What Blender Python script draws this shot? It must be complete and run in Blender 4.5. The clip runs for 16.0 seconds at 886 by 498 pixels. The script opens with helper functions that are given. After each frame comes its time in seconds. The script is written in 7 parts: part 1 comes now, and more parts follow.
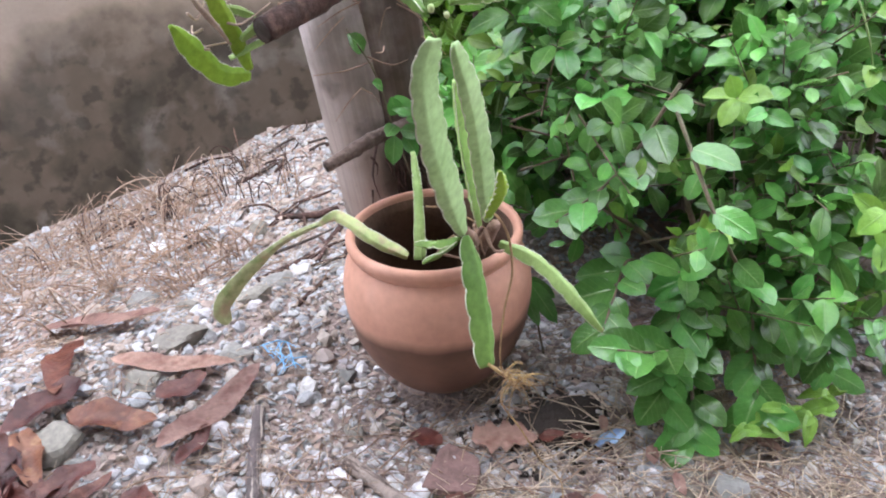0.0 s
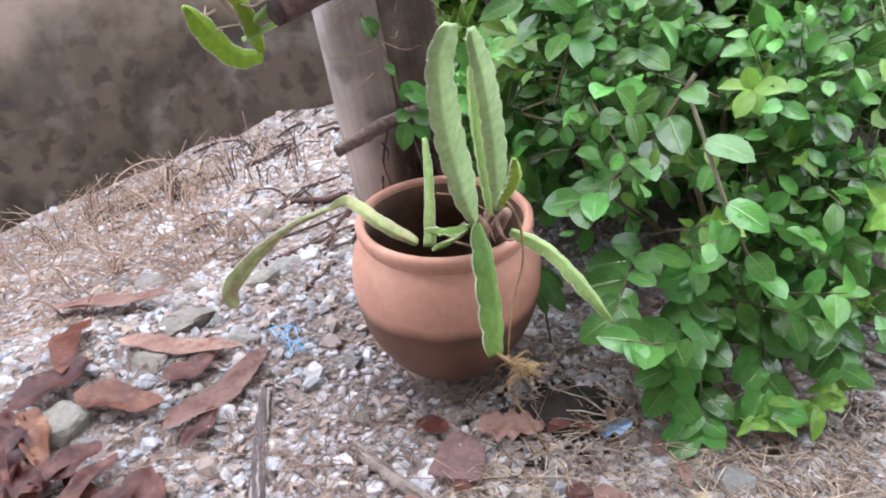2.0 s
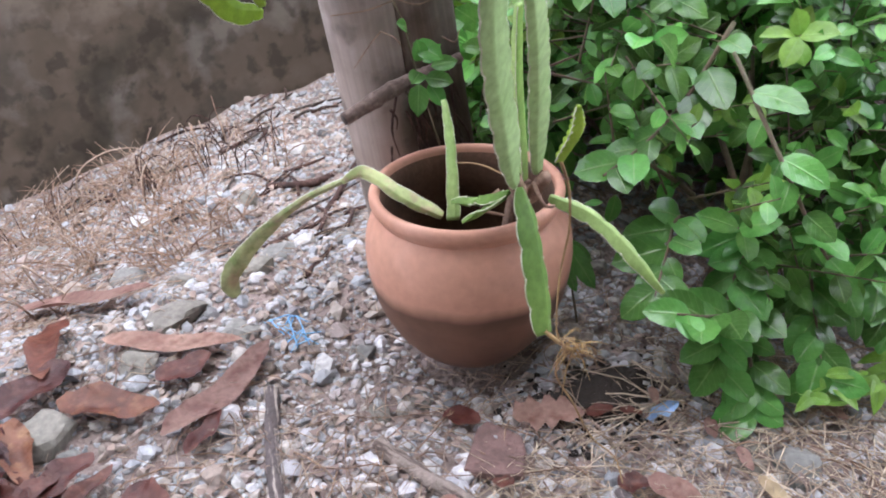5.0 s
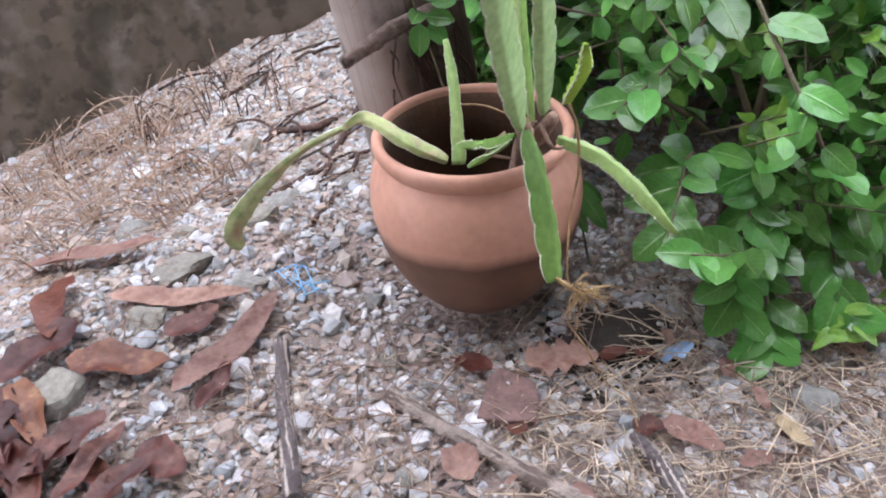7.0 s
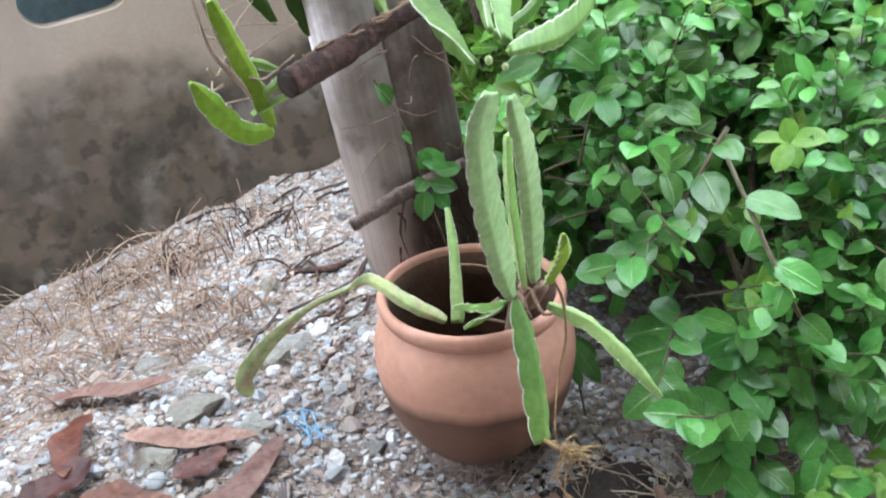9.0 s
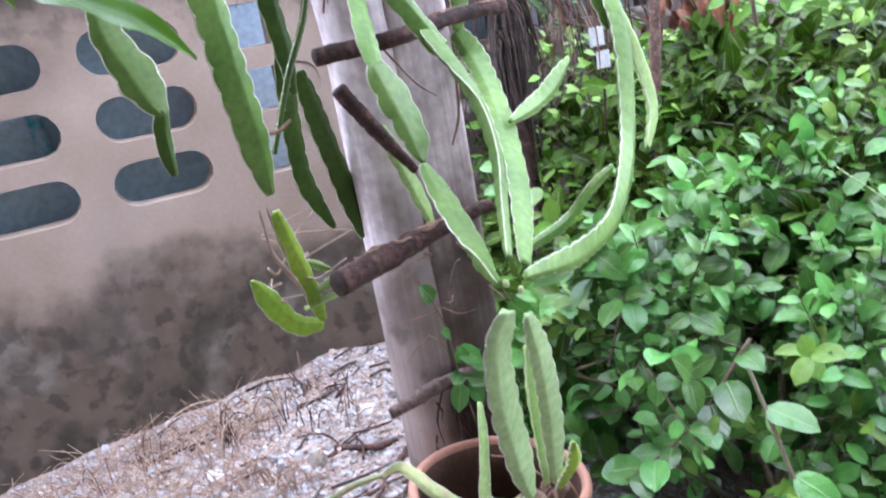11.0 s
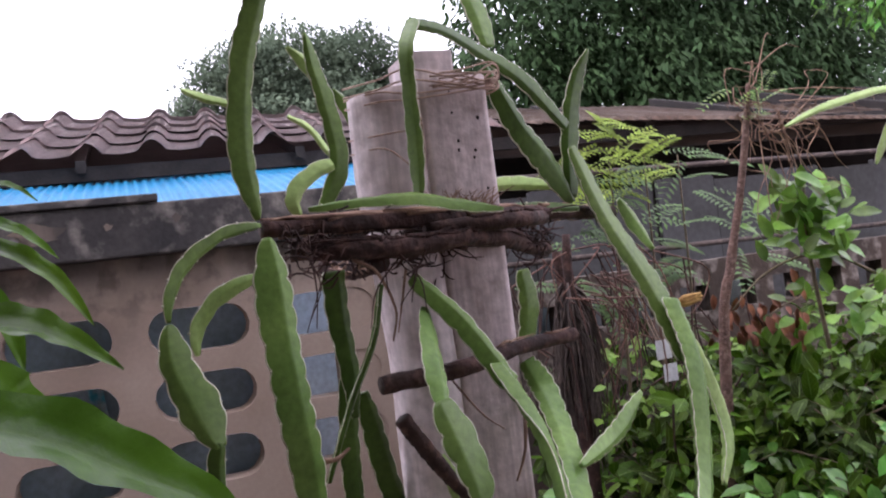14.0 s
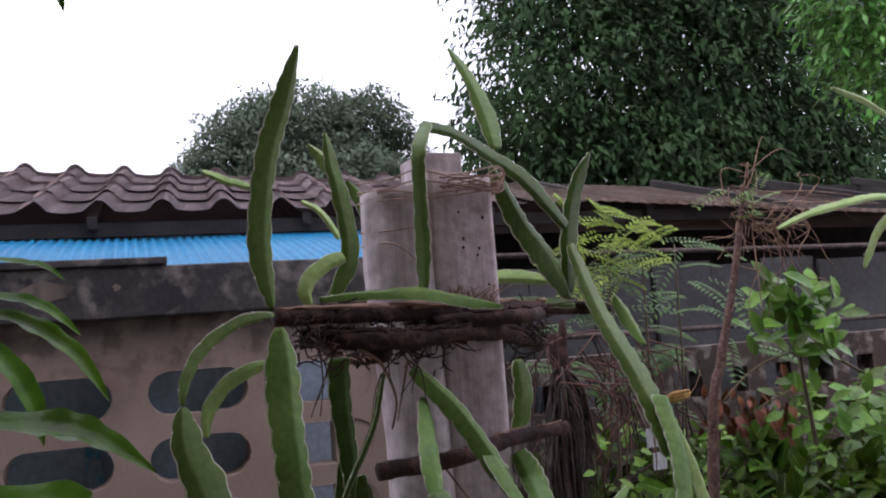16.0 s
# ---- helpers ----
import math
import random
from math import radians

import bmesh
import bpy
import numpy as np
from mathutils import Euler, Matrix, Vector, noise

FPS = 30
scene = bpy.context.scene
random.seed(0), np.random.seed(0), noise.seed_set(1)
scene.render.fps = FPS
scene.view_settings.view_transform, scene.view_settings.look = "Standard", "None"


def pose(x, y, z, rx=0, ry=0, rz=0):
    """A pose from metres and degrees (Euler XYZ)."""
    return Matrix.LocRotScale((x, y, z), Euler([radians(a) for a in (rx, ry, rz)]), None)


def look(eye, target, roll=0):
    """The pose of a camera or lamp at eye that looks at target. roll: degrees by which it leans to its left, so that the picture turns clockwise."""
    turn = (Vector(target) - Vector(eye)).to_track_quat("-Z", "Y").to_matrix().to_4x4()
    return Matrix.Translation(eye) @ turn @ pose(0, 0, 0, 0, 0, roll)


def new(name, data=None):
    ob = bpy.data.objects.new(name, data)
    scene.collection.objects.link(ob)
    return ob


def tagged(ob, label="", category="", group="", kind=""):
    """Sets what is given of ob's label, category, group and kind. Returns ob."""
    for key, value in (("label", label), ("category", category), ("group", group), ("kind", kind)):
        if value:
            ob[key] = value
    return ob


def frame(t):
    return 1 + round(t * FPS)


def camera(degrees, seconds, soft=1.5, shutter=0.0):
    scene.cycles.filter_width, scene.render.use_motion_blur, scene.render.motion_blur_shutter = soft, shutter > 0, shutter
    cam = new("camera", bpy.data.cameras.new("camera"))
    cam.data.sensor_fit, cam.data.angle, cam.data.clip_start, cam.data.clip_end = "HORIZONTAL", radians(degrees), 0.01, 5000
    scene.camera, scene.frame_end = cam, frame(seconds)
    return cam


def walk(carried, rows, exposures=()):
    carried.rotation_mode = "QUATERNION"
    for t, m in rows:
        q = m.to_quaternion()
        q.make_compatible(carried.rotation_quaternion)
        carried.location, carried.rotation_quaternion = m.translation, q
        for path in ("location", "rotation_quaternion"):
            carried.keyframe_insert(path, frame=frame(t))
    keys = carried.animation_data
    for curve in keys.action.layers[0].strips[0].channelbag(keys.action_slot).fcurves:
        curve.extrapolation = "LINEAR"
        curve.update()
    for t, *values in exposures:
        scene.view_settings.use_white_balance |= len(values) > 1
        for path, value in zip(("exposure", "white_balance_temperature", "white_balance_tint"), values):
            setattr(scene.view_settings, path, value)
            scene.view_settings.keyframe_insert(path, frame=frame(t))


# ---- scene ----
cam = camera(54.2, 16.0, soft=2.0, shutter=0.3)
PATH = [
    (0, (-0.324, -2.805, 1.361), (0.302, -1.207, 0.334), -11.2),
    (0.5, (-0.325, -2.801, 1.358), (0.298, -1.206, 0.325), -10.7),
    (1, (-0.324, -2.8, 1.359), (0.297, -1.21, 0.316), -10.3),
    (1.5, (-0.325, -2.804, 1.356), (0.288, -1.207, 0.318), -10.2),
    (2, (-0.329, -2.798, 1.359), (0.277, -1.207, 0.31), -10.4),
    (2.5, (-0.333, -2.785, 1.357), (0.269, -1.199, 0.298), -10.1),
    (3, (-0.336, -2.78, 1.357), (0.261, -1.199, 0.287), -9.8),
    (5.5, (-0.395, -2.655, 1.274), (0.313, -1.132, 0.188), -11.1),
    (6, (-0.4, -2.652, 1.268), (0.289, -1.156, 0.134), -11.4),
    (6.5, (-0.378, -2.652, 1.268), (0.258, -1.159, 0.099), -12.8),
    (7, (-0.366, -2.65, 1.285), (0.244, -1.164, 0.094), -13.6),
    (7.5, (-0.343, -2.648, 1.293), (0.246, -1.147, 0.11), -14.2),
    (8, (-0.332, -2.651, 1.306), (0.27, -1.119, 0.171), -13.9),
    (8.5, (-0.326, -2.661, 1.323), (0.303, -1.083, 0.266), -13.4),
    (8.7, (-0.342, -2.676, 1.339), (0.318, -1.085, 0.323), -12.6),
    (10.8, (-0.324, -2.775, 1.408), (0.347, -0.998, 0.782), -10.4),
    (11, (-0.322, -2.782, 1.421), (0.343, -0.987, 0.841), -10.4),
    (11.3, (-0.319, -2.772, 1.451), (0.334, -0.934, 1.008), -7.9),
    (11.5, (-0.324, -2.777, 1.456), (0.324, -0.905, 1.183), -6.6),
    (11.6, (-0.321, -2.762, 1.486), (0.323, -0.883, 1.256), -6.6),
    (12, (-0.323, -2.766, 1.522), (0.305, -0.867, 1.532), -5.4),
    (12.5, (-0.323, -2.764, 1.541), (0.3, -0.87, 1.7), -6.0),
    (13, (-0.326, -2.761, 1.552), (0.323, -0.883, 1.775), -5.7),
    (13.5, (-0.312, -2.739, 1.513), (0.345, -0.858, 1.684), -6.0),
    (14, (-0.304, -2.729, 1.498), (0.36, -0.842, 1.537), -7.0),
    (14.5, (-0.299, -2.763, 1.509), (0.345, -0.87, 1.481), -8.2),
    (15, (-0.315, -2.775, 1.526), (0.335, -0.883, 1.503), -6.9),
    (15.5, (-0.318, -2.787, 1.542), (0.342, -0.901, 1.613), -4.2),
    (16, (-0.328, -2.793, 1.541), (0.348, -0.919, 1.721), -4.1),
]
walk(cam, [(t, look(eye, target, roll)) for t, eye, target, roll in PATH],
     [(0, 1.66, 6050, 11), (3.2, 1.66, 6050, 12), (5.3, 1.49, 6050, 12), (7.5, 1.49, 6050, 12), (8.2, 1.52, 6050, 6), (8.7, 1.66, 5900, 0), (10.8, 1.7, 5600, 16), (11.2, 1.75, 5500, 20), (11.5, 1.85, 5450, 26), (11.8, 1.5, 5500, 24), (12.1, 1.06, 5800, 22),
      (12.5, -0.15, 6000, 22), (13.1, -0.95, 6050, 8), (13.5, -1.05, 6000, 2), (13.9, 0.1, 6250, 24), (14.2, 0.64, 6300, 28), (15.0, 1.02, 6350, 30), (15.5, 0.58, 6300, 28), (16, -0.3, 6150, 24)])


# ---- light ----
world = bpy.data.worlds.new("world")
scene.world = world
world.use_nodes = True
wn, wl = world.node_tree.nodes, world.node_tree.links
sky = wn.new("ShaderNodeTexSky")
sky.sky_type, sky.sun_disc = "NISHITA", False
sky.sun_elevation, sky.sun_rotation = radians(71), radians(198)
sky.air_density, sky.dust_density = 1.0, 4.0
cloud = wn.new("ShaderNodeMix")
cloud.data_type = "RGBA"
cloud.inputs[0].default_value = 0.86
cloud.inputs[7].default_value = (10.0, 10.2, 10.8, 1)
wl.new(sky.outputs[0], cloud.inputs[6])
wl.new(cloud.outputs[2], wn["Background"].inputs[0])
wn["Background"].inputs[1].default_value = 0.25
sun = new("sun", bpy.data.lights.new("sun", "SUN"))
sun.data.energy, sun.data.angle, sun.data.color = 1.3, radians(60), (1.0, 0.97, 0.92)
sun.matrix_world = look((-0.52, -1.6, 5), (0, 0, 0))


# ---- materials ----
def material(name, base, second=None, rough=0.8, scale=20.0, fine=150.0, bump=0.3, spec=0.4, metal=0.0, vary=0.0, mixlo=0.35, mixhi=0.65,
             third=None, island=0.0, bump_dist=0.004, trans=0.0, coat=0.0, grain=1.0, world_space=False):
    """Two-scale noise paint: base and second in patches, fine grain, bump; vary: brightness change from object to object."""
    m = bpy.data.materials.new(name)
    m.use_nodes = True
    n, l = m.node_tree.nodes, m.node_tree.links
    b = n["Principled BSDF"]
    place = n.new("ShaderNodeNewGeometry").outputs["Position"] if world_space else n.new("ShaderNodeTexCoord").outputs["Object"]
    t1, t2 = n.new("ShaderNodeTexNoise"), n.new("ShaderNodeTexNoise")
    for t, s, d in ((t1, scale, 5.0), (t2, fine, 4.0)):
        t.inputs["Scale"].default_value, t.inputs["Detail"].default_value = s, d
        l.new(place, t.inputs["Vector"])
    second = second or tuple(c * 0.7 for c in base)
    ramp = n.new("ShaderNodeMapRange")
    ramp.inputs[1].default_value, ramp.inputs[2].default_value = mixlo, mixhi
    l.new(t1.outputs["Fac"], ramp.inputs[0])
    mix = n.new("ShaderNodeMix")
    mix.data_type = "RGBA"
    mix.inputs[6].default_value, mix.inputs[7].default_value = (*base, 1), (*second, 1)
    l.new(ramp.outputs[0], mix.inputs[0])
    out = mix.outputs[2]
    if third:
        ramp3 = n.new("ShaderNodeMapRange")
        ramp3.inputs[1].default_value, ramp3.inputs[2].default_value = 0.5, 0.7
        t3 = n.new("ShaderNodeTexNoise")
        t3.inputs["Scale"].default_value, t3.inputs["Detail"].default_value = scale * 2.7, 6.0
        l.new(place, t3.inputs["Vector"])
        l.new(t3.outputs["Fac"], ramp3.inputs[0])
        mix3 = n.new("ShaderNodeMix")
        mix3.data_type = "RGBA"
        l.new(ramp3.outputs[0], mix3.inputs[0])
        l.new(out, mix3.inputs[6])
        mix3.inputs[7].default_value = (*third, 1)
        out = mix3.outputs[2]
    hsv = n.new("ShaderNodeHueSaturation")
    l.new(out, hsv.inputs["Color"])
    val = n.new("ShaderNodeMapRange")
    val.inputs[1].default_value, val.inputs[2].default_value = 0.3, 0.7
    val.inputs[3].default_value, val.inputs[4].default_value = 1 - 0.18 * grain, 1 + 0.15 * grain
    l.new(t2.outputs["Fac"], val.inputs[0])
    out_v = val.outputs[0]
    if vary or island:
        src = n.new("ShaderNodeNewGeometry").outputs["Random Per Island"] if island else n.new("ShaderNodeObjectInfo").outputs["Random"]
        amount = island or vary
        r = n.new("ShaderNodeMapRange")
        r.inputs[3].default_value, r.inputs[4].default_value = 1 - amount, 1 + amount
        l.new(src, r.inputs[0])
        mul = n.new("ShaderNodeMath")
        mul.operation = "MULTIPLY"
        l.new(out_v, mul.inputs[0])
        l.new(r.outputs[0], mul.inputs[1])
        out_v = mul.outputs[0]
        hr = n.new("ShaderNodeMapRange")
        hr.inputs[3].default_value, hr.inputs[4].default_value = 0.5 - 0.024 * amount, 0.5 + 0.024 * amount
        l.new(src, hr.inputs[0])
        l.new(hr.outputs[0], hsv.inputs["Hue"])
    l.new(out_v, hsv.inputs["Value"])
    l.new(hsv.outputs[0], b.inputs["Base Color"])
    b.inputs["Roughness"].default_value, b.inputs["Metallic"].default_value = rough, metal
    b.inputs["Specular IOR Level"].default_value = spec
    b.inputs["Coat Weight"].default_value = coat
    if trans:
        b.inputs["Subsurface Weight"].default_value = 0.0
        mixs, tr = n.new("ShaderNodeMixShader"), n.new("ShaderNodeBsdfTranslucent")
        l.new(hsv.outputs[0], tr.inputs[0])
        mixs.inputs[0].default_value = trans
        l.new(b.outputs[0], mixs.inputs[1])
        l.new(tr.outputs[0], mixs.inputs[2])
        l.new(mixs.outputs[0], n["Material Output"].inputs[0])
    if bump:
        bp = n.new("ShaderNodeBump")
        bp.inputs["Strength"].default_value, bp.inputs["Distance"].default_value = bump, bump_dist
        l.new(t2.outputs["Fac"], bp.inputs["Height"])
        l.new(bp.outputs[0], b.inputs["Normal"])
    return m


# ---- building helpers ----
def finish(bm, name, mat, smooth=True):
    me = bpy.data.meshes.new(name)
    bm.normal_update()
    bm.to_mesh(me)
    bm.free()
    for mm in mat if isinstance(mat, (list, tuple)) else [mat]:
        me.materials.append(mm)
    if smooth:
        me.shade_smooth()
    return me


def thing(name, bm, mat, label, category, group="", kind="", smooth=True):
    """A thing that is one mesh."""
    return tagged(new(name, finish(bm, name, mat, smooth)), label, category, group, kind)


def base(name, place, label, category, group="", kind=""):
    """An Empty at a thing's foot, to parent its parts."""
    ob = new(name)
    ob.empty_display_size = 0.05
    ob.location = place
    return tagged(ob, label, category, group, kind)


def part(name, bm, mat, parent, label="", smooth=True):
    """One mesh as a part; its vertices are given in world places."""
    ob = new(name, finish(bm, name, mat, smooth) if not isinstance(bm, bpy.types.Mesh) else bm)
    m = Matrix.Identity(4)
    p = parent
    while p:
        m = p.matrix_basis @ m
        p = p.parent
    ob.parent = parent
    ob.matrix_basis = m.inverted()
    return tagged(ob, label)


def box(bm, x0, x1, y0, y1, z0, z1, bevel=0.0, m=None):
    vs = [bm.verts.new((x, y, z)) for x in (x0, x1) for y in (y0, y1) for z in (z0, z1)]
    fs = [bm.faces.new([vs[i] for i in f]) for f in ((0, 1, 3, 2), (4, 6, 7, 5), (0, 4, 5, 1), (2, 3, 7, 6), (0, 2, 6, 4), (1, 5, 7, 3))]
    if m:
        for v in vs:
            v.co = m @ v.co
    if bevel:
        es = {e for f in fs for e in f.edges}
        bmesh.ops.bevel(bm, geom=list(es), offset=bevel, segments=2, affect="EDGES", profile=0.6)
    return bm


def smooth_path(points, n):
    """n + 1 places along a Catmull-Rom curve through the points."""
    p = [Vector(q) for q in points]
    p = [2 * p[0] - p[1]] + p + [2 * p[-1] - p[-2]]
    out = []
    for i in range(n + 1):
        u = i / n * (len(p) - 3)
        k = min(int(u), len(p) - 4)
        f = u - k
        a, b, c, d = p[k : k + 4]
        out.append(0.5 * (2 * b + (c - a) * f + (2 * a - 5 * b + 4 * c - d) * f * f + (3 * b - a - 3 * c + d) * f ** 3))
    return out


def tube(bm, points, radius, n=12, sides=8, rough=0.0, seed=0, cap=True):
    """A round branch along the points; radius: a number or one for each point."""
    path = smooth_path(points, n)
    rr = radius if isinstance(radius, (list, tuple)) else [radius, radius]
    up = Vector((0.13, 0.2, 0.97))
    rings = []
    for i, p in enumerate(path):
        d = (path[min(i + 1, n)] - path[max(i - 1, 0)]).normalized()
        side = d.cross(up)
        if side.length < 0.1:
            side = d.cross(Vector((1, 0.1, 0)))
        side.normalize()
        other = side.cross(d)
        u = i / n * (len(rr) - 1)
        k = min(int(u), len(rr) - 2)
        r = rr[k] + (rr[k + 1] - rr[k]) * (u - k)
        ring = []
        for s in range(sides):
            a = 2 * math.pi * s / sides
            w = 1 + rough * noise.noise(Vector((s * 1.7 + seed * 9.1, i * 0.6, seed * 3.3)))
            ring.append(bm.verts.new(p + (side * math.cos(a) + other * math.sin(a)) * r * w))
        rings.append(ring)
    for a, b in zip(rings, rings[1:]):
        for s in range(sides):
            bm.faces.new((a[s], a[(s + 1) % sides], b[(s + 1) % sides], b[s]))
    if cap:
        bm.faces.new(rings[0][::-1])
        bm.faces.new(rings[-1])
    return bm


def lathe(bm, profile, sides=48, m=None, caps=(True, True)):
    """Turn the profile (radius, height) round z."""
    rings = []
    for r, z in profile:
        rings.append([bm.verts.new((r * math.cos(2 * math.pi * s / sides), r * math.sin(2 * math.pi * s / sides), z)) for s in range(sides)])
    for a, b in zip(rings, rings[1:]):
        for s in range(sides):
            bm.faces.new((a[s], a[(s + 1) % sides], b[(s + 1) % sides], b[s]))
    if caps[0]:
        bm.faces.new(rings[0][::-1])
    if caps[1]:
        bm.faces.new(rings[-1])
    if m:
        bmesh.ops.transform(bm, matrix=m, verts=bm.verts)
    return bm


def smooth_profile(profile, n):
    return [(p.x, p.z) for p in smooth_path([(r, 0, z) for r, z in profile], n)]


def lerp_table(x, table):
    if x <= table[0][0]:
        return table[0][1]
    for (a, va), (b, vb) in zip(table, table[1:]):
        if x <= b:
            f = (x - a) / (b - a)
            f = f * f * (3 - 2 * f)
            return va + (vb - va) * f
    return table[-1][1]


def ground_z(x, y):
    z = lerp_table(y, ((-4, 0.40), (-2.4, 0.435), (-1.8, 0.47), (-1.45, 0.50), (-1.0, 0.42), (0, 0.25), (3, 0.2)))
    k = lerp_table(y, ((-1.7, -0.12), (-0.4, 0.1)))
    side = max(-1.2, min(1.2, x + 0.1))
    if k > 0 and side > 0.1:
        side = 0.1 + 0.12 * (side - 0.1)
    z += k * side
    near = max(0.0, 1 - abs(y + 1.5) / 3)
    z += near * (0.018 * noise.noise(Vector((x * 3, y * 3, 0))) + 0.010 * noise.noise(Vector((x * 9, y * 9, 4))))
    if y > -1.3 and near:
        z += min(1.0, (y + 1.3) * 3) * 0.022 * noise.noise(Vector((x * 6, y * 6, 9)))
    far = max(0.0, math.hypot(x, y + 1.5) - 4)
    return z - min(0.3, far * 0.05)


# ---- the materials of this place ----
soil = material("soil", (0.31, 0.24, 0.218), (0.20, 0.150, 0.134), 0.95, 9, 130, 0.9, third=(0.28, 0.21, 0.19), bump_dist=0.012)
wall_paint = material("wall_paint", (0.315, 0.25, 0.207), (0.25, 0.19, 0.148), 0.92, 3, 70, 0.12, grain=0.3, world_space=True)
block_m = material("vent_block", (0.315, 0.25, 0.207), (0.25, 0.19, 0.148), 0.92, 3, 70, 0.12, grain=0.3, world_space=True)
cap_m = material("cap_stone", (0.026, 0.025, 0.027), (0.06, 0.056, 0.055), 0.85, 5, 60, 0.5, third=(0.19, 0.175, 0.16))
# old wood near black: the shade under the eave is put into its colour
eave_shade_wood = material("eave_shade_wood", (0.032, 0.027, 0.024), (0.018, 0.015, 0.014), 0.9, 8, 90, 0.4)
roof_m = material("roof_tile", (0.64, 0.54, 0.53), (0.53, 0.44, 0.43), 0.75, 4, 45, 0.3)
rust_m = material("rusty_sheet", (0.52, 0.43, 0.37), (0.38, 0.28, 0.23), 0.8, 5, 60, 0.3)
dirty_wall = material("dirty_wall", (0.066, 0.046, 0.035), (0.034, 0.025, 0.02), 0.92, 6, 80, 0.4, third=(0.22, 0.19, 0.17))
dark_wood = material("dark_wood", (0.075, 0.055, 0.048), (0.04, 0.03, 0.027), 0.85, 14, 120, 0.6, third=(0.12, 0.09, 0.075))
bark_m = material("bark", (0.064, 0.031, 0.025), (0.026, 0.015, 0.013), 0.9, 22, 120, 0.7, third=(0.115, 0.062, 0.050), vary=0.15, bump_dist=0.005)
post_l = material("post_pale", (0.74, 0.66, 0.66), (0.64, 0.555, 0.55), 0.88, 6, 60, 0.35, third=(0.42, 0.345, 0.33))
post_r = material("post_brown", (0.69, 0.60, 0.595), (0.58, 0.49, 0.48), 0.9, 7, 70, 0.4, third=(0.40, 0.325, 0.30))
clay_m = material("terracotta", (0.48, 0.245, 0.172), (0.43, 0.212, 0.148), 0.62, 4, 70, 0.08, third=(0.50, 0.27, 0.20), grain=0.5)
potsoil = material("pot_soil", (0.034, 0.024, 0.020), None, 0.95, 30, 200, 0.8)
stem_m = material("cactus_green", (0.152, 0.252, 0.056), (0.102, 0.188, 0.037), 0.46, 12, 110, 0.12, vary=0.2, spec=0.26, trans=0.08)
stem_y = material("cactus_yellow_green", (0.37, 0.50, 0.175), (0.27, 0.405, 0.12), 0.46, 12, 110, 0.12, vary=0.14, spec=0.28, trans=0.10)
# pale young stems, brightened in colour to carry the haze over them
stem_hazed = material("cactus_hazed_green", (0.44, 0.59, 0.29), (0.33, 0.48, 0.20), 0.46, 12, 110, 0.12, vary=0.1, spec=0.28, trans=0.12)
stem_d = material("cactus_dark_green", (0.066, 0.122, 0.02), (0.044, 0.09, 0.014), 0.46, 16, 110, 0.12, vary=0.14, spec=0.25)
stem_v = material("cactus_vivid_green", (0.33, 0.47, 0.05), (0.24, 0.38, 0.04), 0.46, 12, 110, 0.12, vary=0.1, spec=0.28, trans=0.2)
edge_m = material("cactus_edge", (0.62, 0.63, 0.50), (0.44, 0.43, 0.30), 0.7, 40, 200, 0.2)
dry_m = material("dry_stalk", (0.44, 0.335, 0.265), (0.30, 0.215, 0.165), 0.9, 40, 200, 0.3, island=0.3)
root_m = material("root", (0.36, 0.235, 0.165), (0.21, 0.13, 0.095), 0.9, 40, 200, 0.4, island=0.3)
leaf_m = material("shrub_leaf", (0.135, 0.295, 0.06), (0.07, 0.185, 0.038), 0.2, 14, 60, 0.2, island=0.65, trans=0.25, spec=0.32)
# shaded copy of leaf_m: the thicket's own shadow is put into the colour
leaf_shaded = material("shaded_shrub_leaf", (0.052, 0.100, 0.006), (0.019, 0.042, 0.003), 0.36, 14, 60, 0.2, island=0.8, trans=0.16, spec=0.08)
leaf_b = material("big_leaf", (0.115, 0.275, 0.06), (0.068, 0.185, 0.04), 0.17, 14, 60, 0.25, vary=0.4, trans=0.24, spec=0.5)
leaf_y = material("young_leaf", (0.22, 0.37, 0.055), (0.15, 0.29, 0.04), 0.38, 14, 90, 0.1, island=0.3, trans=0.3)
mango_m = material("mango_leaf", (0.082, 0.172, 0.013), (0.047, 0.11, 0.009), 0.28, 10, 60, 0.25, vary=0.25, trans=0.26, spec=0.26)
tree_m = material("tree_leaf", (0.042, 0.08, 0.03), (0.026, 0.053, 0.021), 0.7, 2, 20, 0.0, island=0.25, trans=0.12, spec=0.12)
# leaves of the far tree, paled because distance haze is put into the colour
tree_hazed = material("hazed_leaf", (0.14, 0.185, 0.125), (0.105, 0.145, 0.10), 0.95, 2, 20, 0.0, island=0.12, trans=0.15, spec=0.03)
brown_leaf = material("dry_leaf", (0.175, 0.054, 0.039), (0.09, 0.027, 0.024), 0.36, 18, 120, 0.4, vary=0.3, third=(0.235, 0.095, 0.068))
orange_leaf = material("orange_dry_leaf", (0.30, 0.12, 0.065), (0.17, 0.06, 0.04), 0.36, 18, 120, 0.4, vary=0.2, third=(0.36, 0.17, 0.09))
pale_leaf = material("pale_dry_leaf", (0.43, 0.265, 0.215), (0.31, 0.175, 0.145), 0.65, 18, 120, 0.4, vary=0.2, third=(0.26, 0.125, 0.10))
blue_sheet = material("blue_sheet", (0.018, 0.25, 0.47), (0.012, 0.20, 0.40), 0.45, 3, 30, 0.1, trans=0.25, spec=0.2)
panel_m = material("blue_grey_panel", (0.38, 0.52, 0.61), (0.31, 0.43, 0.52), 0.7, 3, 40, 0.15)
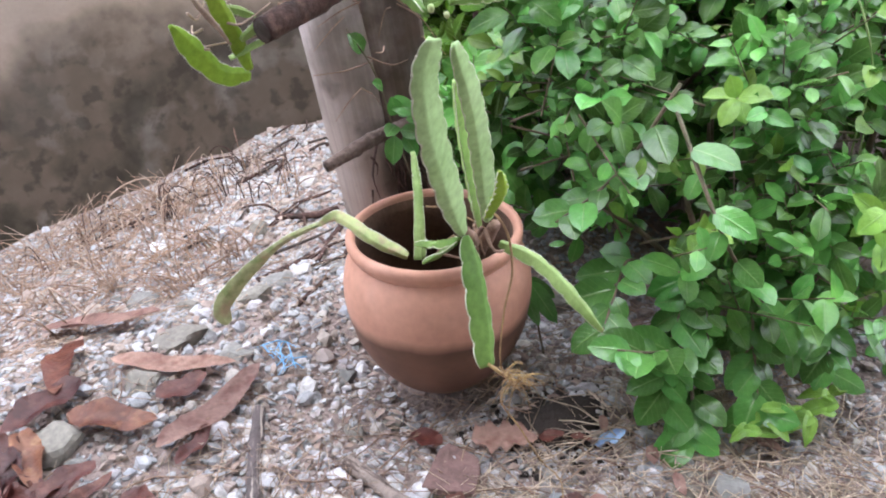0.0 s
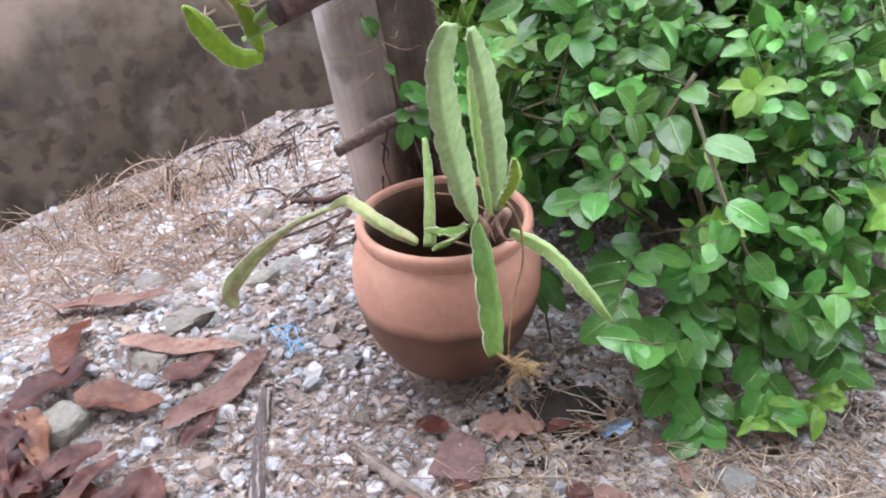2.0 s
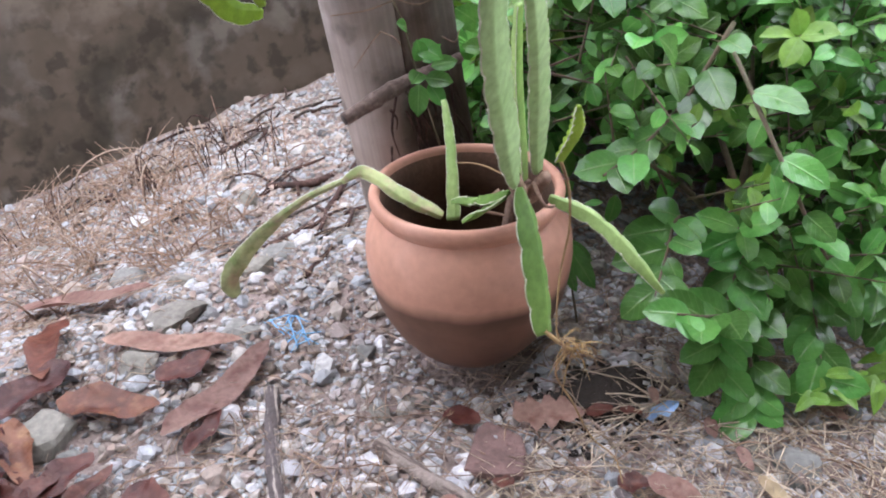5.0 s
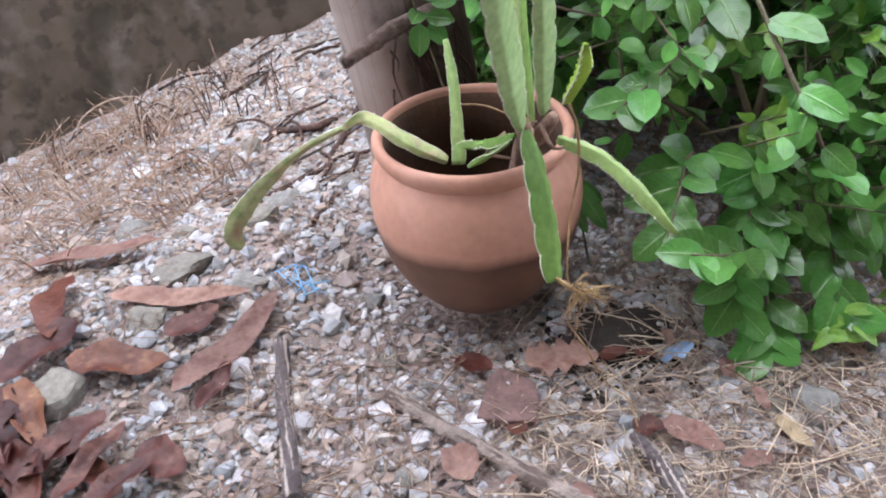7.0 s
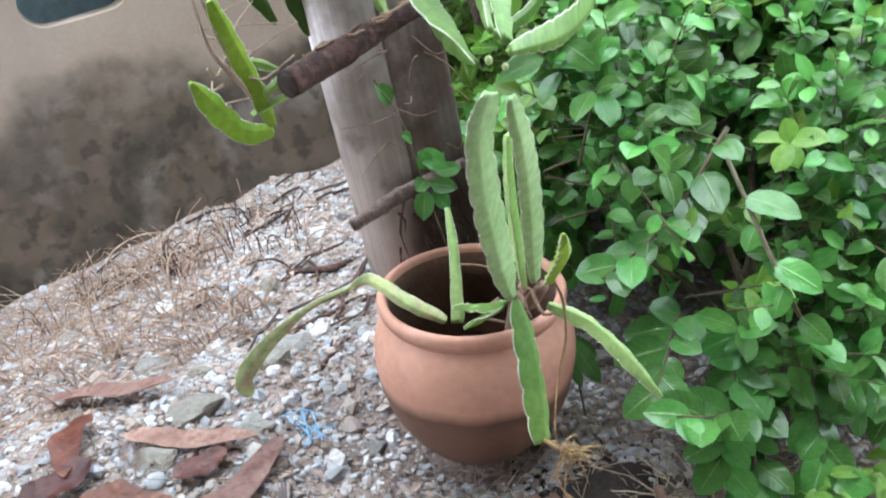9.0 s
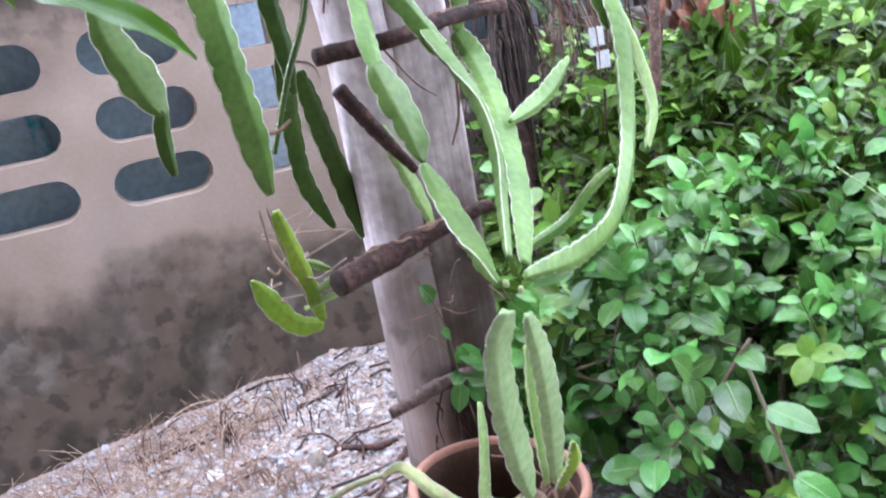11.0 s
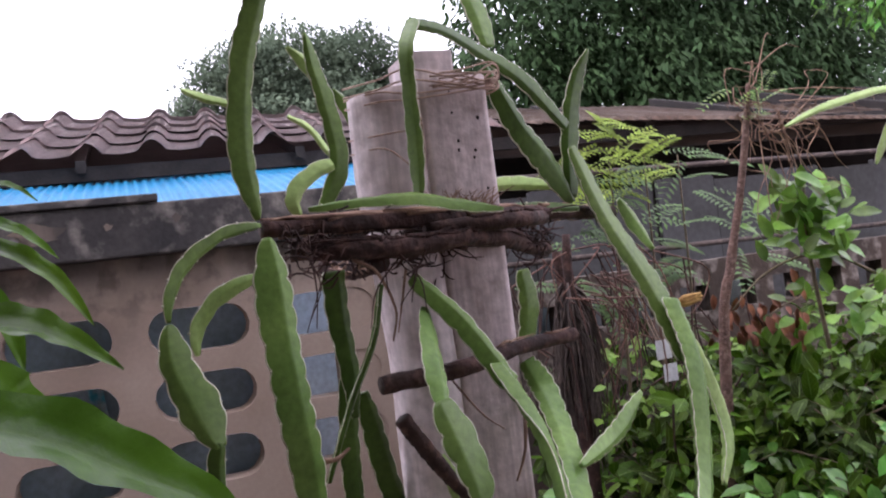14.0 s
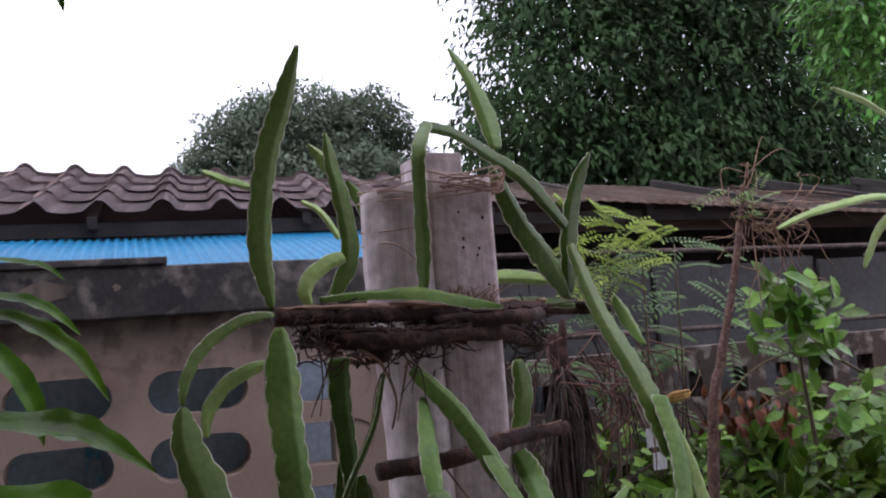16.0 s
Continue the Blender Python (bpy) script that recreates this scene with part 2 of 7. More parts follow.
pale_panel = material("pale_blue_panel", (0.72, 0.80, 0.85), (0.62, 0.71, 0.78), 0.7, 3, 40, 0.1)
grey_panel = material("grey_board", (0.07, 0.07, 0.073), (0.038, 0.038, 0.036), 0.85, 3, 40, 0.2)
cloth_m = material("cyan_cloth", (0.10, 0.50, 0.62), (0.55, 0.70, 0.74), 0.9, 40, 90, 0.2)
plastic_b = material("blue_plastic", (0.30, 0.45, 0.75), (0.40, 0.55, 0.80), 0.5, 30, 90, 0.2)
string_m = material("blue_string", (0.15, 0.36, 0.62), (0.30, 0.50, 0.70), 0.8, 60, 200, 0.3)
white_m = material("white_tag", (0.70, 0.71, 0.74), (0.60, 0.60, 0.64), 0.6, 20, 90, 0.1)
yellow_m = material("dried_flower", (0.52, 0.33, 0.10), (0.40, 0.22, 0.07), 0.7, 60, 200, 0.3)
wire_m = material("twine", (0.46, 0.34, 0.27), (0.32, 0.22, 0.17), 0.9, 60, 200, 0.3)
crown_m = material("shade_leaf", (0.06, 0.10, 0.035), (0.045, 0.08, 0.03), 0.4, 10, 60, 0.0, island=0.3, trans=0.06)
withered_m = material("withered_green", (0.44, 0.49, 0.24), (0.40, 0.32, 0.19), 0.6, 22, 110, 0.3, mixlo=0.5, mixhi=0.66, third=(0.27, 0.36, 0.13))
pale_stem = material("yellowing_stem", (0.42, 0.44, 0.19), (0.30, 0.37, 0.14), 0.5, 20, 110, 0.2, third=(0.45, 0.32, 0.22), spec=0.35)
gold_root = material("golden_root", (0.42, 0.28, 0.13), (0.25, 0.15, 0.08), 0.85, 40, 200, 0.3, island=0.35)
hole_m = material("pit", (0.05, 0.04, 0.035), None, 0.95, 60, 200, 0.3)


def stone_material(name, tones, rough):
    """Stones of several tones, one for each stone."""
    m = bpy.data.materials.new(name)
    m.use_nodes = True
    n, l = m.node_tree.nodes, m.node_tree.links
    b = n["Principled BSDF"]
    geo, info = n.new("ShaderNodeNewGeometry"), n.new("ShaderNodeObjectInfo")
    add, fr = n.new("ShaderNodeMath"), n.new("ShaderNodeMath")
    fr.operation = "FRACT"
    l.new(geo.outputs["Random Per Island"], add.inputs[0])
    l.new(info.outputs["Random"], add.inputs[1])
    l.new(add.outputs[0], fr.inputs[0])
    ramp = n.new("ShaderNodeValToRGB")
    ramp.color_ramp.interpolation = "CONSTANT"
    while len(ramp.color_ramp.elements) < len(tones):
        ramp.color_ramp.elements.new(0.5)
    for k, c in enumerate(tones):
        ramp.color_ramp.elements[k].position, ramp.color_ramp.elements[k].color = k / len(tones), (*c, 1)
    l.new(fr.outputs[0], ramp.inputs[0])
    co, no = n.new("ShaderNodeTexCoord"), n.new("ShaderNodeTexNoise")
    no.inputs["Scale"].default_value, no.inputs["Detail"].default_value = 110, 6
    l.new(co.outputs["Object"], no.inputs["Vector"])
    val = n.new("ShaderNodeMapRange")
    val.inputs[1].default_value, val.inputs[2].default_value, val.inputs[3].default_value, val.inputs[4].default_value = 0.3, 0.7, 0.7, 1.2
    l.new(no.outputs["Fac"], val.inputs[0])
    hsv = n.new("ShaderNodeHueSaturation")
    l.new(ramp.outputs[0], hsv.inputs["Color"])
    l.new(val.outputs[0], hsv.inputs["Value"])
    l.new(hsv.outputs[0], b.inputs["Base Color"])
    b.inputs["Roughness"].default_value = rough
    bp = n.new("ShaderNodeBump")
    bp.inputs["Strength"].default_value, bp.inputs["Distance"].default_value = 0.4, 0.002
    l.new(no.outputs["Fac"], bp.inputs["Height"])
    l.new(bp.outputs[0], b.inputs["Normal"])
    return m


pebble_m = stone_material("pebble", [(0.372, 0.367, 0.381), (0.326, 0.321, 0.335), (0.251, 0.251, 0.270), (0.326, 0.270, 0.237), (0.40, 0.395, 0.405), (0.288, 0.228, 0.195), (0.335, 0.265, 0.228), (0.251, 0.191, 0.163),
                                     (0.195, 0.186, 0.191), (0.353, 0.344, 0.349), (0.298, 0.237, 0.219), (0.409, 0.381, 0.372), (0.36, 0.355, 0.375), (0.33, 0.33, 0.355)], 0.7)
pale_pebble = stone_material("pale_pebble", [(0.47, 0.44, 0.46), (0.40, 0.38, 0.40), (0.56, 0.53, 0.54), (0.36, 0.33, 0.345), (0.46, 0.41, 0.38), (0.33, 0.285, 0.275), (0.51, 0.48, 0.50), (0.42, 0.365, 0.335)], 0.7)
rock_m = stone_material("rock", [(0.20, 0.18, 0.155), (0.175, 0.155, 0.135), (0.215, 0.20, 0.185), (0.18, 0.17, 0.16)], 0.9)


def split_wood(name, dark, pale, share, heading):
    """Weathered wood with pale splits running along the stick."""
    m = material(name, dark, tuple(c * 0.6 for c in dark), 0.9, 40, 160, 0.8, bump_dist=0.006)
    n, l = m.node_tree.nodes, m.node_tree.links
    b = n["Principled BSDF"]
    old = b.inputs["Base Color"].links[0].from_socket
    co, mp, t, r, mx = n.new("ShaderNodeTexCoord"), n.new("ShaderNodeMapping"), n.new("ShaderNodeTexNoise"), n.new("ShaderNodeMapRange"), n.new("ShaderNodeMix")
    mp.vector_type = "TEXTURE"
    mp.inputs["Rotation"].default_value = (0, 0, radians(heading))
    mp.inputs["Scale"].default_value = (1 / 150, 1 / 7, 1 / 150)
    t.inputs["Scale"].default_value, t.inputs["Detail"].default_value = 1.0, 4.0
    l.new(co.outputs["Object"], mp.inputs[0])
    l.new(mp.outputs[0], t.inputs["Vector"])
    l.new(t.outputs["Fac"], r.inputs[0])
    r.inputs[1].default_value, r.inputs[2].default_value = share - 0.03, share + 0.05
    mx.data_type = "RGBA"
    l.new(r.outputs[0], mx.inputs[0])
    l.new(old, mx.inputs[6])
    mx.inputs[7].default_value = (*pale, 1)
    l.new(mx.outputs[2], b.inputs["Base Color"])
    return m


split_dark = split_wood("split_dark_wood", (0.11, 0.085, 0.085), (0.36, 0.30, 0.27), 0.56, -17)
split_pale = split_wood("split_pale_wood", (0.30, 0.235, 0.205), (0.10, 0.07, 0.06), 0.54, 21)


def weather_wall(m, low, dirt, mould):
    """Splash dirt up to the height low with a ragged edge, and black mould runs under the coping."""
    n, l = m.node_tree.nodes, m.node_tree.links
    b = n["Principled BSDF"]
    old = b.inputs["Base Color"].links[0].from_socket
    co, sep = n.new("ShaderNodeTexCoord"), n.new("ShaderNodeSeparateXYZ")
    geo = n.new("ShaderNodeNewGeometry")
    l.new(geo.outputs["Position"], sep.inputs[0])

    def grain(scale, detail=6.0, stretch=(1, 1, 1)):
        mp, t = n.new("ShaderNodeMapping"), n.new("ShaderNodeTexNoise")
        mp.inputs["Scale"].default_value = stretch
        t.inputs["Scale"].default_value, t.inputs["Detail"].default_value = scale, detail
        l.new(geo.outputs["Position"], mp.inputs[0])
        l.new(mp.outputs[0], t.inputs["Vector"])
        return t.outputs["Fac"]

    def calc(op, a, c):
        k = n.new("ShaderNodeMath")
        k.operation = op
        for i, v in ((0, a), (1, c)):
            if isinstance(v, (int, float)):
                k.inputs[i].default_value = v
            else:
                l.new(v, k.inputs[i])
        return k.outputs[0]

    def span(v, a, c, lo=0.0, hi=1.0):
        r = n.new("ShaderNodeMapRange")
        l.new(v, r.inputs[0])
        for i, q in enumerate((a, c, lo, hi)):
            r.inputs[i + 1].default_value = q
        return r.outputs[0]

    def over(f, a, colour):
        mx = n.new("ShaderNodeMix")
        mx.data_type = "RGBA"
        l.new(f, mx.inputs[0])
        l.new(a, mx.inputs[6])
        mx.inputs[7].default_value = (*colour, 1)
        return mx.outputs[2]

    edge = calc("ADD", sep.outputs[2], calc("MULTIPLY", calc("SUBTRACT", grain(3.5, 8), 0.5), 0.55))
    out = over(calc("MULTIPLY", span(edge, low + 0.07, low - 0.07), span(grain(5), 0.25, 0.5, 0.75, 1.0)), old, dirt)
    spots = calc("MULTIPLY", span(edge, low + 0.05, low - 0.12), span(grain(4.2, 10), 0.46, 0.62))
    out = over(calc("MULTIPLY", spots, 0.85), out, (dirt[0] * 0.30, dirt[1] * 0.34, dirt[2] * 0.30))
    pale = calc("MULTIPLY", span(edge, low, low - 0.1), span(grain(5, 8), 0.53, 0.64))
    out = over(calc("MULTIPLY", pale, 0.5), out, (0.24, 0.21, 0.185))
    specks = calc("MULTIPLY", span(edge, low + 0.03, low - 0.10), span(grain(15, 10), 0.51, 0.60))
    out = over(calc("MULTIPLY", specks, 0.6), out, tuple(c * 0.3 for c in dirt))
    if mould:
        runs = calc("MULTIPLY", span(sep.outputs[2], mould - 0.16, mould), span(grain(7, 6, (1, 1, 0.25)), 0.30, 0.52))
        out = over(runs, out, (0.07, 0.06, 0.055))
        tint = calc("MULTIPLY", span(grain(2.2, 5), 0.5, 0.7), 0.35)
        out = over(tint, out, (0.21, 0.175, 0.155))
        blots = calc("MULTIPLY", span(sep.outputs[2], mould - 0.42, mould - 0.05), span(grain(3.1, 7), 0.50, 0.66))
        out = over(calc("MULTIPLY", blots, 0.8), out, (0.10, 0.075, 0.06))
        crust = calc("MULTIPLY", span(sep.outputs[2], mould - 0.30, mould - 0.04), span(grain(13, 9), 0.50, 0.62))
        out = over(calc("MULTIPLY", crust, 0.75), out, (0.055, 0.045, 0.036))
    l.new(out, b.inputs["Base Color"])


weather_wall(wall_paint, 0.73, (0.098, 0.075, 0.056), 1.64)
weather_wall(block_m, 0.73, (0.098, 0.075, 0.056), 1.64)
weather_wall(post_l, 1.06, (0.27, 0.205, 0.175), 0)
weather_wall(post_r, 1.08, (0.13, 0.085, 0.065), 0)


def fibres(m, low):
    """Long upright fibres and fine cracks in weathered wood."""
    n, l = m.node_tree.nodes, m.node_tree.links
    b = n["Principled BSDF"]
    old = b.inputs["Base Color"].links[0].from_socket
    co, mp, t, r, hsv = n.new("ShaderNodeTexCoord"), n.new("ShaderNodeMapping"), n.new("ShaderNodeTexNoise"), n.new("ShaderNodeMapRange"), n.new("ShaderNodeHueSaturation")
    mp.inputs["Scale"].default_value = (130, 130, 3.5)
    t.inputs["Scale"].default_value, t.inputs["Detail"].default_value = 1.0, 5.0
    l.new(co.outputs["Object"], mp.inputs[0])
    l.new(mp.outputs[0], t.inputs["Vector"])
    l.new(t.outputs["Fac"], r.inputs[0])
    for i, v in enumerate((0.36, 0.6, 1.08, low)):
        r.inputs[i + 1].default_value = v
    l.new(old, hsv.inputs["Color"])
    l.new(r.outputs[0], hsv.inputs["Value"])
    l.new(hsv.outputs[0], b.inputs["Base Color"])


fibres(post_l, 0.90)
fibres(post_r, 0.84)


def soot_shade_band(m, height, depth, colour):
    """A burnt band round the pot's belly with a wavering edge, its dark deepened for contact shade, in the pot's own
    measure.
    """
    n, l = m.node_tree.nodes, m.node_tree.links
    b = n["Principled BSDF"]
    old = b.inputs["Base Color"].links[0].from_socket
    co, sep, t = n.new("ShaderNodeTexCoord"), n.new("ShaderNodeSeparateXYZ"), n.new("ShaderNodeTexNoise")
    l.new(co.outputs["Object"], sep.inputs[0])
    l.new(co.outputs["Object"], t.inputs["Vector"])
    t.inputs["Scale"].default_value, t.inputs["Detail"].default_value = 9, 3
    wob = n.new("ShaderNodeMath")
    wob.operation = "MULTIPLY_ADD"
    l.new(t.outputs["Fac"], wob.inputs[0])
    wob.inputs[1].default_value = 0.03
    l.new(sep.outputs[2], wob.inputs[2])
    def span(v, a, c, lo, hi):
        q = n.new("ShaderNodeMapRange")
        l.new(v, q.inputs[0])
        for i, w in enumerate((a, c, lo, hi)):
            q.inputs[i + 1].default_value = w
        return q.outputs[0]

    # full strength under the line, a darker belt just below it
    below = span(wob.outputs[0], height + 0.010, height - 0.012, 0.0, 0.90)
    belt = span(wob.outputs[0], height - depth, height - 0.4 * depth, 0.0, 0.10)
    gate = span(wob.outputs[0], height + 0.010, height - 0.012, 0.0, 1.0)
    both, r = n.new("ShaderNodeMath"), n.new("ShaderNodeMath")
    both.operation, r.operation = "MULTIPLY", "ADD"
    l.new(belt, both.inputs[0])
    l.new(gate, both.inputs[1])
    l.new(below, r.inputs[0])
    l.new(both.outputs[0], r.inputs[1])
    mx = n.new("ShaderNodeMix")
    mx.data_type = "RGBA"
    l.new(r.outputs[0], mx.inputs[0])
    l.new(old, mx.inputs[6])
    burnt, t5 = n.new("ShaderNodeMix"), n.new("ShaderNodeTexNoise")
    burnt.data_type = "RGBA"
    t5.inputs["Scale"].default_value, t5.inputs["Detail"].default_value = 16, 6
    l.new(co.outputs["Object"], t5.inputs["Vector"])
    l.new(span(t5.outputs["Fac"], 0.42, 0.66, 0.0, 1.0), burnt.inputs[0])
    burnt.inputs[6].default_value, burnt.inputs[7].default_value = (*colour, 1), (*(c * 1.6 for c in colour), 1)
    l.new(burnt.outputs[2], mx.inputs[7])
    l.new(mx.outputs[2], b.inputs["Base Color"])


# soot colour darkened further to carry the contact shade at the pot's foot
soot_shade_band(clay_m, 0.158, 0.032, (0.082, 0.040, 0.025))

# ---- ground ----
rng = random.Random(11)
bm = bmesh.new()
N = 150
grid = []
for i in range(N + 1):
    row = []
    for j in range(N + 1):
        u, v = i / N * 2 - 1, j / N * 2 - 1
        x, y = 1.9 * u + 70 * u ** 7, 1.9 * v + 70 * v ** 7 - 1.2
        row.append(bm.verts.new((x, y, ground_z(x, y))))
    grid.append(row)
for i in range(N):
    for j in range(N):
        bm.faces.new((grid[i][j], grid[i + 1][j], grid[i + 1][j + 1], grid[i][j + 1]))
ground = thing("ground", bm, soil, "damp brown soil strewn with grey gravel", "ground", kind="structure")

# ---- block wall ----
wall = base("wall_north", (0, 0, 0), "plastered block wall with rows of oval openings, stained dark below", "wall", kind="structure")
WALL_END = 0.85
bm = bmesh.new()
box(bm, -3.35, WALL_END, 0, 0.09, 0, 0.9)
part("wall_base", bm, wall_paint, wall, smooth=False)
bm = bmesh.new()
box(bm, -3.35, WALL_END, 0, 0.09, 1.5, 1.635)
part("wall_top", bm, wall_paint, wall, smooth=False)
bm = bmesh.new()
box(bm, -3.35, WALL_END, -0.045, 0.12, 1.637, 1.79, 0.006)
part("coping", bm, cap_m, wall, "black mould-covered concrete coping", smooth=False)
bm = bmesh.new()
box(bm, -3.35, -0.229, -0.055, 0.13, 1.793, 1.815, 0.004)
part("coping_slab", bm, cap_m, wall, smooth=False)
bm = bmesh.new()
for cx, cz, rx, rz in ((-0.56, 1.725, 0.066, 0.03), (-0.374, 1.728, 0.012, 0.01), (-0.18, 1.738, 0.013, 0.013), (-0.9, 1.72, 0.03, 0.016)):
    vs = [bm.verts.new((cx + rx * (1 + 0.3 * math.sin(5 * a)) * math.cos(a), -0.0475, cz + rz * (1 + 0.25 * math.cos(3 * a)) * math.sin(a))) for a in [k * 0.4189 for k in range(15)]]
    bm.faces.new(vs)
part("bare_patch", bm, block_m, wall, "pale patches of bare plaster")
W2, H2, HW, HR, DEEP = 0.2, 0.1, 0.150, 0.067, 0.088
angles = sorted([k * math.pi / 16 for k in range(32)] + [s * math.atan2(H2, W2) + o for s, o in ((1, 0), (-1, math.pi), (1, math.pi), (-1, 2 * math.pi))])
bm = bmesh.new()
rings = [[], [], [], []]
for a in angles:
    c, s = math.cos(a), math.sin(a)
    k = min(W2 / max(abs(c), 1e-6), H2 / max(abs(s), 1e-6))
    flat = HW - HR
    if abs(s) > 1e-6 and abs(c / s * HR) <= flat:
        q = HR / abs(s)
    else:
        e = abs(c) * flat
        q = e + math.sqrt(max(e * e - flat * flat + HR * HR, 0))
    for ring, (r, y) in zip(rings, ((k, 0.0), (q, 0.0), (q * 0.985, DEEP), (k, DEEP))):
        ring.append(bm.verts.new((c * r, y, s * r)))
n = len(angles)
for a, b in ((0, 1), (1, 2), (2, 3), (3, 0)):
    for i in range(n):
        bm.faces.new((rings[a][i], rings[a][(i + 1) % n], rings[b][(i + 1) % n], rings[b][i]))
bmesh.ops.recalc_face_normals(bm, faces=bm.faces)
block_mesh = finish(bm, "vent_block", block_m, False)
for col in range(-8, 3):
    for row in range(3):
        ob = new("vent_block", block_mesh)
        ob.parent = wall
        ob.location = (-0.15 + 0.4 * col, 0.0, 1.0 + 0.2 * row)
for row in range(3):
    bm = bmesh.new()
    box(bm, 0.268, 0.41, 0.004, 0.085, 0.925 + 0.2 * row, 1.075 + 0.2 * row)
    part("infill", bm, block_m, wall, "plastered-up end of an opening", smooth=False)
# what is seen through the openings
screen = base("panel_screen", (-1.6, 0.16, 0.3), "blue-grey painted boards standing behind the wall", "screen", kind="structure")
for k in range(9):
    bm = bmesh.new()
    box(bm, -3.3 + 0.3689 * k, -3.3 + 0.3689 * (k + 1) - 0.004, 0.15 + 0.003 * (k % 2), 0.165, 0.3, 1.6)
    part("board", bm, panel_m, screen, smooth=False)
# board added for the daylit background; its brightness is put into the colour
bm = bmesh.new()
box(bm, 0.03, 0.84, 0.50, 0.515, 0.2, 1.85)
thing("panel_screen", bm, pale_panel, "pale blue board standing in for the bright yard behind the wall", "screen", kind="structure", smooth=False)
bm = bmesh.new()
g = [[bm.verts.new((-0.47 + 0.022 * (j - 1) + 0.012 * i / 5, 0.132 + 0.006 * ((i + j) % 2), 1.27 - 0.028 * i)) for j in range(3)] for i in range(6)]
for i in range(5):
    for j in range(2):
        bm.faces.new((g[i][j], g[i][j + 1], g[i + 1][j + 1], g[i + 1][j]))
bmesh.ops.solidify(bm, geom=bm.faces[:], thickness=0.002)
thing("rag", bm, cloth_m, "cyan and white rag hanging behind the wall", "rag")

# lower wall and boards beyond the end of the block wall
wall2 = base("wall_east", (0, 0, 0), "low dirty block wall with small square openings", "wall", kind="structure")
bm = bmesh.new()
box(bm, WALL_END, 5, 0.01, 0.1, 0, 1.21)
box(bm, WALL_END, 5, 0.01, 0.1, 1.31, 1.40)
for k in range(20):
    box(bm, WALL_END + 0.21 * k, WALL_END + 0.21 * k + 0.085, 0.012, 0.098, 1.208, 1.312)
part("wall_base", bm, dirty_wall, wall2, smooth=False)
for k in range(10):
    bm = bmesh.new()
    box(bm, WALL_END + 0.42 * k + 0.06, WALL_END + 0.42 * k + 0.24, 0.13, 0.14, 1.0, 1.38)
    part("pale_backing", bm, pale_panel if k % 3 else panel_m, wall2, "pale board behind the openings", smooth=False)
boards = base("board_fence", (0.95, 0.55, 0.3), "grey weathered sheet fence under the eave", "fence", kind="structure")
for k in range(14):
    bm = bmesh.new()
    box(bm, 0.95 + 0.31 * k, 1.25 + 0.31 * k, 0.55 + 0.012 * (k % 3), 0.57 + 0.012 * (k % 3), 0.3, 1.74 + 0.02 * (k % 2), 0.002)
    part("board", bm, grey_panel, boards, smooth=False)
for z, d in ((1.80, 0.5), (1.45, 0.48)):
    bm = bmesh.new()
    tube(bm, [(0.9, d, z + 0.02), (2.5, d - 0.02, z), (5, d, z - 0.03)], 0.012, 8, 6, 0.2, 3)
    part("rail", bm, dark_wood, boards, "dark wooden rail")

# unseen walls added to close the yard behind the walker and block low sky
for name, x0, x1, y0, y1 in (("sky_block_south", -6.0, 6.0, -6.9, -6.75), ("sky_block_west", -6.15, -6.0, -6.9, -0.2)):
    bm = bmesh.new()
    box(bm, x0, x1, y0, y1, 0, 2.7)
    thing(name, bm, dirty_wall, "unseen plain weathered wall added to block the low sky", "wall", kind="structure", smooth=False)

# ---- neighbouring roof ----
house = base("house", (0, 1.5, 0), "low house behind the wall with a corrugated tile roof", "house", kind="structure")


def roof_z(x, v, course):
    """v: 0 at the eave, 1 at the ridge."""
    top = 2.545 - 0.031 * (x + 1.1)
    low = 2.108 - 0.012 * max(0.0, x - 1.5)
    p = (x / 0.255) % 1.0
    wave = 0.046 * math.sin(math.pi * p / 0.44) ** 0.8 if p < 0.44 else -0.007 * math.sin(math.pi * (p - 0.44) / 0.56)
    return low + (top - low) * v + wave + 0.016 * (1 - course)


for c in range(4):
    bm = bmesh.new()
    nx = 330
    lo = []
    for i in range(nx + 1):
        x = -3.6 + i * 0.0155
        col = []
        for v in (c / 4, min(1.0, (c + 1) / 4 + 0.05)):
            sag = 0.006 * noise.noise(Vector((math.floor(x / 0.442) * 3.1, c * 5, 0)))
            col.append(bm.verts.new((x + v * 0.1, 1.04 + 1.36 * v + sag, roof_z(x, v, (v * 4 - c)) + sag)))
        lo.append(col)
    for a, b in zip(lo, lo[1:]):
        bm.faces.new((a[0], b[0], b[1], a[1]))
    bmesh.ops.solidify(bm, geom=bm.faces[:], thickness=0.011)
    part("tile_course", bm, roof_m, house, "row of weathered brown-grey corrugated tiles")
bm = bmesh.new()
lo = []
for i in range(331):
    x = -3.6 + i * 0.0155
    lo.append([bm.verts.new((x + 0.1, 2.385, roof_z(x, 1.0, 0) + 0.004)), bm.verts.new((x + 0.1, 2.43, roof_z(x, 1.0, 0) - 0.012)), bm.verts.new((x + 0.1, 2.44, 2.3))])
for a, b in zip(lo, lo[1:]):
    for k in (0, 1):
        bm.faces.new((a[k], b[k], b[k + 1], a[k + 1]))
part("ridge_end", bm, roof_m, house, "weathered ridge closing the tiles")
# underlay and rear slope added to keep light from passing through the tiles
bm = bmesh.new()
qs = [bm.verts.new(p) for p in ((-3.6, 1.10, 2.045), (6, 1.10, 1.92), (6, 2.40, 2.20), (-3.6, 2.40, 2.61))]
bm.faces.new(qs)
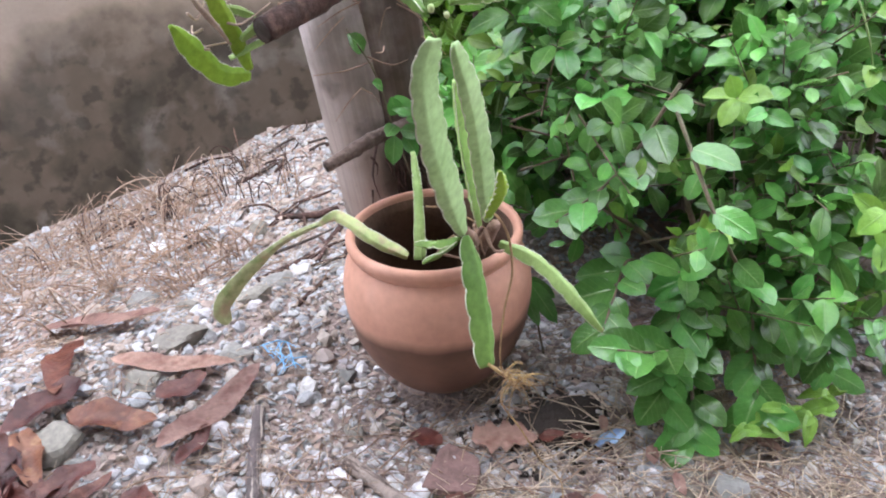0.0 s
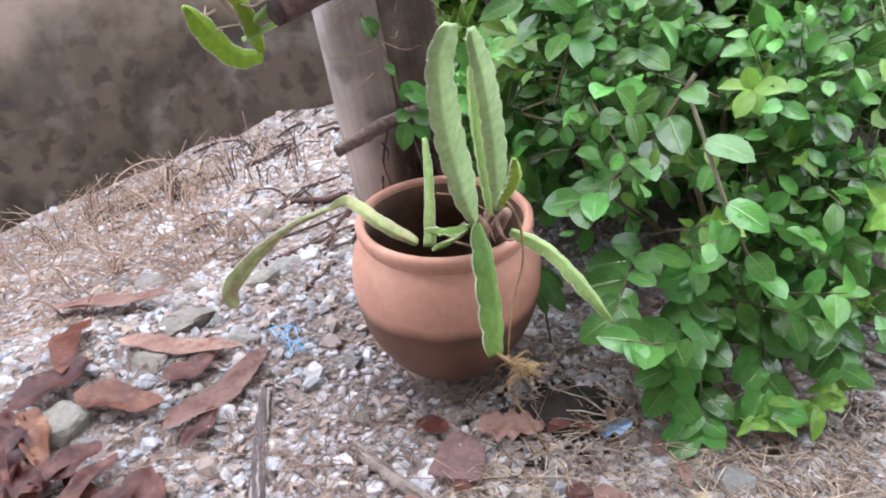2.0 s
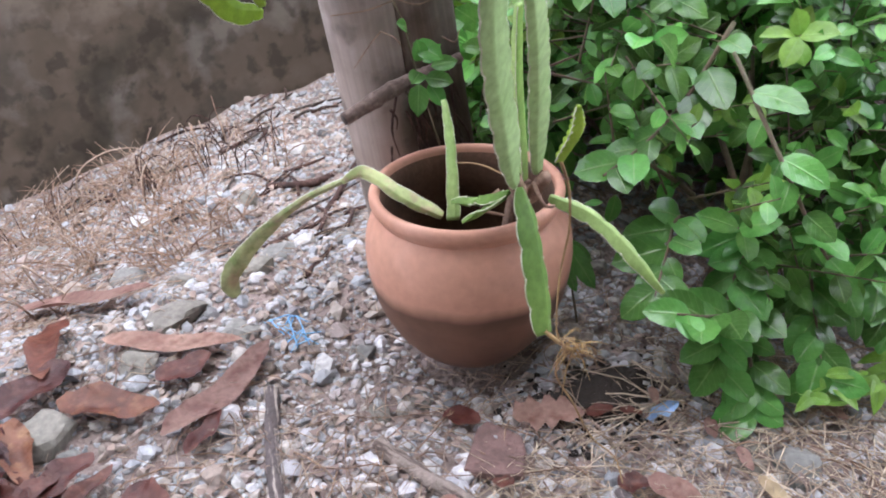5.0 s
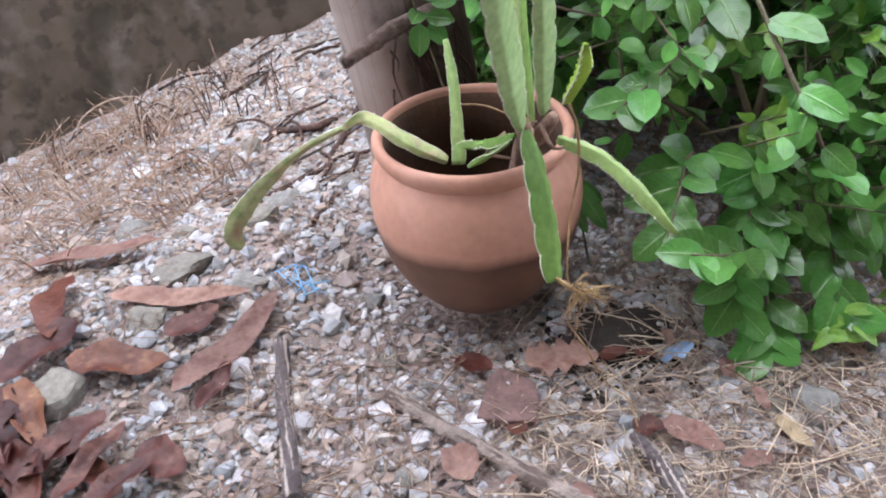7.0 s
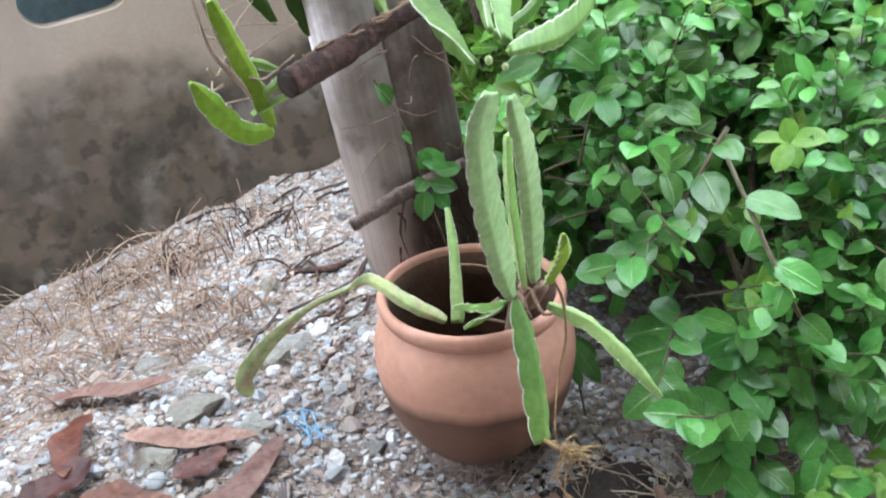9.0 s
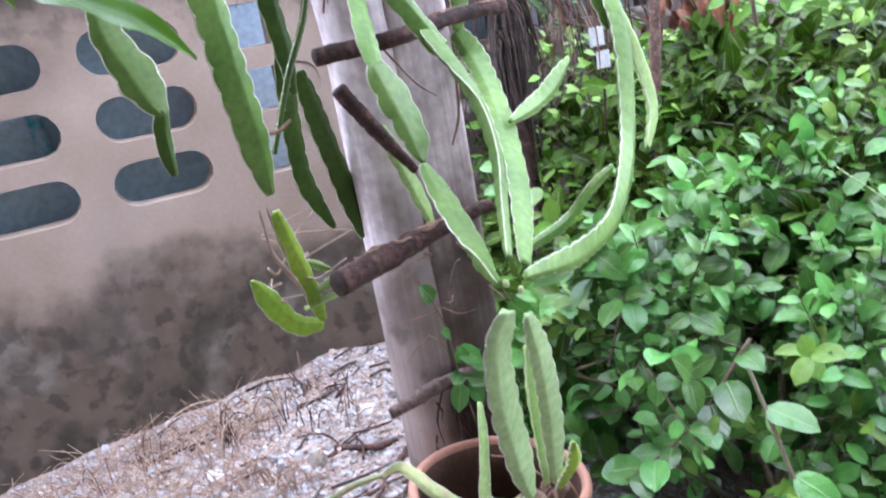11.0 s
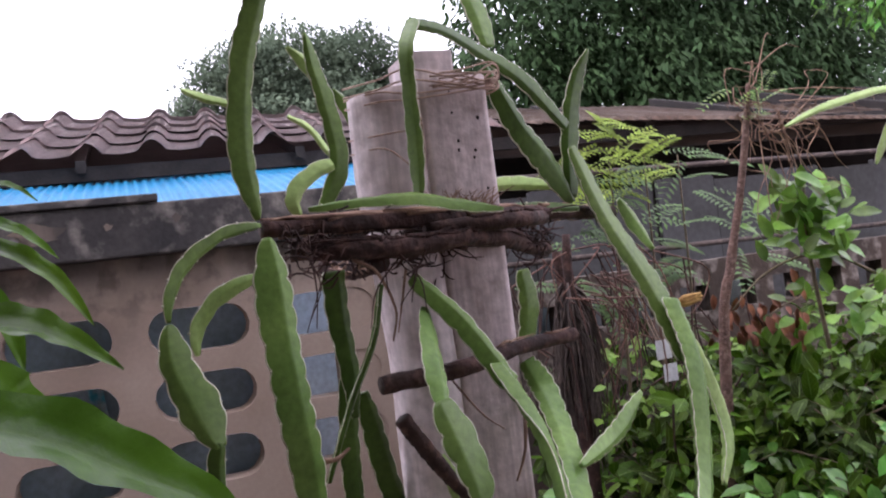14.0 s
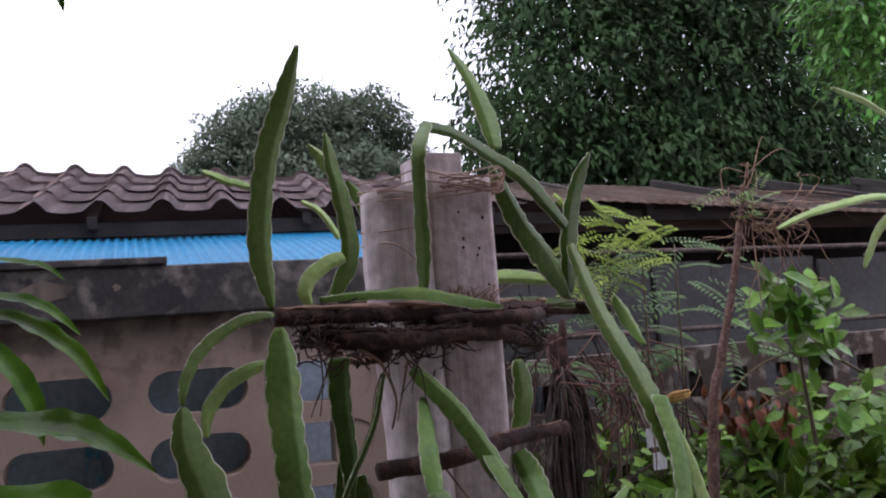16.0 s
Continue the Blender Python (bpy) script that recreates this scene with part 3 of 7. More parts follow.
rear = [bm.verts.new(p) for p in ((-3.6, 4.2, 1.9), (6, 4.2, 1.75))]
bm.faces.new((qs[3], qs[2], rear[1], rear[0]))
part("roof_underlay", bm, eave_shade_wood, house, "dark underlay added below the tiles to stop light from behind", smooth=False)
bm = bmesh.new()
lo = []
for i in range(360):
    x = 1.52 + i * 0.0125
    w = 0.011 * math.sin(2 * math.pi * x / 0.076)
    lo.append([bm.verts.new((x, 1.0, 2.125 - 0.055 * (x - 1.9) * (x > 1.9) + w)), bm.verts.new((x + 0.1, 2.45, 2.5 - 0.035 * (x - 1) + w))])
for a, b in zip(lo, lo[1:]):
    bm.faces.new((a[0], b[0], b[1], a[1]))
bmesh.ops.solidify(bm, geom=bm.faces[:], thickness=0.003)
part("roof_sheet", bm, rust_m, house, "rusty corrugated metal sheet")
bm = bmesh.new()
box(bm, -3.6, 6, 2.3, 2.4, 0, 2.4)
part("back_wall", bm, eave_shade_wood, house, "house wall with the shade of the eave put into its colour", smooth=False)
# unseen end walls added so that less light enters under the roof
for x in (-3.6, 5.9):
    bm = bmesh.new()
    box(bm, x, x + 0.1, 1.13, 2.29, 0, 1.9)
    part("end_light_block", bm, eave_shade_wood, house, "unseen end wall added to keep light from under the roof", smooth=False)
for z in (2.02,):
    bm = bmesh.new()
    box(bm, -3.6, 6, 1.08, 1.12, z, z + 0.06)
    part("eave_beam", bm, eave_shade_wood, house, "wooden eave beam darkened by painted shade", smooth=False)
for k in range(11):
    x = -3.2 + 0.9 * k
    bm = bmesh.new()
    box(bm, x, x + 0.04, 1.05, 2.35, 0, 0.05, m=Matrix.Translation((0, 0, 2.05)) @ Matrix.Shear("XY", 4, (0, 0)))
    for v in bm.verts:
        v.co.z += (v.co.y - 1.05) * 0.28
    part("rafter", bm, eave_shade_wood, house, smooth=False)
# blue translucent sheet between wall and eave
bm = bmesh.new()
lo = []
for i in range(650):
    x = -3.3 + i * 0.0062
    w = 0.006 * math.sin(2 * math.pi * x / 0.036)
    lo.append([bm.verts.new((x, 0.16, 1.80 + w)), bm.verts.new((x, 0.7, 1.93 + w + 0.02 * noise.noise(Vector((x * 2, 3, 0))))), bm.verts.new((x, 1.5, 2.09 + w))])
for a, b in zip(lo, lo[1:]):
    for k in (0, 1):
        bm.faces.new((a[k], b[k], b[k + 1], a[k + 1]))
thing("awning_sheet", bm, blue_sheet, "bright blue corrugated plastic sheet below the eave", "roofing sheet", kind="structure")

# ---- post with its crosspieces ----
post = base("support_post", (0.095, -1.53, 0.45), "pale weathered double post tied with twine", "post")


def column(outline, z0, z1, steps, tilt=None, seed=0):
    b = bmesh.new()
    rows = []
    for k in range(steps + 1):
        z = z0 + (z1 - z0) * k / steps
        row = []
        for i, (x, y) in enumerate(outline):
            o = 0.0022 * noise.noise(Vector((x * 25 + seed, y * 25, z * 7)))
            zz = z + (tilt(x, y) if tilt and k == steps else 0)
            nar = 1 - 0.09 * max(0.0, min(1.0, (1.62 - z) / 0.25))
            row.append(b.verts.new((0.19 - (0.19 - x) * nar + o, y + o, zz)))
        rows.append(row)
    m = len(outline)
    for a, c in zip(rows, rows[1:]):
        for i in range(m):
            b.faces.new((a[i], a[(i + 1) % m], c[(i + 1) % m], c[i]))
    b.faces.new(rows[0][::-1])
    b.faces.new(rows[-1])
    bmesh.ops.recalc_face_normals(b, faces=b.faces)
    return b


arc = [(0.064 + 0.064 * math.cos(a), -1.535 + 0.064 * math.sin(a)) for a in [math.radians(-62 - 11.5 * k) for k in range(21)]]
inner = [(0.064 + 0.054 * math.cos(a), -1.535 + 0.054 * math.sin(a)) for a in [math.radians(-62 - 11.5 * k) for k in range(20, -1, -1)]]
part("round_half", column(arc + inner, 0.35, 1.772, 40, lambda x, y: 0.10 * (x - 0.05) - 0.02, 1), post_l, post, "pale rounded half shell, hollow at the top")
sq = []
for cx, cy, a0 in ((0.178, -1.588, -90), (0.178, -1.452, 0), (0.097, -1.452, 90), (0.097, -1.588, 180)):
    for k in range(4):
        a = math.radians(a0 + 30 * k)
        sq.append((cx + 0.012 * math.cos(a), cy + 0.012 * math.sin(a)))
part("square_half", column(sq, 0.35, 1.768, 40, lambda x, y: 0.12 * (0.14 - x), 5), post_r, post, "brownish squared half with nail holes")
bm = bmesh.new()
box(bm, 0.082, 0.150, -1.58, -1.48, 1.3, 1.805, 0.003)
part("core", bm, post_l, post, smooth=False)
for x, z, r in ((0.136, 1.67, 0.005), (0.169, 1.701, 0.006), (0.131, 1.71, 0.004), (0.135, 1.657, 0.005), (0.157, 1.645, 0.004), (0.16, 1.655, 0.005), (0.172, 1.60, 0.004), (0.13, 1.74, 0.003)):
    bm = bmesh.new()
    bmesh.ops.create_cone(bm, cap_ends=True, segments=9, radius1=r * 0.45, radius2=r * 0.3, depth=0.003, matrix=Matrix.Translation((x, -1.6, z)) @ Matrix.Rotation(radians(90), 4, "X") @ Matrix.Diagonal((1, 1.3, 1, 1)))
    part("nail_hole", bm, hole_m, post)
for k, (z0, z1, z2) in enumerate(((1.765, 1.772, 1.748), (1.752, 1.757, 1.742), (1.748, 1.738, 1.745), (1.735, 1.73, 1.74), (1.69, 1.69, 1.70), (1.67, 1.63, 1.69))):
    bm = bmesh.new()
    far = 0.2 if k < 4 else 0.075
    tube(bm, [(-0.004, -1.53, z0), (0.03, -1.598, z0 - 0.004), (0.075, -1.608, z1), (far * 0.7 + 0.03, -1.607, z2), (far, -1.60 if k < 4 else -1.612, z2 + 0.004), (far + 0.002, -1.53, z2 + 0.006)], 0.0014, 26, 5)
    part("twine", bm, wire_m, post, "thin brown twine")
for k in range(9):
    z = 1.742 + 0.024 * rng.random()
    bm = bmesh.new()
    tube(bm, [(0.10 + 0.02 * rng.random(), -1.606, z), (0.15, -1.609 - 0.004 * rng.random(), z + rng.gauss(0, 0.006)), (0.198, -1.603 - 0.006 * rng.random(), z + rng.gauss(0, 0.006)), (0.212 + 0.008 * rng.random(), -1.57, z + rng.gauss(0.004, 0.006)), (0.20, -1.50, z)], 0.0013, 16, 5)
    part("twine", bm, wire_m, post, "thin brown twine")


def log(name, pts, radius, mat, label, category, sides=14, rough=0.2, seed=1, group="", strips=0):
    """A length of branch with uneven bark and a sawn pale end."""
    b = bmesh.new()
    tube(b, pts, radius, 44, sides, rough, seed)
    ob = thing(name, b, mat, label, category, group)
    p0, p1 = Vector(pts[0]), Vector(pts[1])
    c = bmesh.new()
    r0 = (radius[0] if isinstance(radius, list) else radius) * 0.86
    ring = []
    d = (p0 - p1).normalized()
    s = d.cross(Vector((0.1, 0.2, 1))).normalized()
    o = s.cross(d)
    for h, q in ((0.0, 1.0), (0.0016, 0.97)):
        ring.append([c.verts.new(p0 + d * h + (s * math.cos(k * 0.5236) + o * math.sin(k * 0.5236)) * r0 * q * (1 + 0.08 * math.sin(k * 2.1))) for k in range(12)])
    for k in range(12):
        c.faces.new((ring[0][k], ring[0][(k + 1) % 12], ring[1][(k + 1) % 12], ring[1][k]))
    c.faces.new(ring[1])
    part("cut_end", c, dark_wood, ob, "weathered cut end")
    if strips:
        r_, path, st = random.Random(seed * 7), smooth_path(pts, 60), bmesh.new()
        rr = radius if isinstance(radius, list) else [radius, radius]
        for k in range(strips):
            i0, n_, a = r_.randrange(0, 48), r_.randrange(5, 14), r_.uniform(2.2, 5.6)
            line = []
            for j in range(4):
                i = min(59, i0 + n_ * j // 3)
                d = (path[i + 1] - path[i]).normalized()
                s_ = d.cross(Vector((0.1, 0.2, 1))).normalized()
                u = i / 60 * (len(rr) - 1)
                w_ = rr[int(u)] + (rr[min(int(u) + 1, len(rr) - 1)] - rr[int(u)]) * (u - int(u))
                q = a + r_.gauss(0, 0.25)
                line.append(path[i] + (s_ * math.cos(q) + d.cross(s_) * math.sin(q)) * (w_ * (1.0 + r_.uniform(-0.05, 0.28))))
            t_ = r_.uniform(0.0012, 0.0034)
            tube(st, line, [t_, t_ * 0.9, t_ * 0.4], 8, 5, 0.35, k)
        tagged(part("loose_bark", st, root_m if seed % 2 else bark_m, ob, "peeling strips of bark and rootlets"), kind="stuff")
    return ob


rung_m = material("rung_bark", (0.17, 0.115, 0.098), (0.085, 0.055, 0.047), 0.9, 30, 140, 0.8, third=(0.25, 0.18, 0.155), bump_dist=0.006)
G1 = "crosspieces tied to the post"
log("crosspiece", [(-0.16, -1.675, 1.568), (0.05, -1.64, 1.565), (0.3, -1.50, 1.562), (0.482, -1.40, 1.556)], [0.0105, 0.0115, 0.0105], bark_m, "dark rough-barked branch tied across the post", "branch", rough=0.4, seed=1, group=G1, strips=110)
log("crosspiece", [(-0.125, -1.655, 1.540), (0.02, -1.665, 1.528), (0.15, -1.62, 1.532), (0.31, -1.47, 1.505)], [0.013, 0.012, 0.013], bark_m, "dark rough-barked branch tied across the post", "branch", rough=0.45, seed=2, group=G1, strips=150)
log("crosspiece", [(-0.01, -1.645, 1.513), (-0.015, -1.6, 1.512), (-0.02, -1.5, 1.51), (-0.03, -1.40, 1.52)], [0.014, 0.015, 0.015], bark_m, "dark branch lying under the crosspieces", "branch", seed=3, group=G1, strips=20)
log("crosspiece", [(0.06, -1.64, 1.548), (0.2, -1.63, 1.55), (0.27, -1.56, 1.552)], [0.011, 0.011, 0.010], bark_m, "dark rough-barked branch tied across the post", "branch", seed=4, group=G1, strips=30)
log("crosspiece", [(-0.033, -1.665, 1.358), (0.08, -1.655, 1.362), (0.2, -1.60, 1.372), (0.30, -1.555, 1.372)], [0.0125, 0.011, 0.010], bark_m, "short dark rung tied across the post", "branch", seed=5, group=G1, strips=14)
log("branch_stub", [(-0.012, -1.665, 1.312), (0.03, -1.665, 1.245), (0.08, -1.645, 1.178)], [0.011, 0.011, 0.006], bark_m, "dark broken branch leaning on the post", "branch", seed=6)
log("crosspiece", [(-0.075, -1.69, 1.062), (0.02, -1.655, 1.07), (0.10, -1.645, 1.085), (0.19, -1.64, 1.098)], [0.0185, 0.0175, 0.013, 0.008], bark_m, "thick dark branch tied across the post", "branch", seed=7, group=G1, strips=20)
log("crosspiece", [(-0.028, -1.645, 0.829), (0.044, -1.64, 0.842), (0.10, -1.635, 0.846), (0.168, -1.63, 0.85)], [0.009, 0.0115, 0.010, 0.007], rung_m, "grey-brown rung nailed low on the post", "branch", seed=8, group=G1)

# ---- pot ----
pot = base("plant_pot", (0.046, -1.762, 0.478), "round terracotta pot, lower half sooty and darkened for contact shade, leaning on gravel", "pot")
pot.matrix_basis = pose(0.046, -1.762, 0.478, 2, 6, 0)


def pot_part(name, b, mat, label=""):
    ob = new(name, finish(b, name, mat))
    ob.parent = pot
    return tagged(ob, label)


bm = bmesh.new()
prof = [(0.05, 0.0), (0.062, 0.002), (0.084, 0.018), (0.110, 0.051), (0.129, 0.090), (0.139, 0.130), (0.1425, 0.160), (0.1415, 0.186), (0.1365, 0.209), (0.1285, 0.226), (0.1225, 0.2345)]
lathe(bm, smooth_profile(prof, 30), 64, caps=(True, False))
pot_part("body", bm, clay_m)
bm = bmesh.new()
rim = [(0.1218, 0.231), (0.1232, 0.236), (0.1278, 0.243), (0.1308, 0.250), (0.1306, 0.2575), (0.1272, 0.262), (0.1215, 0.2625), (0.1178, 0.259), (0.1165, 0.253)]
lathe(bm, smooth_profile(rim, 40), 64, caps=(False, False))
pot_part("rim", bm, clay_m, "thick rolled terracotta rim")
# inner wall sooty, and the shade inside the pot is put into its colour
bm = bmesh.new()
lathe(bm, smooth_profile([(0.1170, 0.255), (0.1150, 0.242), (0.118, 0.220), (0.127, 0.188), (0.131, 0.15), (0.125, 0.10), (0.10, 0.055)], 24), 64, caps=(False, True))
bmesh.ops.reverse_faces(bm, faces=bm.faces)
pot_part("inner_wall", bm, material("sooty_shade_clay", (0.16, 0.085, 0.055), (0.08, 0.045, 0.03), 0.85, 10, 120, 0.3), "dirty inner wall, shade of the hollow painted in")
bm = bmesh.new()
lathe(bm, [(0.004, 0.108), (0.06, 0.110), (0.122, 0.106), (0.104, 0.095), (0.004, 0.095)], 40)
for v in bm.verts:
    v.co.z += 0.012 * noise.noise(v.co * 30)
pot_part("potting_soil", bm, potsoil, "dark dry soil deep inside")

# ---- climbing cactus ----
FACE = Vector((0.25, -1.0, 0.12))
cactus_low = base("dragon_fruit_cactus", (0.08, -1.80, 0.60), "green three-winged climbing cactus rooted in the terracotta pot", "cactus")
cactus_top = base("dragon_fruit_cactus", (0.05, -1.62, 1.57), "old climbing cactus sprawling over the crosspieces and hanging down", "cactus")


def stem(plant, points, widths, mat=None, turn=0.0, label="", waves=1.0, pitch=0.031):
    """One three-winged segment: two broad wings, a ridge behind, scalloped pale margins."""
    pts = [Vector(p) for p in points]
    length = sum((b - a).length for a, b in zip(pts, pts[1:]))
    n = max(10, int(length / min(0.0055, pitch / 5)))
    path = smooth_path(points, n)
    b = bmesh.new()
    rows = []
    seed = points[0][0] * 57 + points[0][2] * 91
    rp = 0.3 if math.sin(seed * 3.7) > 0 else -0.3
    count = max(2, round(length / pitch))
    for i, p in enumerate(path):
        d = (path[min(i + 1, n)] - path[max(i - 1, 0)]).normalized()
        f = FACE - d * FACE.dot(d)
        if f.length < 0.25:
            f = Vector((0.1, -0.3, 1)) - d * Vector((0.1, -0.3, 1)).dot(d)
        f.normalize()
        ang = radians(turn + 14 * noise.noise(Vector((seed, i * 0.03, 0))))
        s = d.cross(f)
        s, f = s * math.cos(ang) + f * math.sin(ang), f * math.cos(ang) - s * math.sin(ang)
        u = i / n * (len(widths) - 1)
        k = min(int(u), len(widths) - 2)
        fr = u - k
        if k == 0 and widths[1] > widths[0]:
            fr = math.sin(math.pi / 2 * fr) ** 0.75
        elif k == len(widths) - 2 and widths[-1] < widths[-2]:
            fr = fr ** 1.7
        else:
            fr = fr * fr * (3 - 2 * fr)
        w = 0.47 * (widths[k] + (widths[k + 1] - widths[k]) * fr) + 0.0012
        ph = i / n * count
        jag = lambda q: 1 + waves * (0.25 * abs(math.sin(math.pi * (ph + q))) ** 0.5 - 0.19 + 0.05 * noise.noise(Vector((seed, ph * 0.9, q * 7))))
        wr, wl, wb = w * jag(0.0), w * jag(0.45), w * 0.75 * jag(0.2)
        t = max(0.0022, w * 0.17)
        lay = ((wr, 0), (wr * 0.93, t * 0.30), (w * (rp + 0.13), t * 1.35), (w * rp, t * 1.6), (w * (rp - 0.13), t * 1.35), (-wl * 0.93, t * 0.30), (-wl, 0),
               (-wl * 0.93, -t * 0.28), (-wl * 0.25, -t), (0, -wb), (wr * 0.25, -t), (wr * 0.93, -t * 0.28))
        rows.append([b.verts.new(p + s * x + f * y) for x, y in lay])
    m = 12
    for r0, r1 in zip(rows, rows[1:]):
        for i in range(m):
            fc = b.faces.new((r0[i], r0[(i + 1) % m], r1[(i + 1) % m], r1[i]))
            fc.material_index = 1 if i in (0, 5, 6, 11) else 0
    b.faces.new(rows[0][::-1])
    b.faces.new(rows[-1])
    # spine cushions in the notches
    for side, shift in ((0, 0.0), (6, 0.45)):
        for k in range(1, count):
            i = round((k - shift) / count * n)
            if 2 < i < n - 2:
                o, r = rows[i][side].co.copy(), 0.0019
                vs = [b.verts.new(o + Vector(q) * r) for q in ((1, 0, 0), (-1, 0, 0), (0, 1, 0), (0, -1, 0), (0, 0, 1), (0, 0, -1))]
                for q in ((0, 2, 4), (2, 1, 4), (1, 3, 4), (3, 0, 4), (2, 0, 5), (1, 2, 5), (3, 1, 5), (0, 3, 5)):
                    b.faces.new([vs[j] for j in q]).material_index = 1
    ob = part("stem", b, [mat or stem_m, edge_m], plant, label)
    return ob


stem(cactus_top, [(-0.161, -1.660, 1.581), (-0.172, -1.660, 1.668), (-0.158, -1.660, 1.777), (-0.134, -1.660, 1.851), (-0.108, -1.660, 1.934)], [0.006, 0.036, 0.034, 0.030, 0.004], turn=-10)
stem(cactus_top, [(-0.069, -1.600, 1.589), (-0.038, -1.600, 1.650), (-0.045, -1.600, 1.729), (-0.056, -1.600, 1.778), (-0.064, -1.600, 1.828)], [0.009, 0.028, 0.028, 0.022, 0.004])
stem(cactus_top, [(-0.047, -1.580, 1.765), (-0.063, -1.580, 1.790), (-0.086, -1.580, 1.815)], [0.016, 0.021, 0.004], stem_y)
stem(cactus_top, [(0.055, -1.420, 1.703), (0.030, -1.420, 1.755), (0.007, -1.420, 1.791)], [0.027, 0.029, 0.007])
stem(cactus_top, [(-0.052, -1.620, 1.649), (-0.086, -1.630, 1.635), (-0.112, -1.640, 1.608), (-0.108, -1.640, 1.583)], [0.015, 0.020, 0.022, 0.010], stem_y)
stem(cactus_top, [(-0.036, -1.250, 1.786), (-0.002, -1.250, 1.764), (0.030, -1.250, 1.716)], [0.005, 0.012, 0.014], stem_y)
stem(cactus_top, [(-0.204, -1.200, 1.852), (-0.161, -1.200, 1.834), (-0.107, -1.200, 1.819)], [0.005, 0.015, 0.010], stem_y)
stem(cactus_top, [(-0.094, -1.640, 1.589), (-0.026, -1.650, 1.591), (0.042, -1.660, 1.589), (0.105, -1.660, 1.575), (0.164, -1.660, 1.564)], [0.007, 0.018, 0.027, 0.025, 0.005], turn=35)
stem(cactus_top, [(0.250, -1.420, 1.621), (0.307, -1.420, 1.619), (0.365, -1.420, 1.610)], [0.023, 0.025, 0.012], stem_y)
stem(cactus_top, [(0.230, -1.500, 1.574), (0.294, -1.500, 1.571), (0.364, -1.500, 1.564)], [0.018, 0.022, 0.013], stem_d, turn=30)
stem(cactus_top, [(0.057, -1.635, 1.596), (0.062, -1.630, 1.663), (0.064, -1.625, 1.744), (0.069, -1.620, 1.801), (0.101, -1.570, 1.852)], [0.012, 0.022, 0.019, 0.021, 0.019], turn=45)
stem(cactus_top, [(0.095, -1.570, 1.848), (0.154, -1.550, 1.840), (0.220, -1.530, 1.809), (0.284, -1.520, 1.770), (0.361, -1.500, 1.695)], [0.015, 0.021, 0.027, 0.031, 0.019], stem_d)
stem(cactus_top, [(0.231, -1.500, 1.796), (0.280, -1.480, 1.709), (0.328, -1.470, 1.647), (0.375, -1.460, 1.576)], [0.013, 0.043, 0.055, 0.015], stem_d)
stem(cactus_top, [(0.387, -1.440, 1.586), (0.398, -1.440, 1.694), (0.419, -1.440, 1.772), (0.452, -1.440, 1.834)], [0.020, 0.039, 0.030, 0.004], stem_d)
stem(cactus_top, [(0.252, -1.480, 1.833), (0.247, -1.460, 1.896), (0.227, -1.440, 1.970), (0.203, -1.420, 2.023)], [0.022, 0.044, 0.029, 0.004])
stem(cactus_top, [(0.386, -1.460, 1.668), (0.427, -1.470, 1.549), (0.482, -1.500, 1.419), (0.502, -1.540, 1.305)], [0.018, 0.050, 0.054, 0.052], turn=4)
stem(cactus_low, [(0.499, -1.520, 1.400), (0.488, -1.580, 1.291), (0.426, -1.660, 1.146), (0.295, -1.812, 1.093), (0.149, -1.965, 1.109), (0.024, -2.060, 1.138)], [0.050, 0.050, 0.044, 0.039, 0.030, 0.008], stem_m, turn=6)
stem(cactus_top, [(0.550, -1.460, 1.371), (0.612, -1.440, 1.242), (0.621, -1.460, 1.142), (0.572, -1.500, 1.080)], [0.014, 0.041, 0.039, 0.015], stem_y, turn=15)
stem(cactus_top, [(0.486, -1.420, 1.576), (0.511, -1.420, 1.530), (0.530, -1.440, 1.483)], [0.008, 0.035, 0.012])
stem(cactus_low, [(0.174, -1.774, 1.236), (0.257, -1.698, 1.240), (0.308, -1.660, 1.254), (0.363, -1.620, 1.280)], [0.004, 0.024, 0.029, 0.007])
stem(cactus_low, [(0.191, -1.736, 1.049), (0.296, -1.660, 1.043), (0.360, -1.640, 1.077), (0.418, -1.620, 1.097)], [0.012, 0.021, 0.020, 0.011])
stem(cactus_low, [(0.024, -1.660, 1.488), (0.079, -1.679, 1.421), (0.127, -1.698, 1.337)], [0.020, 0.031, 0.032])
stem(cactus_low, [(0.112, -1.698, 1.365), (0.130, -1.774, 1.287), (0.097, -1.889, 1.230), (0.059, -1.965, 1.187), (0.019, -2.041, 1.154)], [0.032, 0.033, 0.030, 0.024, 0.007], turn=25)
stem(cactus_low, [(0.197, -1.600, 1.351), (0.213, -1.620, 1.303), (0.182, -1.736, 1.237), (0.117, -1.889, 1.184), (0.045, -2.022, 1.134)], [0.022, 0.039, 0.036, 0.032, 0.012], turn=-25)
stem(cactus_low, [(0.037, -1.660, 1.447), (0.015, -1.736, 1.383), (0.007, -1.774, 1.338)], [0.011, 0.035, 0.022])
stem(cactus_low, [(0.007, -1.774, 1.344), (0.018, -1.793, 1.298), (0.025, -1.812, 1.258), (0.025, -1.831, 1.224)], [0.023, 0.052, 0.043, 0.005], stem_m)
stem(cactus_low, [(0.025, -1.831, 1.222), (0.032, -1.870, 1.175), (0.034, -1.927, 1.133), (0.022, -2.003, 1.114)], [0.012, 0.037, 0.038, 0.008])
stem(cactus_top, [(0.045, -1.630, 1.249), (0.063, -1.630, 1.197), (0.082, -1.630, 1.138), (0.097, -1.630, 1.087)], [0.011, 0.026, 0.025, 0.007], stem_y)
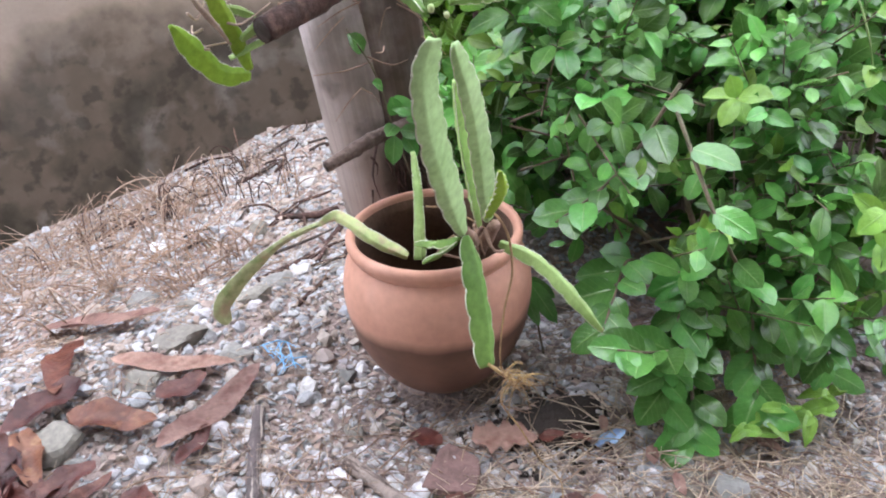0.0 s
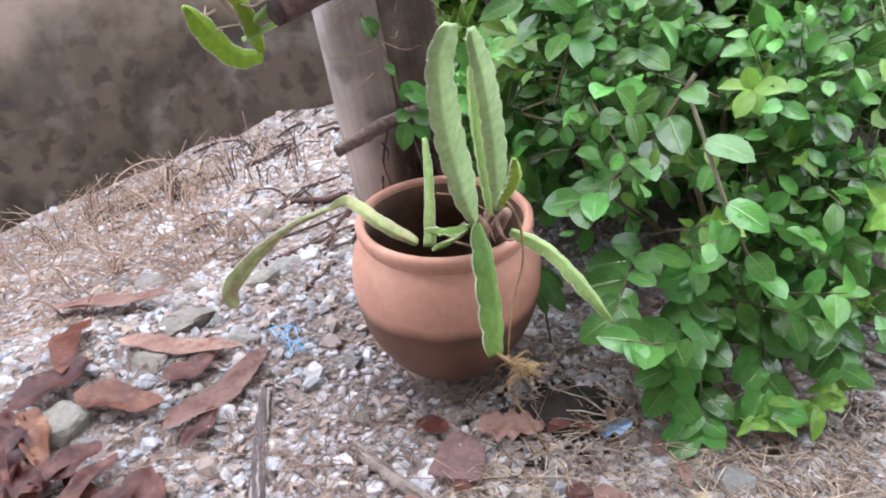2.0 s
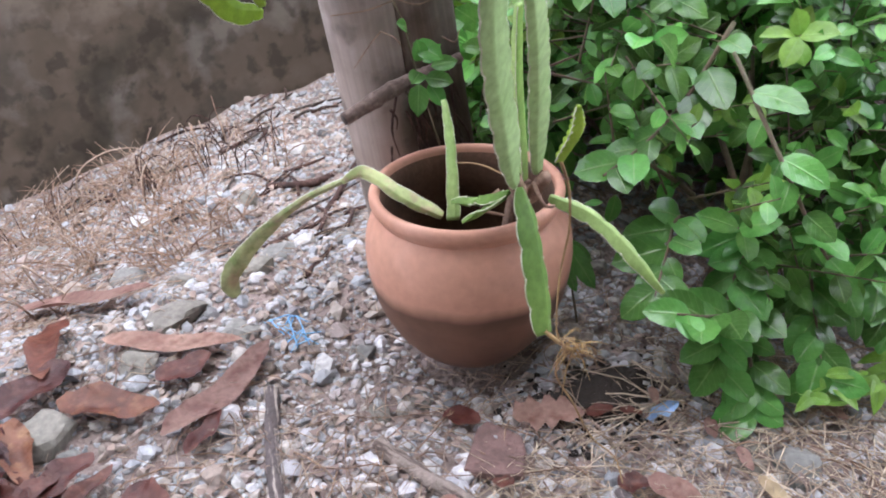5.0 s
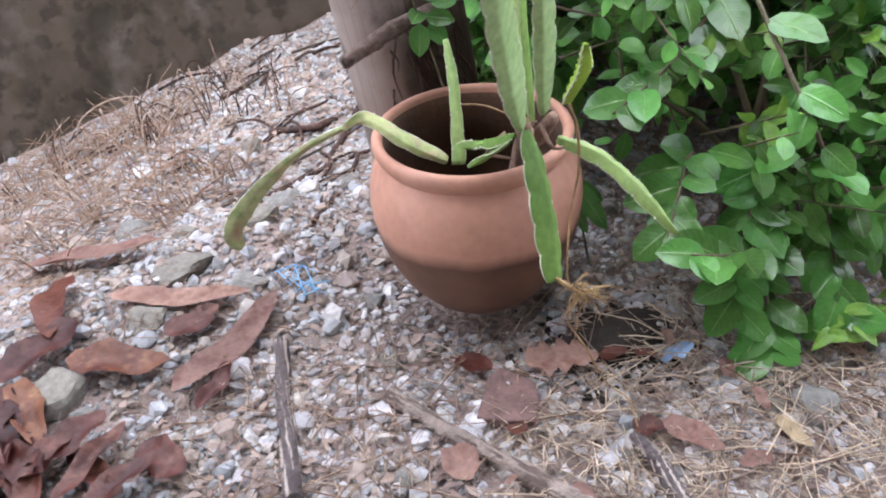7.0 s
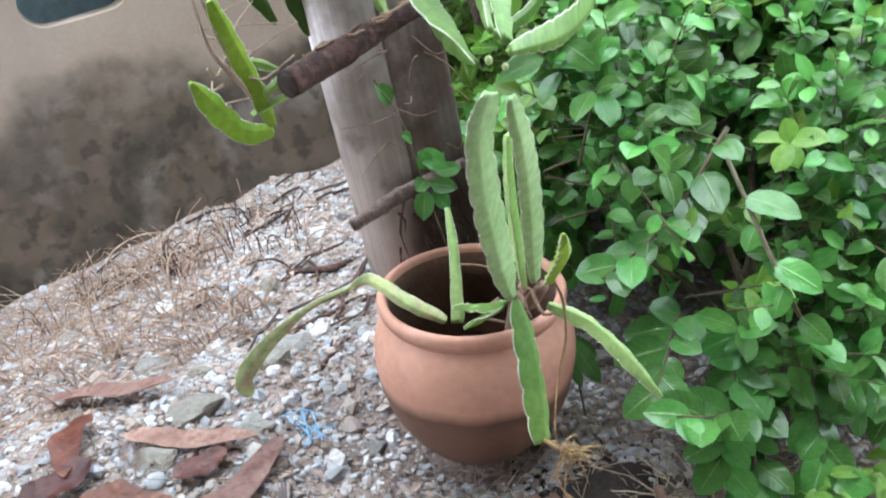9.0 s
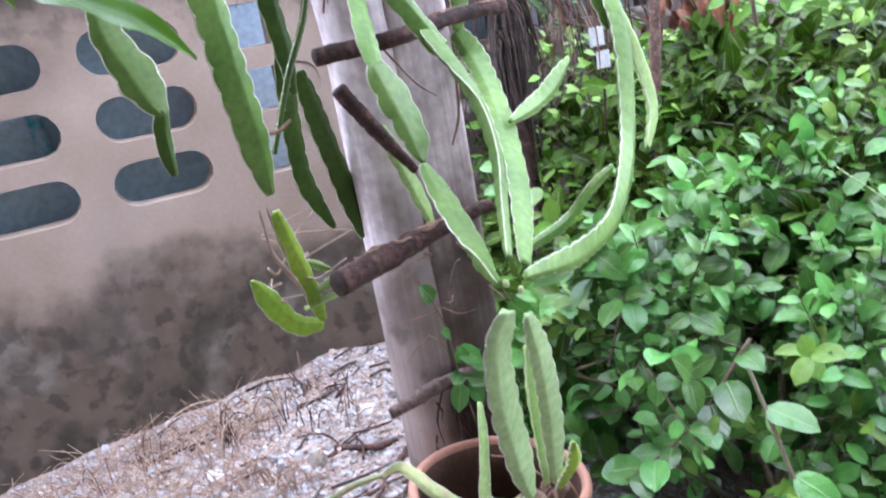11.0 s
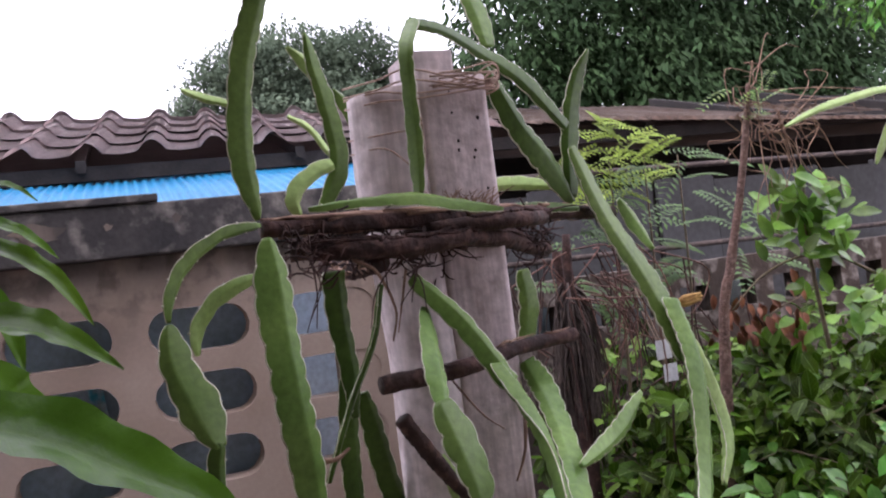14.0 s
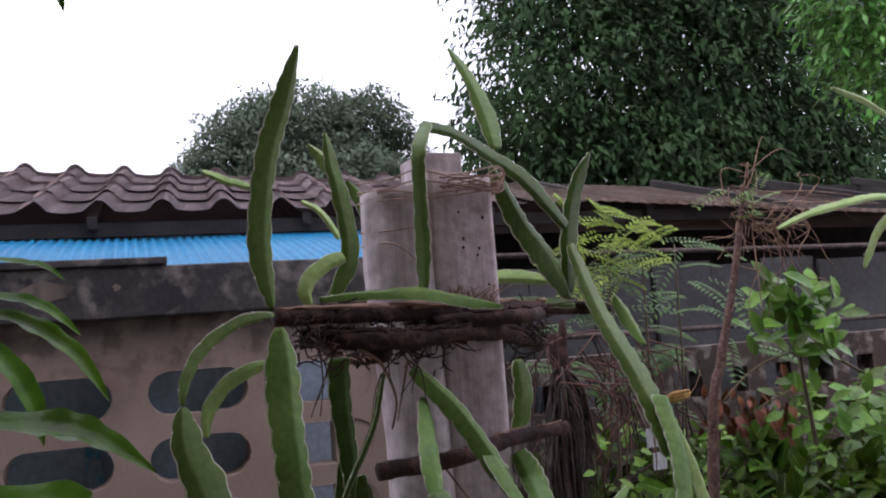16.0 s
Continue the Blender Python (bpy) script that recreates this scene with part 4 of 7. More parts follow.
stem(cactus_top, [(-0.165, -1.700, 1.572), (-0.210, -1.720, 1.565), (-0.255, -1.740, 1.536), (-0.276, -1.750, 1.502), (-0.281, -1.750, 1.473)], [0.004, 0.015, 0.021, 0.019, 0.004], turn=30)
stem(cactus_top, [(-0.281, -1.750, 1.471), (-0.276, -1.760, 1.426), (-0.259, -1.770, 1.380), (-0.244, -1.780, 1.336)], [0.007, 0.037, 0.049, 0.013])
stem(cactus_top, [(-0.245, -1.780, 1.342), (-0.251, -1.780, 1.312), (-0.250, -1.780, 1.269)], [0.008, 0.019, 0.018, 0.006], stem_d)
stem(cactus_top, [(-0.175, -1.680, 1.512), (-0.221, -1.700, 1.494), (-0.249, -1.710, 1.462), (-0.253, -1.710, 1.431)], [0.010, 0.024, 0.025, 0.007], stem_y, turn=30)
stem(cactus_top, [(-0.162, -1.720, 1.555), (-0.162, -1.730, 1.469), (-0.158, -1.740, 1.390), (-0.150, -1.735, 1.310), (-0.139, -1.710, 1.208)], [0.010, 0.048, 0.045, 0.045, 0.043, 0.012])
stem(cactus_top, [(-0.137, -1.700, 1.183), (-0.122, -1.680, 1.117), (-0.106, -1.660, 1.054), (-0.097, -1.650, 1.006)], [0.012, 0.026, 0.025, 0.010], stem_v)
stem(cactus_top, [(-0.099, -1.650, 0.999), (-0.137, -1.660, 1.014), (-0.166, -1.680, 1.060), (-0.186, -1.700, 1.103)], [0.011, 0.028, 0.032, 0.004], stem_v)
stem(cactus_top, [(-0.064, -1.600, 1.509), (-0.064, -1.600, 1.446), (-0.058, -1.600, 1.383), (-0.057, -1.600, 1.313)], [0.034, 0.036, 0.030, 0.011], stem_d)
stem(cactus_top, [(-0.058, -1.580, 1.371), (-0.063, -1.570, 1.270), (-0.060, -1.560, 1.185), (-0.030, -1.550, 1.104)], [0.016, 0.034, 0.032, 0.007], stem_d)
stem(cactus_top, [(-0.034, -1.560, 1.339), (-0.020, -1.550, 1.263), (0.001, -1.540, 1.163), (0.018, -1.530, 1.071)], [0.015, 0.037, 0.038, 0.011], stem_d)
stem(cactus_top, [(-0.011, -1.640, 1.484), (-0.029, -1.640, 1.414), (-0.068, -1.640, 1.339), (-0.109, -1.640, 1.245)], [0.012, 0.015, 0.014, 0.011], stem_d, turn=40)
stem(cactus_top, [(0.226, -1.450, 1.482), (0.223, -1.450, 1.427), (0.226, -1.450, 1.380)], [0.022, 0.034, 0.019], stem_d)
stem(cactus_top, [(0.299, -1.400, 1.476), (0.303, -1.400, 1.412), (0.285, -1.400, 1.341)], [0.023, 0.043, 0.024])
stem(cactus_low, [(0.003, -2.052, 1.104), (-0.010, -2.042, 1.062), (-0.004, -2.022, 0.994), (0.016, -1.989, 0.907), (0.042, -1.950, 0.820)], [0.018, 0.040, 0.043, 0.040, 0.011], stem_hazed)
stem(cactus_low, [(0.031, -2.037, 1.087), (0.055, -2.006, 1.014), (0.078, -1.961, 0.918), (0.097, -1.911, 0.801)], [0.010, 0.031, 0.033, 0.014], stem_hazed, turn=-8)
stem(cactus_low, [(0.048, -1.989, 1.031), (0.067, -1.943, 0.937), (0.084, -1.908, 0.842), (0.093, -1.888, 0.784)], [0.008, 0.022, 0.023, 0.010], stem_y, turn=20)
stem(cactus_low, [(0.037, -1.965, 0.827), (0.027, -1.990, 0.780), (0.017, -2.010, 0.728), (0.006, -2.030, 0.678)], [0.009, 0.037, 0.041, 0.025])
stem(cactus_low, [(0.008, -1.820, 0.740), (-0.030, -1.800, 0.776), (-0.058, -1.760, 0.805), (-0.085, -1.745, 0.797)], [0.009, 0.019, 0.016, 0.006], pale_stem)
stem(cactus_low, [(0.100, -1.925, 0.770), (0.132, -1.960, 0.744), (0.152, -1.995, 0.707), (0.178, -2.030, 0.648)], [0.008, 0.020, 0.022, 0.005], stem_y, turn=5)
stem(cactus_low, [(0.032, -1.800, 0.713), (0.060, -1.770, 0.797), (0.077, -1.740, 0.849)], [0.017, 0.012, 0.005], stem_y, turn=40)
stem(cactus_low, [(0.022, -2.070, 0.905), (0.033, -2.085, 0.935), (0.034, -2.090, 0.963)], [0.012, 0.022, 0.003], stem_v, waves=2.0, pitch=0.008)
stem(cactus_low, [(0.040, -1.935, 0.806), (0.035, -1.880, 0.775), (0.015, -1.840, 0.766)], [0.008, 0.018, 0.004])
stem(cactus_low, [(0.038, -1.930, 0.800), (0.030, -1.890, 0.768), (0.010, -1.870, 0.752)], [0.008, 0.013, 0.004])
# withered end of the arching stem, bent to the gravel
stem(cactus_low, [(-0.078, -1.742, 0.797), (-0.130, -1.690, 0.763), (-0.185, -1.650, 0.716), (-0.226, -1.640, 0.683), (-0.241, -1.640, 0.663), (-0.238, -1.640, 0.638)], [0.006, 0.011, 0.024, 0.031, 0.028, 0.012], withered_m, turn=0, label="half-withered narrow stem end", waves=0.5)
for pts, r in (([(0.024, -2.065, 0.908), (0.058, -2.02, 0.868), (0.078, -2.0, 0.821), (0.080, -1.99, 0.763), (0.056, -2.0, 0.722), (0.030, -2.02, 0.668), (0.040, -2.02, 0.632)], 0.0019),
               ([(0.095, -1.70, 0.735), (0.12, -1.74, 0.735), (0.145, -1.82, 0.72)], 0.0016), ([(0.040, -2.02, 0.632), (0.022, -2.02, 0.605), (0.045, -2.015, 0.54), (0.07, -2.01, 0.462), (0.075, -2.05, 0.455), (0.055, -2.09, 0.457)], 0.0015)):
    bm = bmesh.new()
    tube(bm, pts, [r, r * 0.8, r * 0.6], 26, 6, 0.3, 4)
    part("aerial_root", bm, gold_root, cactus_low, "brown wiry aerial root")
bm = bmesh.new()
for k in range(46):
    a, s = rng.uniform(0, 6.28), rng.uniform(0.008, 0.034)
    o = Vector((0.022, -2.03, 0.662)).lerp(Vector((0.052, -2.025, 0.622)), rng.random()) + Vector((rng.gauss(0, 0.003), rng.gauss(0, 0.003), rng.gauss(0, 0.003)))
    e = o + Vector((math.cos(a) * s + 0.006, math.sin(a) * s, -rng.uniform(0.004, 0.034)))
    tube(bm, [o, (o + e) / 2 + Vector((rng.gauss(0, 0.005), rng.gauss(0, 0.005), 0.006)), e], [0.0008, 0.0006, 0.0003], 6, 4)
for e in ((0.094, -2.03, 0.615), (0.088, -2.02, 0.600), (0.020, -2.03, 0.575), (0.002, -2.035, 0.622)):
    o = Vector((0.046, -2.026, 0.632))
    tube(bm, [o, (o + Vector(e)) / 2 + Vector((0, 0, 0.008)), e], [0.0012, 0.0010, 0.0005], 8, 5)
tube(bm, [(0.008, -2.03, 0.682), (0.026, -2.03, 0.655), (0.048, -2.026, 0.628)], [0.0026, 0.0024, 0.0018], 8, 6)
part("root_tuft", bm, gold_root, cactus_low, "tuft of golden-brown rootlets hanging from the stem tip")
bm = bmesh.new()
for k in range(5):
    o = Vector((0.07 + rng.gauss(0, 0.016), -1.90 + rng.gauss(0, 0.01), 0.79))
    tube(bm, [o, o + Vector((rng.gauss(0, 0.008), rng.gauss(0, 0.008), -0.02)), o + Vector((rng.gauss(0, 0.012), rng.gauss(0, 0.012), -0.035))], [0.003, 0.0025, 0.0015], 6, 6, 0.3, k)
tube(bm, [(0.044, -1.950, 0.822), (0.066, -1.915, 0.785), (0.095, -1.85, 0.725), (0.09, -1.80, 0.60)], [0.008, 0.011, 0.012], 10, 8, 0.3, 2)
tube(bm, [(0.098, -1.925, 0.800), (0.10, -1.89, 0.762), (0.11, -1.83, 0.70), (0.10, -1.80, 0.60)], [0.008, 0.009, 0.010], 10, 8, 0.3, 5)
part("woody_base", bm, root_m, cactus_low, "woody brown stem base")
for c, r in (((0.004, -2.058, 1.135), 0.0035), ((0.018, -2.06, 1.125), 0.003)):
    bm = bmesh.new()
    bmesh.ops.create_icosphere(bm, subdivisions=2, radius=r, matrix=Matrix.Translation(c) @ Matrix.Diagonal((1, 1, 1.3, 1)))
    part("node", bm, withered_m, cactus_low, "pale corky joint")
bm = bmesh.new()
for pts in ([(-0.155, -1.70, 1.19), (-0.15, -1.69, 1.13), (-0.125, -1.675, 1.075), (-0.115, -1.665, 1.05)], [(-0.145, -1.70, 1.19), (-0.135, -1.685, 1.13), (-0.12, -1.67, 1.08)]):
    bm = bmesh.new()
    tube(bm, pts, [0.0012, 0.004, 0.0015], 14, 7, 0.5, 3)
    part("withered_stem", bm, dry_m, cactus_top, "withered grey-white dead stem")
for k in range(8):
    bm = bmesh.new()
    o = Vector((-0.13 + rng.gauss(0, 0.02), -1.675, 1.09 + rng.gauss(0, 0.03)))
    tube(bm, [o, o + Vector((rng.uniform(-0.03, 0.06), 0.01, rng.uniform(-0.02, 0.02))), o + Vector((rng.uniform(-0.02, 0.1), 0.02, rng.uniform(-0.01, 0.04)))], [0.002, 0.0015, 0.001], 6, 5)
    part("withered_twig", bm, dry_m, cactus_top, "withered grey-white dead twig")
for pts, w in (([(-0.10, -1.66, 1.05), (-0.07, -1.66, 1.062), (-0.045, -1.66, 1.06)], [0.006, 0.014, 0.004]), ([(-0.115, -1.65, 1.098), (-0.09, -1.65, 1.085), (-0.07, -1.65, 1.072)], [0.003, 0.012, 0.003]), ([(-0.12, -1.655, 1.03), (-0.06, -1.66, 1.045), (-0.02, -1.665, 1.075)], [0.005, 0.008, 0.006])):
    stem(cactus_top, pts, w, stem_y)
# matted roots on the crosspieces
bm = bmesh.new()
for k in range(420):
    f = rng.random() ** 0.9
    o = Vector((-0.15 + 0.46 * f, -1.698 + 0.19 * f + rng.gauss(0, 0.006), 1.545 - 0.015 * f + rng.gauss(0, 0.018)))
    q = Vector((rng.gauss(0, 0.026), rng.gauss(0, 0.006), rng.gauss(-0.006, 0.009)))
    tube(bm, [o, o + q * 0.5 + Vector((0, 0, rng.gauss(0, 0.008))), o + q], [0.0016, 0.0013, 0.0007], 5, 4, 0.3, k)
for k in range(9):
    o = Vector((-0.12 + 0.2 * rng.random(), -1.665 + rng.gauss(0, 0.01), 1.53))
    q = Vector((rng.gauss(0.0, 0.03), rng.gauss(0, 0.01), -rng.uniform(0.03, 0.10)))
    tube(bm, [o, o + q * 0.5 + Vector((rng.gauss(0, 0.012), 0, 0)), o + q], [0.0016, 0.001, 0.0006], 8, 4)
part("root_mat", bm, bark_m, cactus_top, "matted brown roots clinging to the branches")["kind"] = "stuff"
bm = bmesh.new()
for k in range(110):
    o = Vector((0.13 + rng.gauss(0, 0.02), -1.606 - 0.01 * rng.random(), 1.562))
    q = Vector((rng.gauss(0, 0.016), -0.003, rng.uniform(0.0, 0.034)))
    tube(bm, [o, o + q * 0.6 + Vector((0, 0, 0.006)), o + q * 1.2], [0.001, 0.0008, 0.0005], 8, 4)
part("root_mat", bm, root_m, cactus_top, "tan root fibres against the post")["kind"] = "stuff"
for pts, r in (([(-0.05, -1.66, 1.52), (-0.02, -1.66, 1.50), (0.0, -1.655, 1.45), (-0.008, -1.655, 1.41)], 0.003), ([(0.02, -1.655, 1.50), (0.01, -1.655, 1.46), (0.0, -1.655, 1.42)], 0.002), ([(0.16, -1.66, 1.30), (0.155, -1.655, 1.24), (0.14, -1.65, 1.20)], 0.003),
               ([(0.05, -1.655, 1.37), (0.10, -1.65, 1.30), (0.135, -1.645, 1.27)], 0.0018), ([(-0.15, -1.645, 1.285), (-0.105, -1.655, 1.275), (-0.08, -1.65, 1.285)], 0.005)):
    bm = bmesh.new()
    tube(bm, pts, [r, r * 0.7, r * 0.4], 14, 6, 0.3, 4)
    part("aerial_root", bm, root_m, cactus_top)
bm = bmesh.new()
for k in range(6):
    a = k * 1.05
    tube(bm, [(0.565, -1.44, 1.385), (0.58 + 0.004 * math.cos(a), -1.445, 1.387 + 0.006 * math.sin(a)), (0.605 + 0.006 * math.cos(a), -1.45, 1.392 + 0.006 * math.sin(a))], [0.003, 0.006, 0.002], 8, 6)
part("withered_flower", bm, yellow_m, cactus_top, "small yellow withered flower")
for x, y, z, s in ((0.90, -0.86, 1.225, 0.024), (0.915, -0.856, 1.165, 0.022)):
    t_ = base("hanging_tag", (x, y, z), "small white card hanging on a thin stalk", "tag", "hanging tags")
    bm = bmesh.new()
    box(bm, x - s * 0.9, x + s * 0.9, y - 0.001, y + 0.001, z - s, z + s, 0.0006)
    part("card", bm, white_m, t_, smooth=False)
    bm = bmesh.new()
    tube(bm, [(x - 0.01, y, z + s), (x - 0.025, y, z + 0.07), (x - 0.06, y, z + 0.16)], 0.002, 8, 5)
    part("stalk", bm, dry_m, t_, "thin pale stalk")


# ---- leaves ----
def veins(m, pale, strength=0.45, count=7.0):
    """A pale midrib and slanting side veins on a blade, by its own measure along and across."""
    n, l = m.node_tree.nodes, m.node_tree.links
    b = n["Principled BSDF"]
    old = b.inputs["Base Color"].links[0].from_socket
    uv, sep = n.new("ShaderNodeUVMap"), n.new("ShaderNodeSeparateXYZ")
    uv.uv_map = "blade"
    l.new(uv.outputs[0], sep.inputs[0])

    def calc(op, a, c=0.0, d=0.0):
        k = n.new("ShaderNodeMath")
        k.operation = op
        for i, v in enumerate((a, c, d)):
            if isinstance(v, (int, float)):
                k.inputs[i].default_value = v
            else:
                l.new(v, k.inputs[i])
        return k.outputs[0]

    off = calc("ABSOLUTE", calc("SUBTRACT", sep.outputs[1], 0.5))
    rib = calc("SUBTRACT", 1.0, calc("MULTIPLY", off, 22.0))
    rib = calc("MAXIMUM", rib, 0.0)
    run = calc("FRACT", calc("SUBTRACT", calc("MULTIPLY", sep.outputs[0], count), calc("MULTIPLY", off, 4.0)))
    side = calc("MAXIMUM", calc("SUBTRACT", 1.0, calc("MULTIPLY", calc("ABSOLUTE", calc("SUBTRACT", run, 0.5)), 9.0)), 0.0)
    mask = calc("MINIMUM", calc("ADD", rib, calc("MULTIPLY", side, 0.35)), 1.0)
    mx = n.new("ShaderNodeMix")
    mx.data_type = "RGBA"
    l.new(calc("MULTIPLY", mask, strength), mx.inputs[0])
    l.new(old, mx.inputs[6])
    mx.inputs[7].default_value = (*pale, 1)
    l.new(mx.outputs[2], b.inputs["Base Color"])
    bp = n.new("ShaderNodeBump")
    bp.inputs["Strength"].default_value, bp.inputs["Distance"].default_value = strength, 0.0012
    bp.invert = True
    l.new(mask, bp.inputs["Height"])
    if b.inputs["Normal"].links:
        l.new(b.inputs["Normal"].links[0].from_socket, bp.inputs["Normal"])
    l.new(bp.outputs[0], b.inputs["Normal"])


for m_ in (leaf_m, leaf_shaded, leaf_b, leaf_y):
    veins(m_, (0.30, 0.46, 0.16))
veins(mango_m, (0.26, 0.38, 0.09), 0.09, 26.0)


def add_leaf(V, F, at, way, up, length, width, fold=0.25, droop=0.15, tip=0.5, seg=4):
    """A folded, drooping leaf blade appended to the lists, each place with its share along and across the blade; five rows of places where seg is 5 or more."""
    way = way.normalized()
    side = way.cross(up)
    if side.length < 0.05:
        side = way.cross(Vector((1, 0.2, 0.1)))
    side.normalize()
    nrm = side.cross(way)
    k0 = len(V)
    across = (1, 0.55, 0, -0.55, -1) if seg >= 5 else (1, 0, -1)
    m = len(across)
    wave, turn = 0.10 * math.sin(length * 9000), math.sin(length * 5000) * 3
    for i in range(seg + 1):
        u = i / seg
        w = width * 0.5 * (math.sin(math.pi * min(1, u ** tip)) ** 0.55 if 0 < u < 1 else 0.02)
        c = at + way * (length * u) - nrm * (droop * length * u * u)
        for q in across:
            a = abs(q)
            p = c + side * (w * q) + nrm * (w * (fold * a * (1.9 - 0.9 * a) + (wave * math.sin(7 * u + turn * q) if a == 1 else 0)))
            V.append((p.x, p.y, p.z, u, 0.5 + 0.5 * q))
    for i in range(seg):
        for k in range(m - 1):
            a = k0 + m * i + k
            F.append((a, a + 1, a + m + 1, a + m))


def leaf_mesh(name, V, F, mat):
    me = bpy.data.meshes.new(name)
    me.from_pydata([tuple(v[:3]) for v in V], [], F)
    if len(V[0]) == 5:
        uv = np.array([v[3:] for v in V], dtype=np.float32)
        idx = np.empty(len(me.loops), dtype=np.int32)
        me.loops.foreach_get("vertex_index", idx)
        me.uv_layers.new(name="blade").data.foreach_set("uv", uv[idx].ravel())
    me.materials.append(mat)
    me.shade_smooth()
    return me


def link(name, me, parent, label="", kind=""):
    ob = new(name, me)
    ob.parent = parent
    ob.matrix_basis = parent.matrix_basis.inverted() if not parent.parent else (parent.parent.matrix_basis @ parent.matrix_basis).inverted()
    return tagged(ob, label, kind=kind)


def shrub_top(x, y):
    """Height of the thicket over the plan."""
    h = lerp_table(y, ((-2.25, 0.47), (-2.05, 0.58), (-1.85, 0.82), (-1.55, 0.97), (-1.0, 1.05), (-0.3, 1.06)))
    h -= 0.38 * max(0.0, min(1.0, (1.02 - x) / 0.35)) * max(0.0, min(1.0, (y + 1.55) / 0.3))
    h += 0.10 * noise.noise(Vector((x * 4, y * 4, 7))) + 0.05 * max(0, min(1.5, x - 0.7))
    left = lerp_table(y, ((-2.2, 0.34), (-1.95, 0.28), (-1.75, 0.27), (-1.5, 0.26), (-1.1, 0.22), (-0.3, 0.5)))
    return h, left


twig_m = material("twig", (0.17, 0.12, 0.08), (0.10, 0.09, 0.05), 0.85, 40, 150, 0.4, island=0.2)
SPOTS = ((0.50, -1.86, 0.30), (0.62, -1.45, 0.38), (0.95, -1.75, 0.40), (1.05, -1.25, 0.42), (0.62, -0.95, 0.40), (1.45, -1.6, 0.45), (1.55, -1.0, 0.48), (1.05, -0.65, 0.45), (1.9, -0.6, 0.6), (2.1, -1.4, 0.6))
for sx, sy, sr in SPOTS:
    shrub = base("shrub", (sx, sy, ground_z(sx, sy)), "dense glossy green-leaved shrub, its leaves wet", "shrub", "shrubs of the thicket")
    V, F, VY, FY, tw = [], [], [], [], bmesh.new()
    twigs = int((620 if sy < -1.2 else 360) * (sr / 0.4) ** 2) if sx < 1.3 else int(200 * (sr / 0.4) ** 2)
    for k in range(twigs):
        a, r = rng.uniform(0, 6.283), sr * math.sqrt(rng.random()) * 1.15
        x, y = sx + r * math.cos(a), sy + r * math.sin(a)
        h, left = shrub_top(x, y)
        if x < left + 0.03 * rng.random() or y < -2.02 - 0.1 * rng.random() or y > -0.1:
            continue
        g0 = ground_z(x, y)
        z = g0 + (h - g0) * (1 - rng.random() ** 2.2) * (0.98 if rng.random() < 0.9 else 1.08)
        z = max(z, g0 + 0.06)
        if noise.noise(Vector((x * 4.6, y * 4.6, z * 4.6))) < -0.13 and rng.random() < 0.9:
            continue
        if x < left + 0.17 * (1 - (z - g0) / 0.26) and y < -1.55:
            continue
        # an open hollow between the stems low down beside the pot
        if z < 0.62 and math.hypot((x - 0.45) / 0.17, (y + 1.75) / 0.15) < 1 and rng.random() < 0.93:
            continue
        out = Vector((-0.45 + rng.gauss(0, 0.6), -0.6 + rng.gauss(0, 0.6), 0.45 + rng.gauss(0, 0.45))).normalized()
        ln = rng.uniform(0.07, 0.16)
        p0 = Vector((x, y, z))
        p1 = p0 + out * ln
        if p1.x < left - 0.02 or (p1.z < 0.6 and math.hypot((p1.x - 0.45) / 0.15, (p1.y + 1.75) / 0.14) < 1 and rng.random() < 0.9):
            continue
        tube(tw, [p0 - out * 0.06, p0, p1], [0.0022, 0.0016, 0.0009], 4, 4, cap=False)
        young = rng.random() < (0.07 if y < -1.35 else 0.11)
        L, FF = (VY, FY) if young else (V, F)
        n_l, big_l = rng.randint(5, 9), rng.uniform(0.62, 1.4)
        roll = rng.uniform(0, 6.28)
        for q in range(n_l):
            u = (q + 0.5) / n_l
            c = p0 + out * (ln * u)
            ang = roll + q * 2.4
            s1 = out.cross(Vector((0, 0, 1))).normalized()
            s2 = s1.cross(out)
            way = out * (0.45 + 0.5 * u) + (s1 * math.cos(ang) + s2 * math.sin(ang)) * 0.9 + Vector((0, 0, -0.1))
            size = rng.uniform(0.032, 0.052) * big_l * (0.8 if young else 1.0) * (1.0 if y < -1.5 else 1.15 if y < -1.2 else 1.4)
            up = Vector((-0.2 + rng.gauss(0, 0.45), -0.45 + rng.gauss(0, 0.45), 1.0))
            add_leaf(L, FF, c, way, up, size, size * (rng.uniform(0.50, 0.68) if y < -1.35 else rng.uniform(0.40, 0.56)), rng.uniform(0.15, 0.4), rng.uniform(0.0, 0.4), rng.uniform(0.9, 1.25), 5 if y < -1.25 else 4)
    for k in range(7):
        a = rng.uniform(0, 6.283)
        top = Vector((sx + sr * 0.6 * math.cos(a), sy + sr * 0.6 * math.sin(a), 0))
        if top.x < 0.3 or top.y < -2.0:
            top = Vector((sx + 0.1, sy + 0.1, 0))
        top.z = shrub_top(top.x, top.y)[0] - 0.12
        limb = bmesh.new()
        tube(limb, [(sx + rng.gauss(0, 0.03), sy + rng.gauss(0, 0.03), ground_z(sx, sy) - 0.01), ((sx + top.x) / 2, (sy + top.y) / 2, (top.z + 0.4) / 2 + 0.05), top], [0.007, 0.005, 0.0025], 8, 6)
        part("branch", limb, twig_m, shrub, "thin brown woody branch")
    tagged(part("twig_mass", tw, twig_m, shrub, "fine leafy twigs"), kind="stuff")
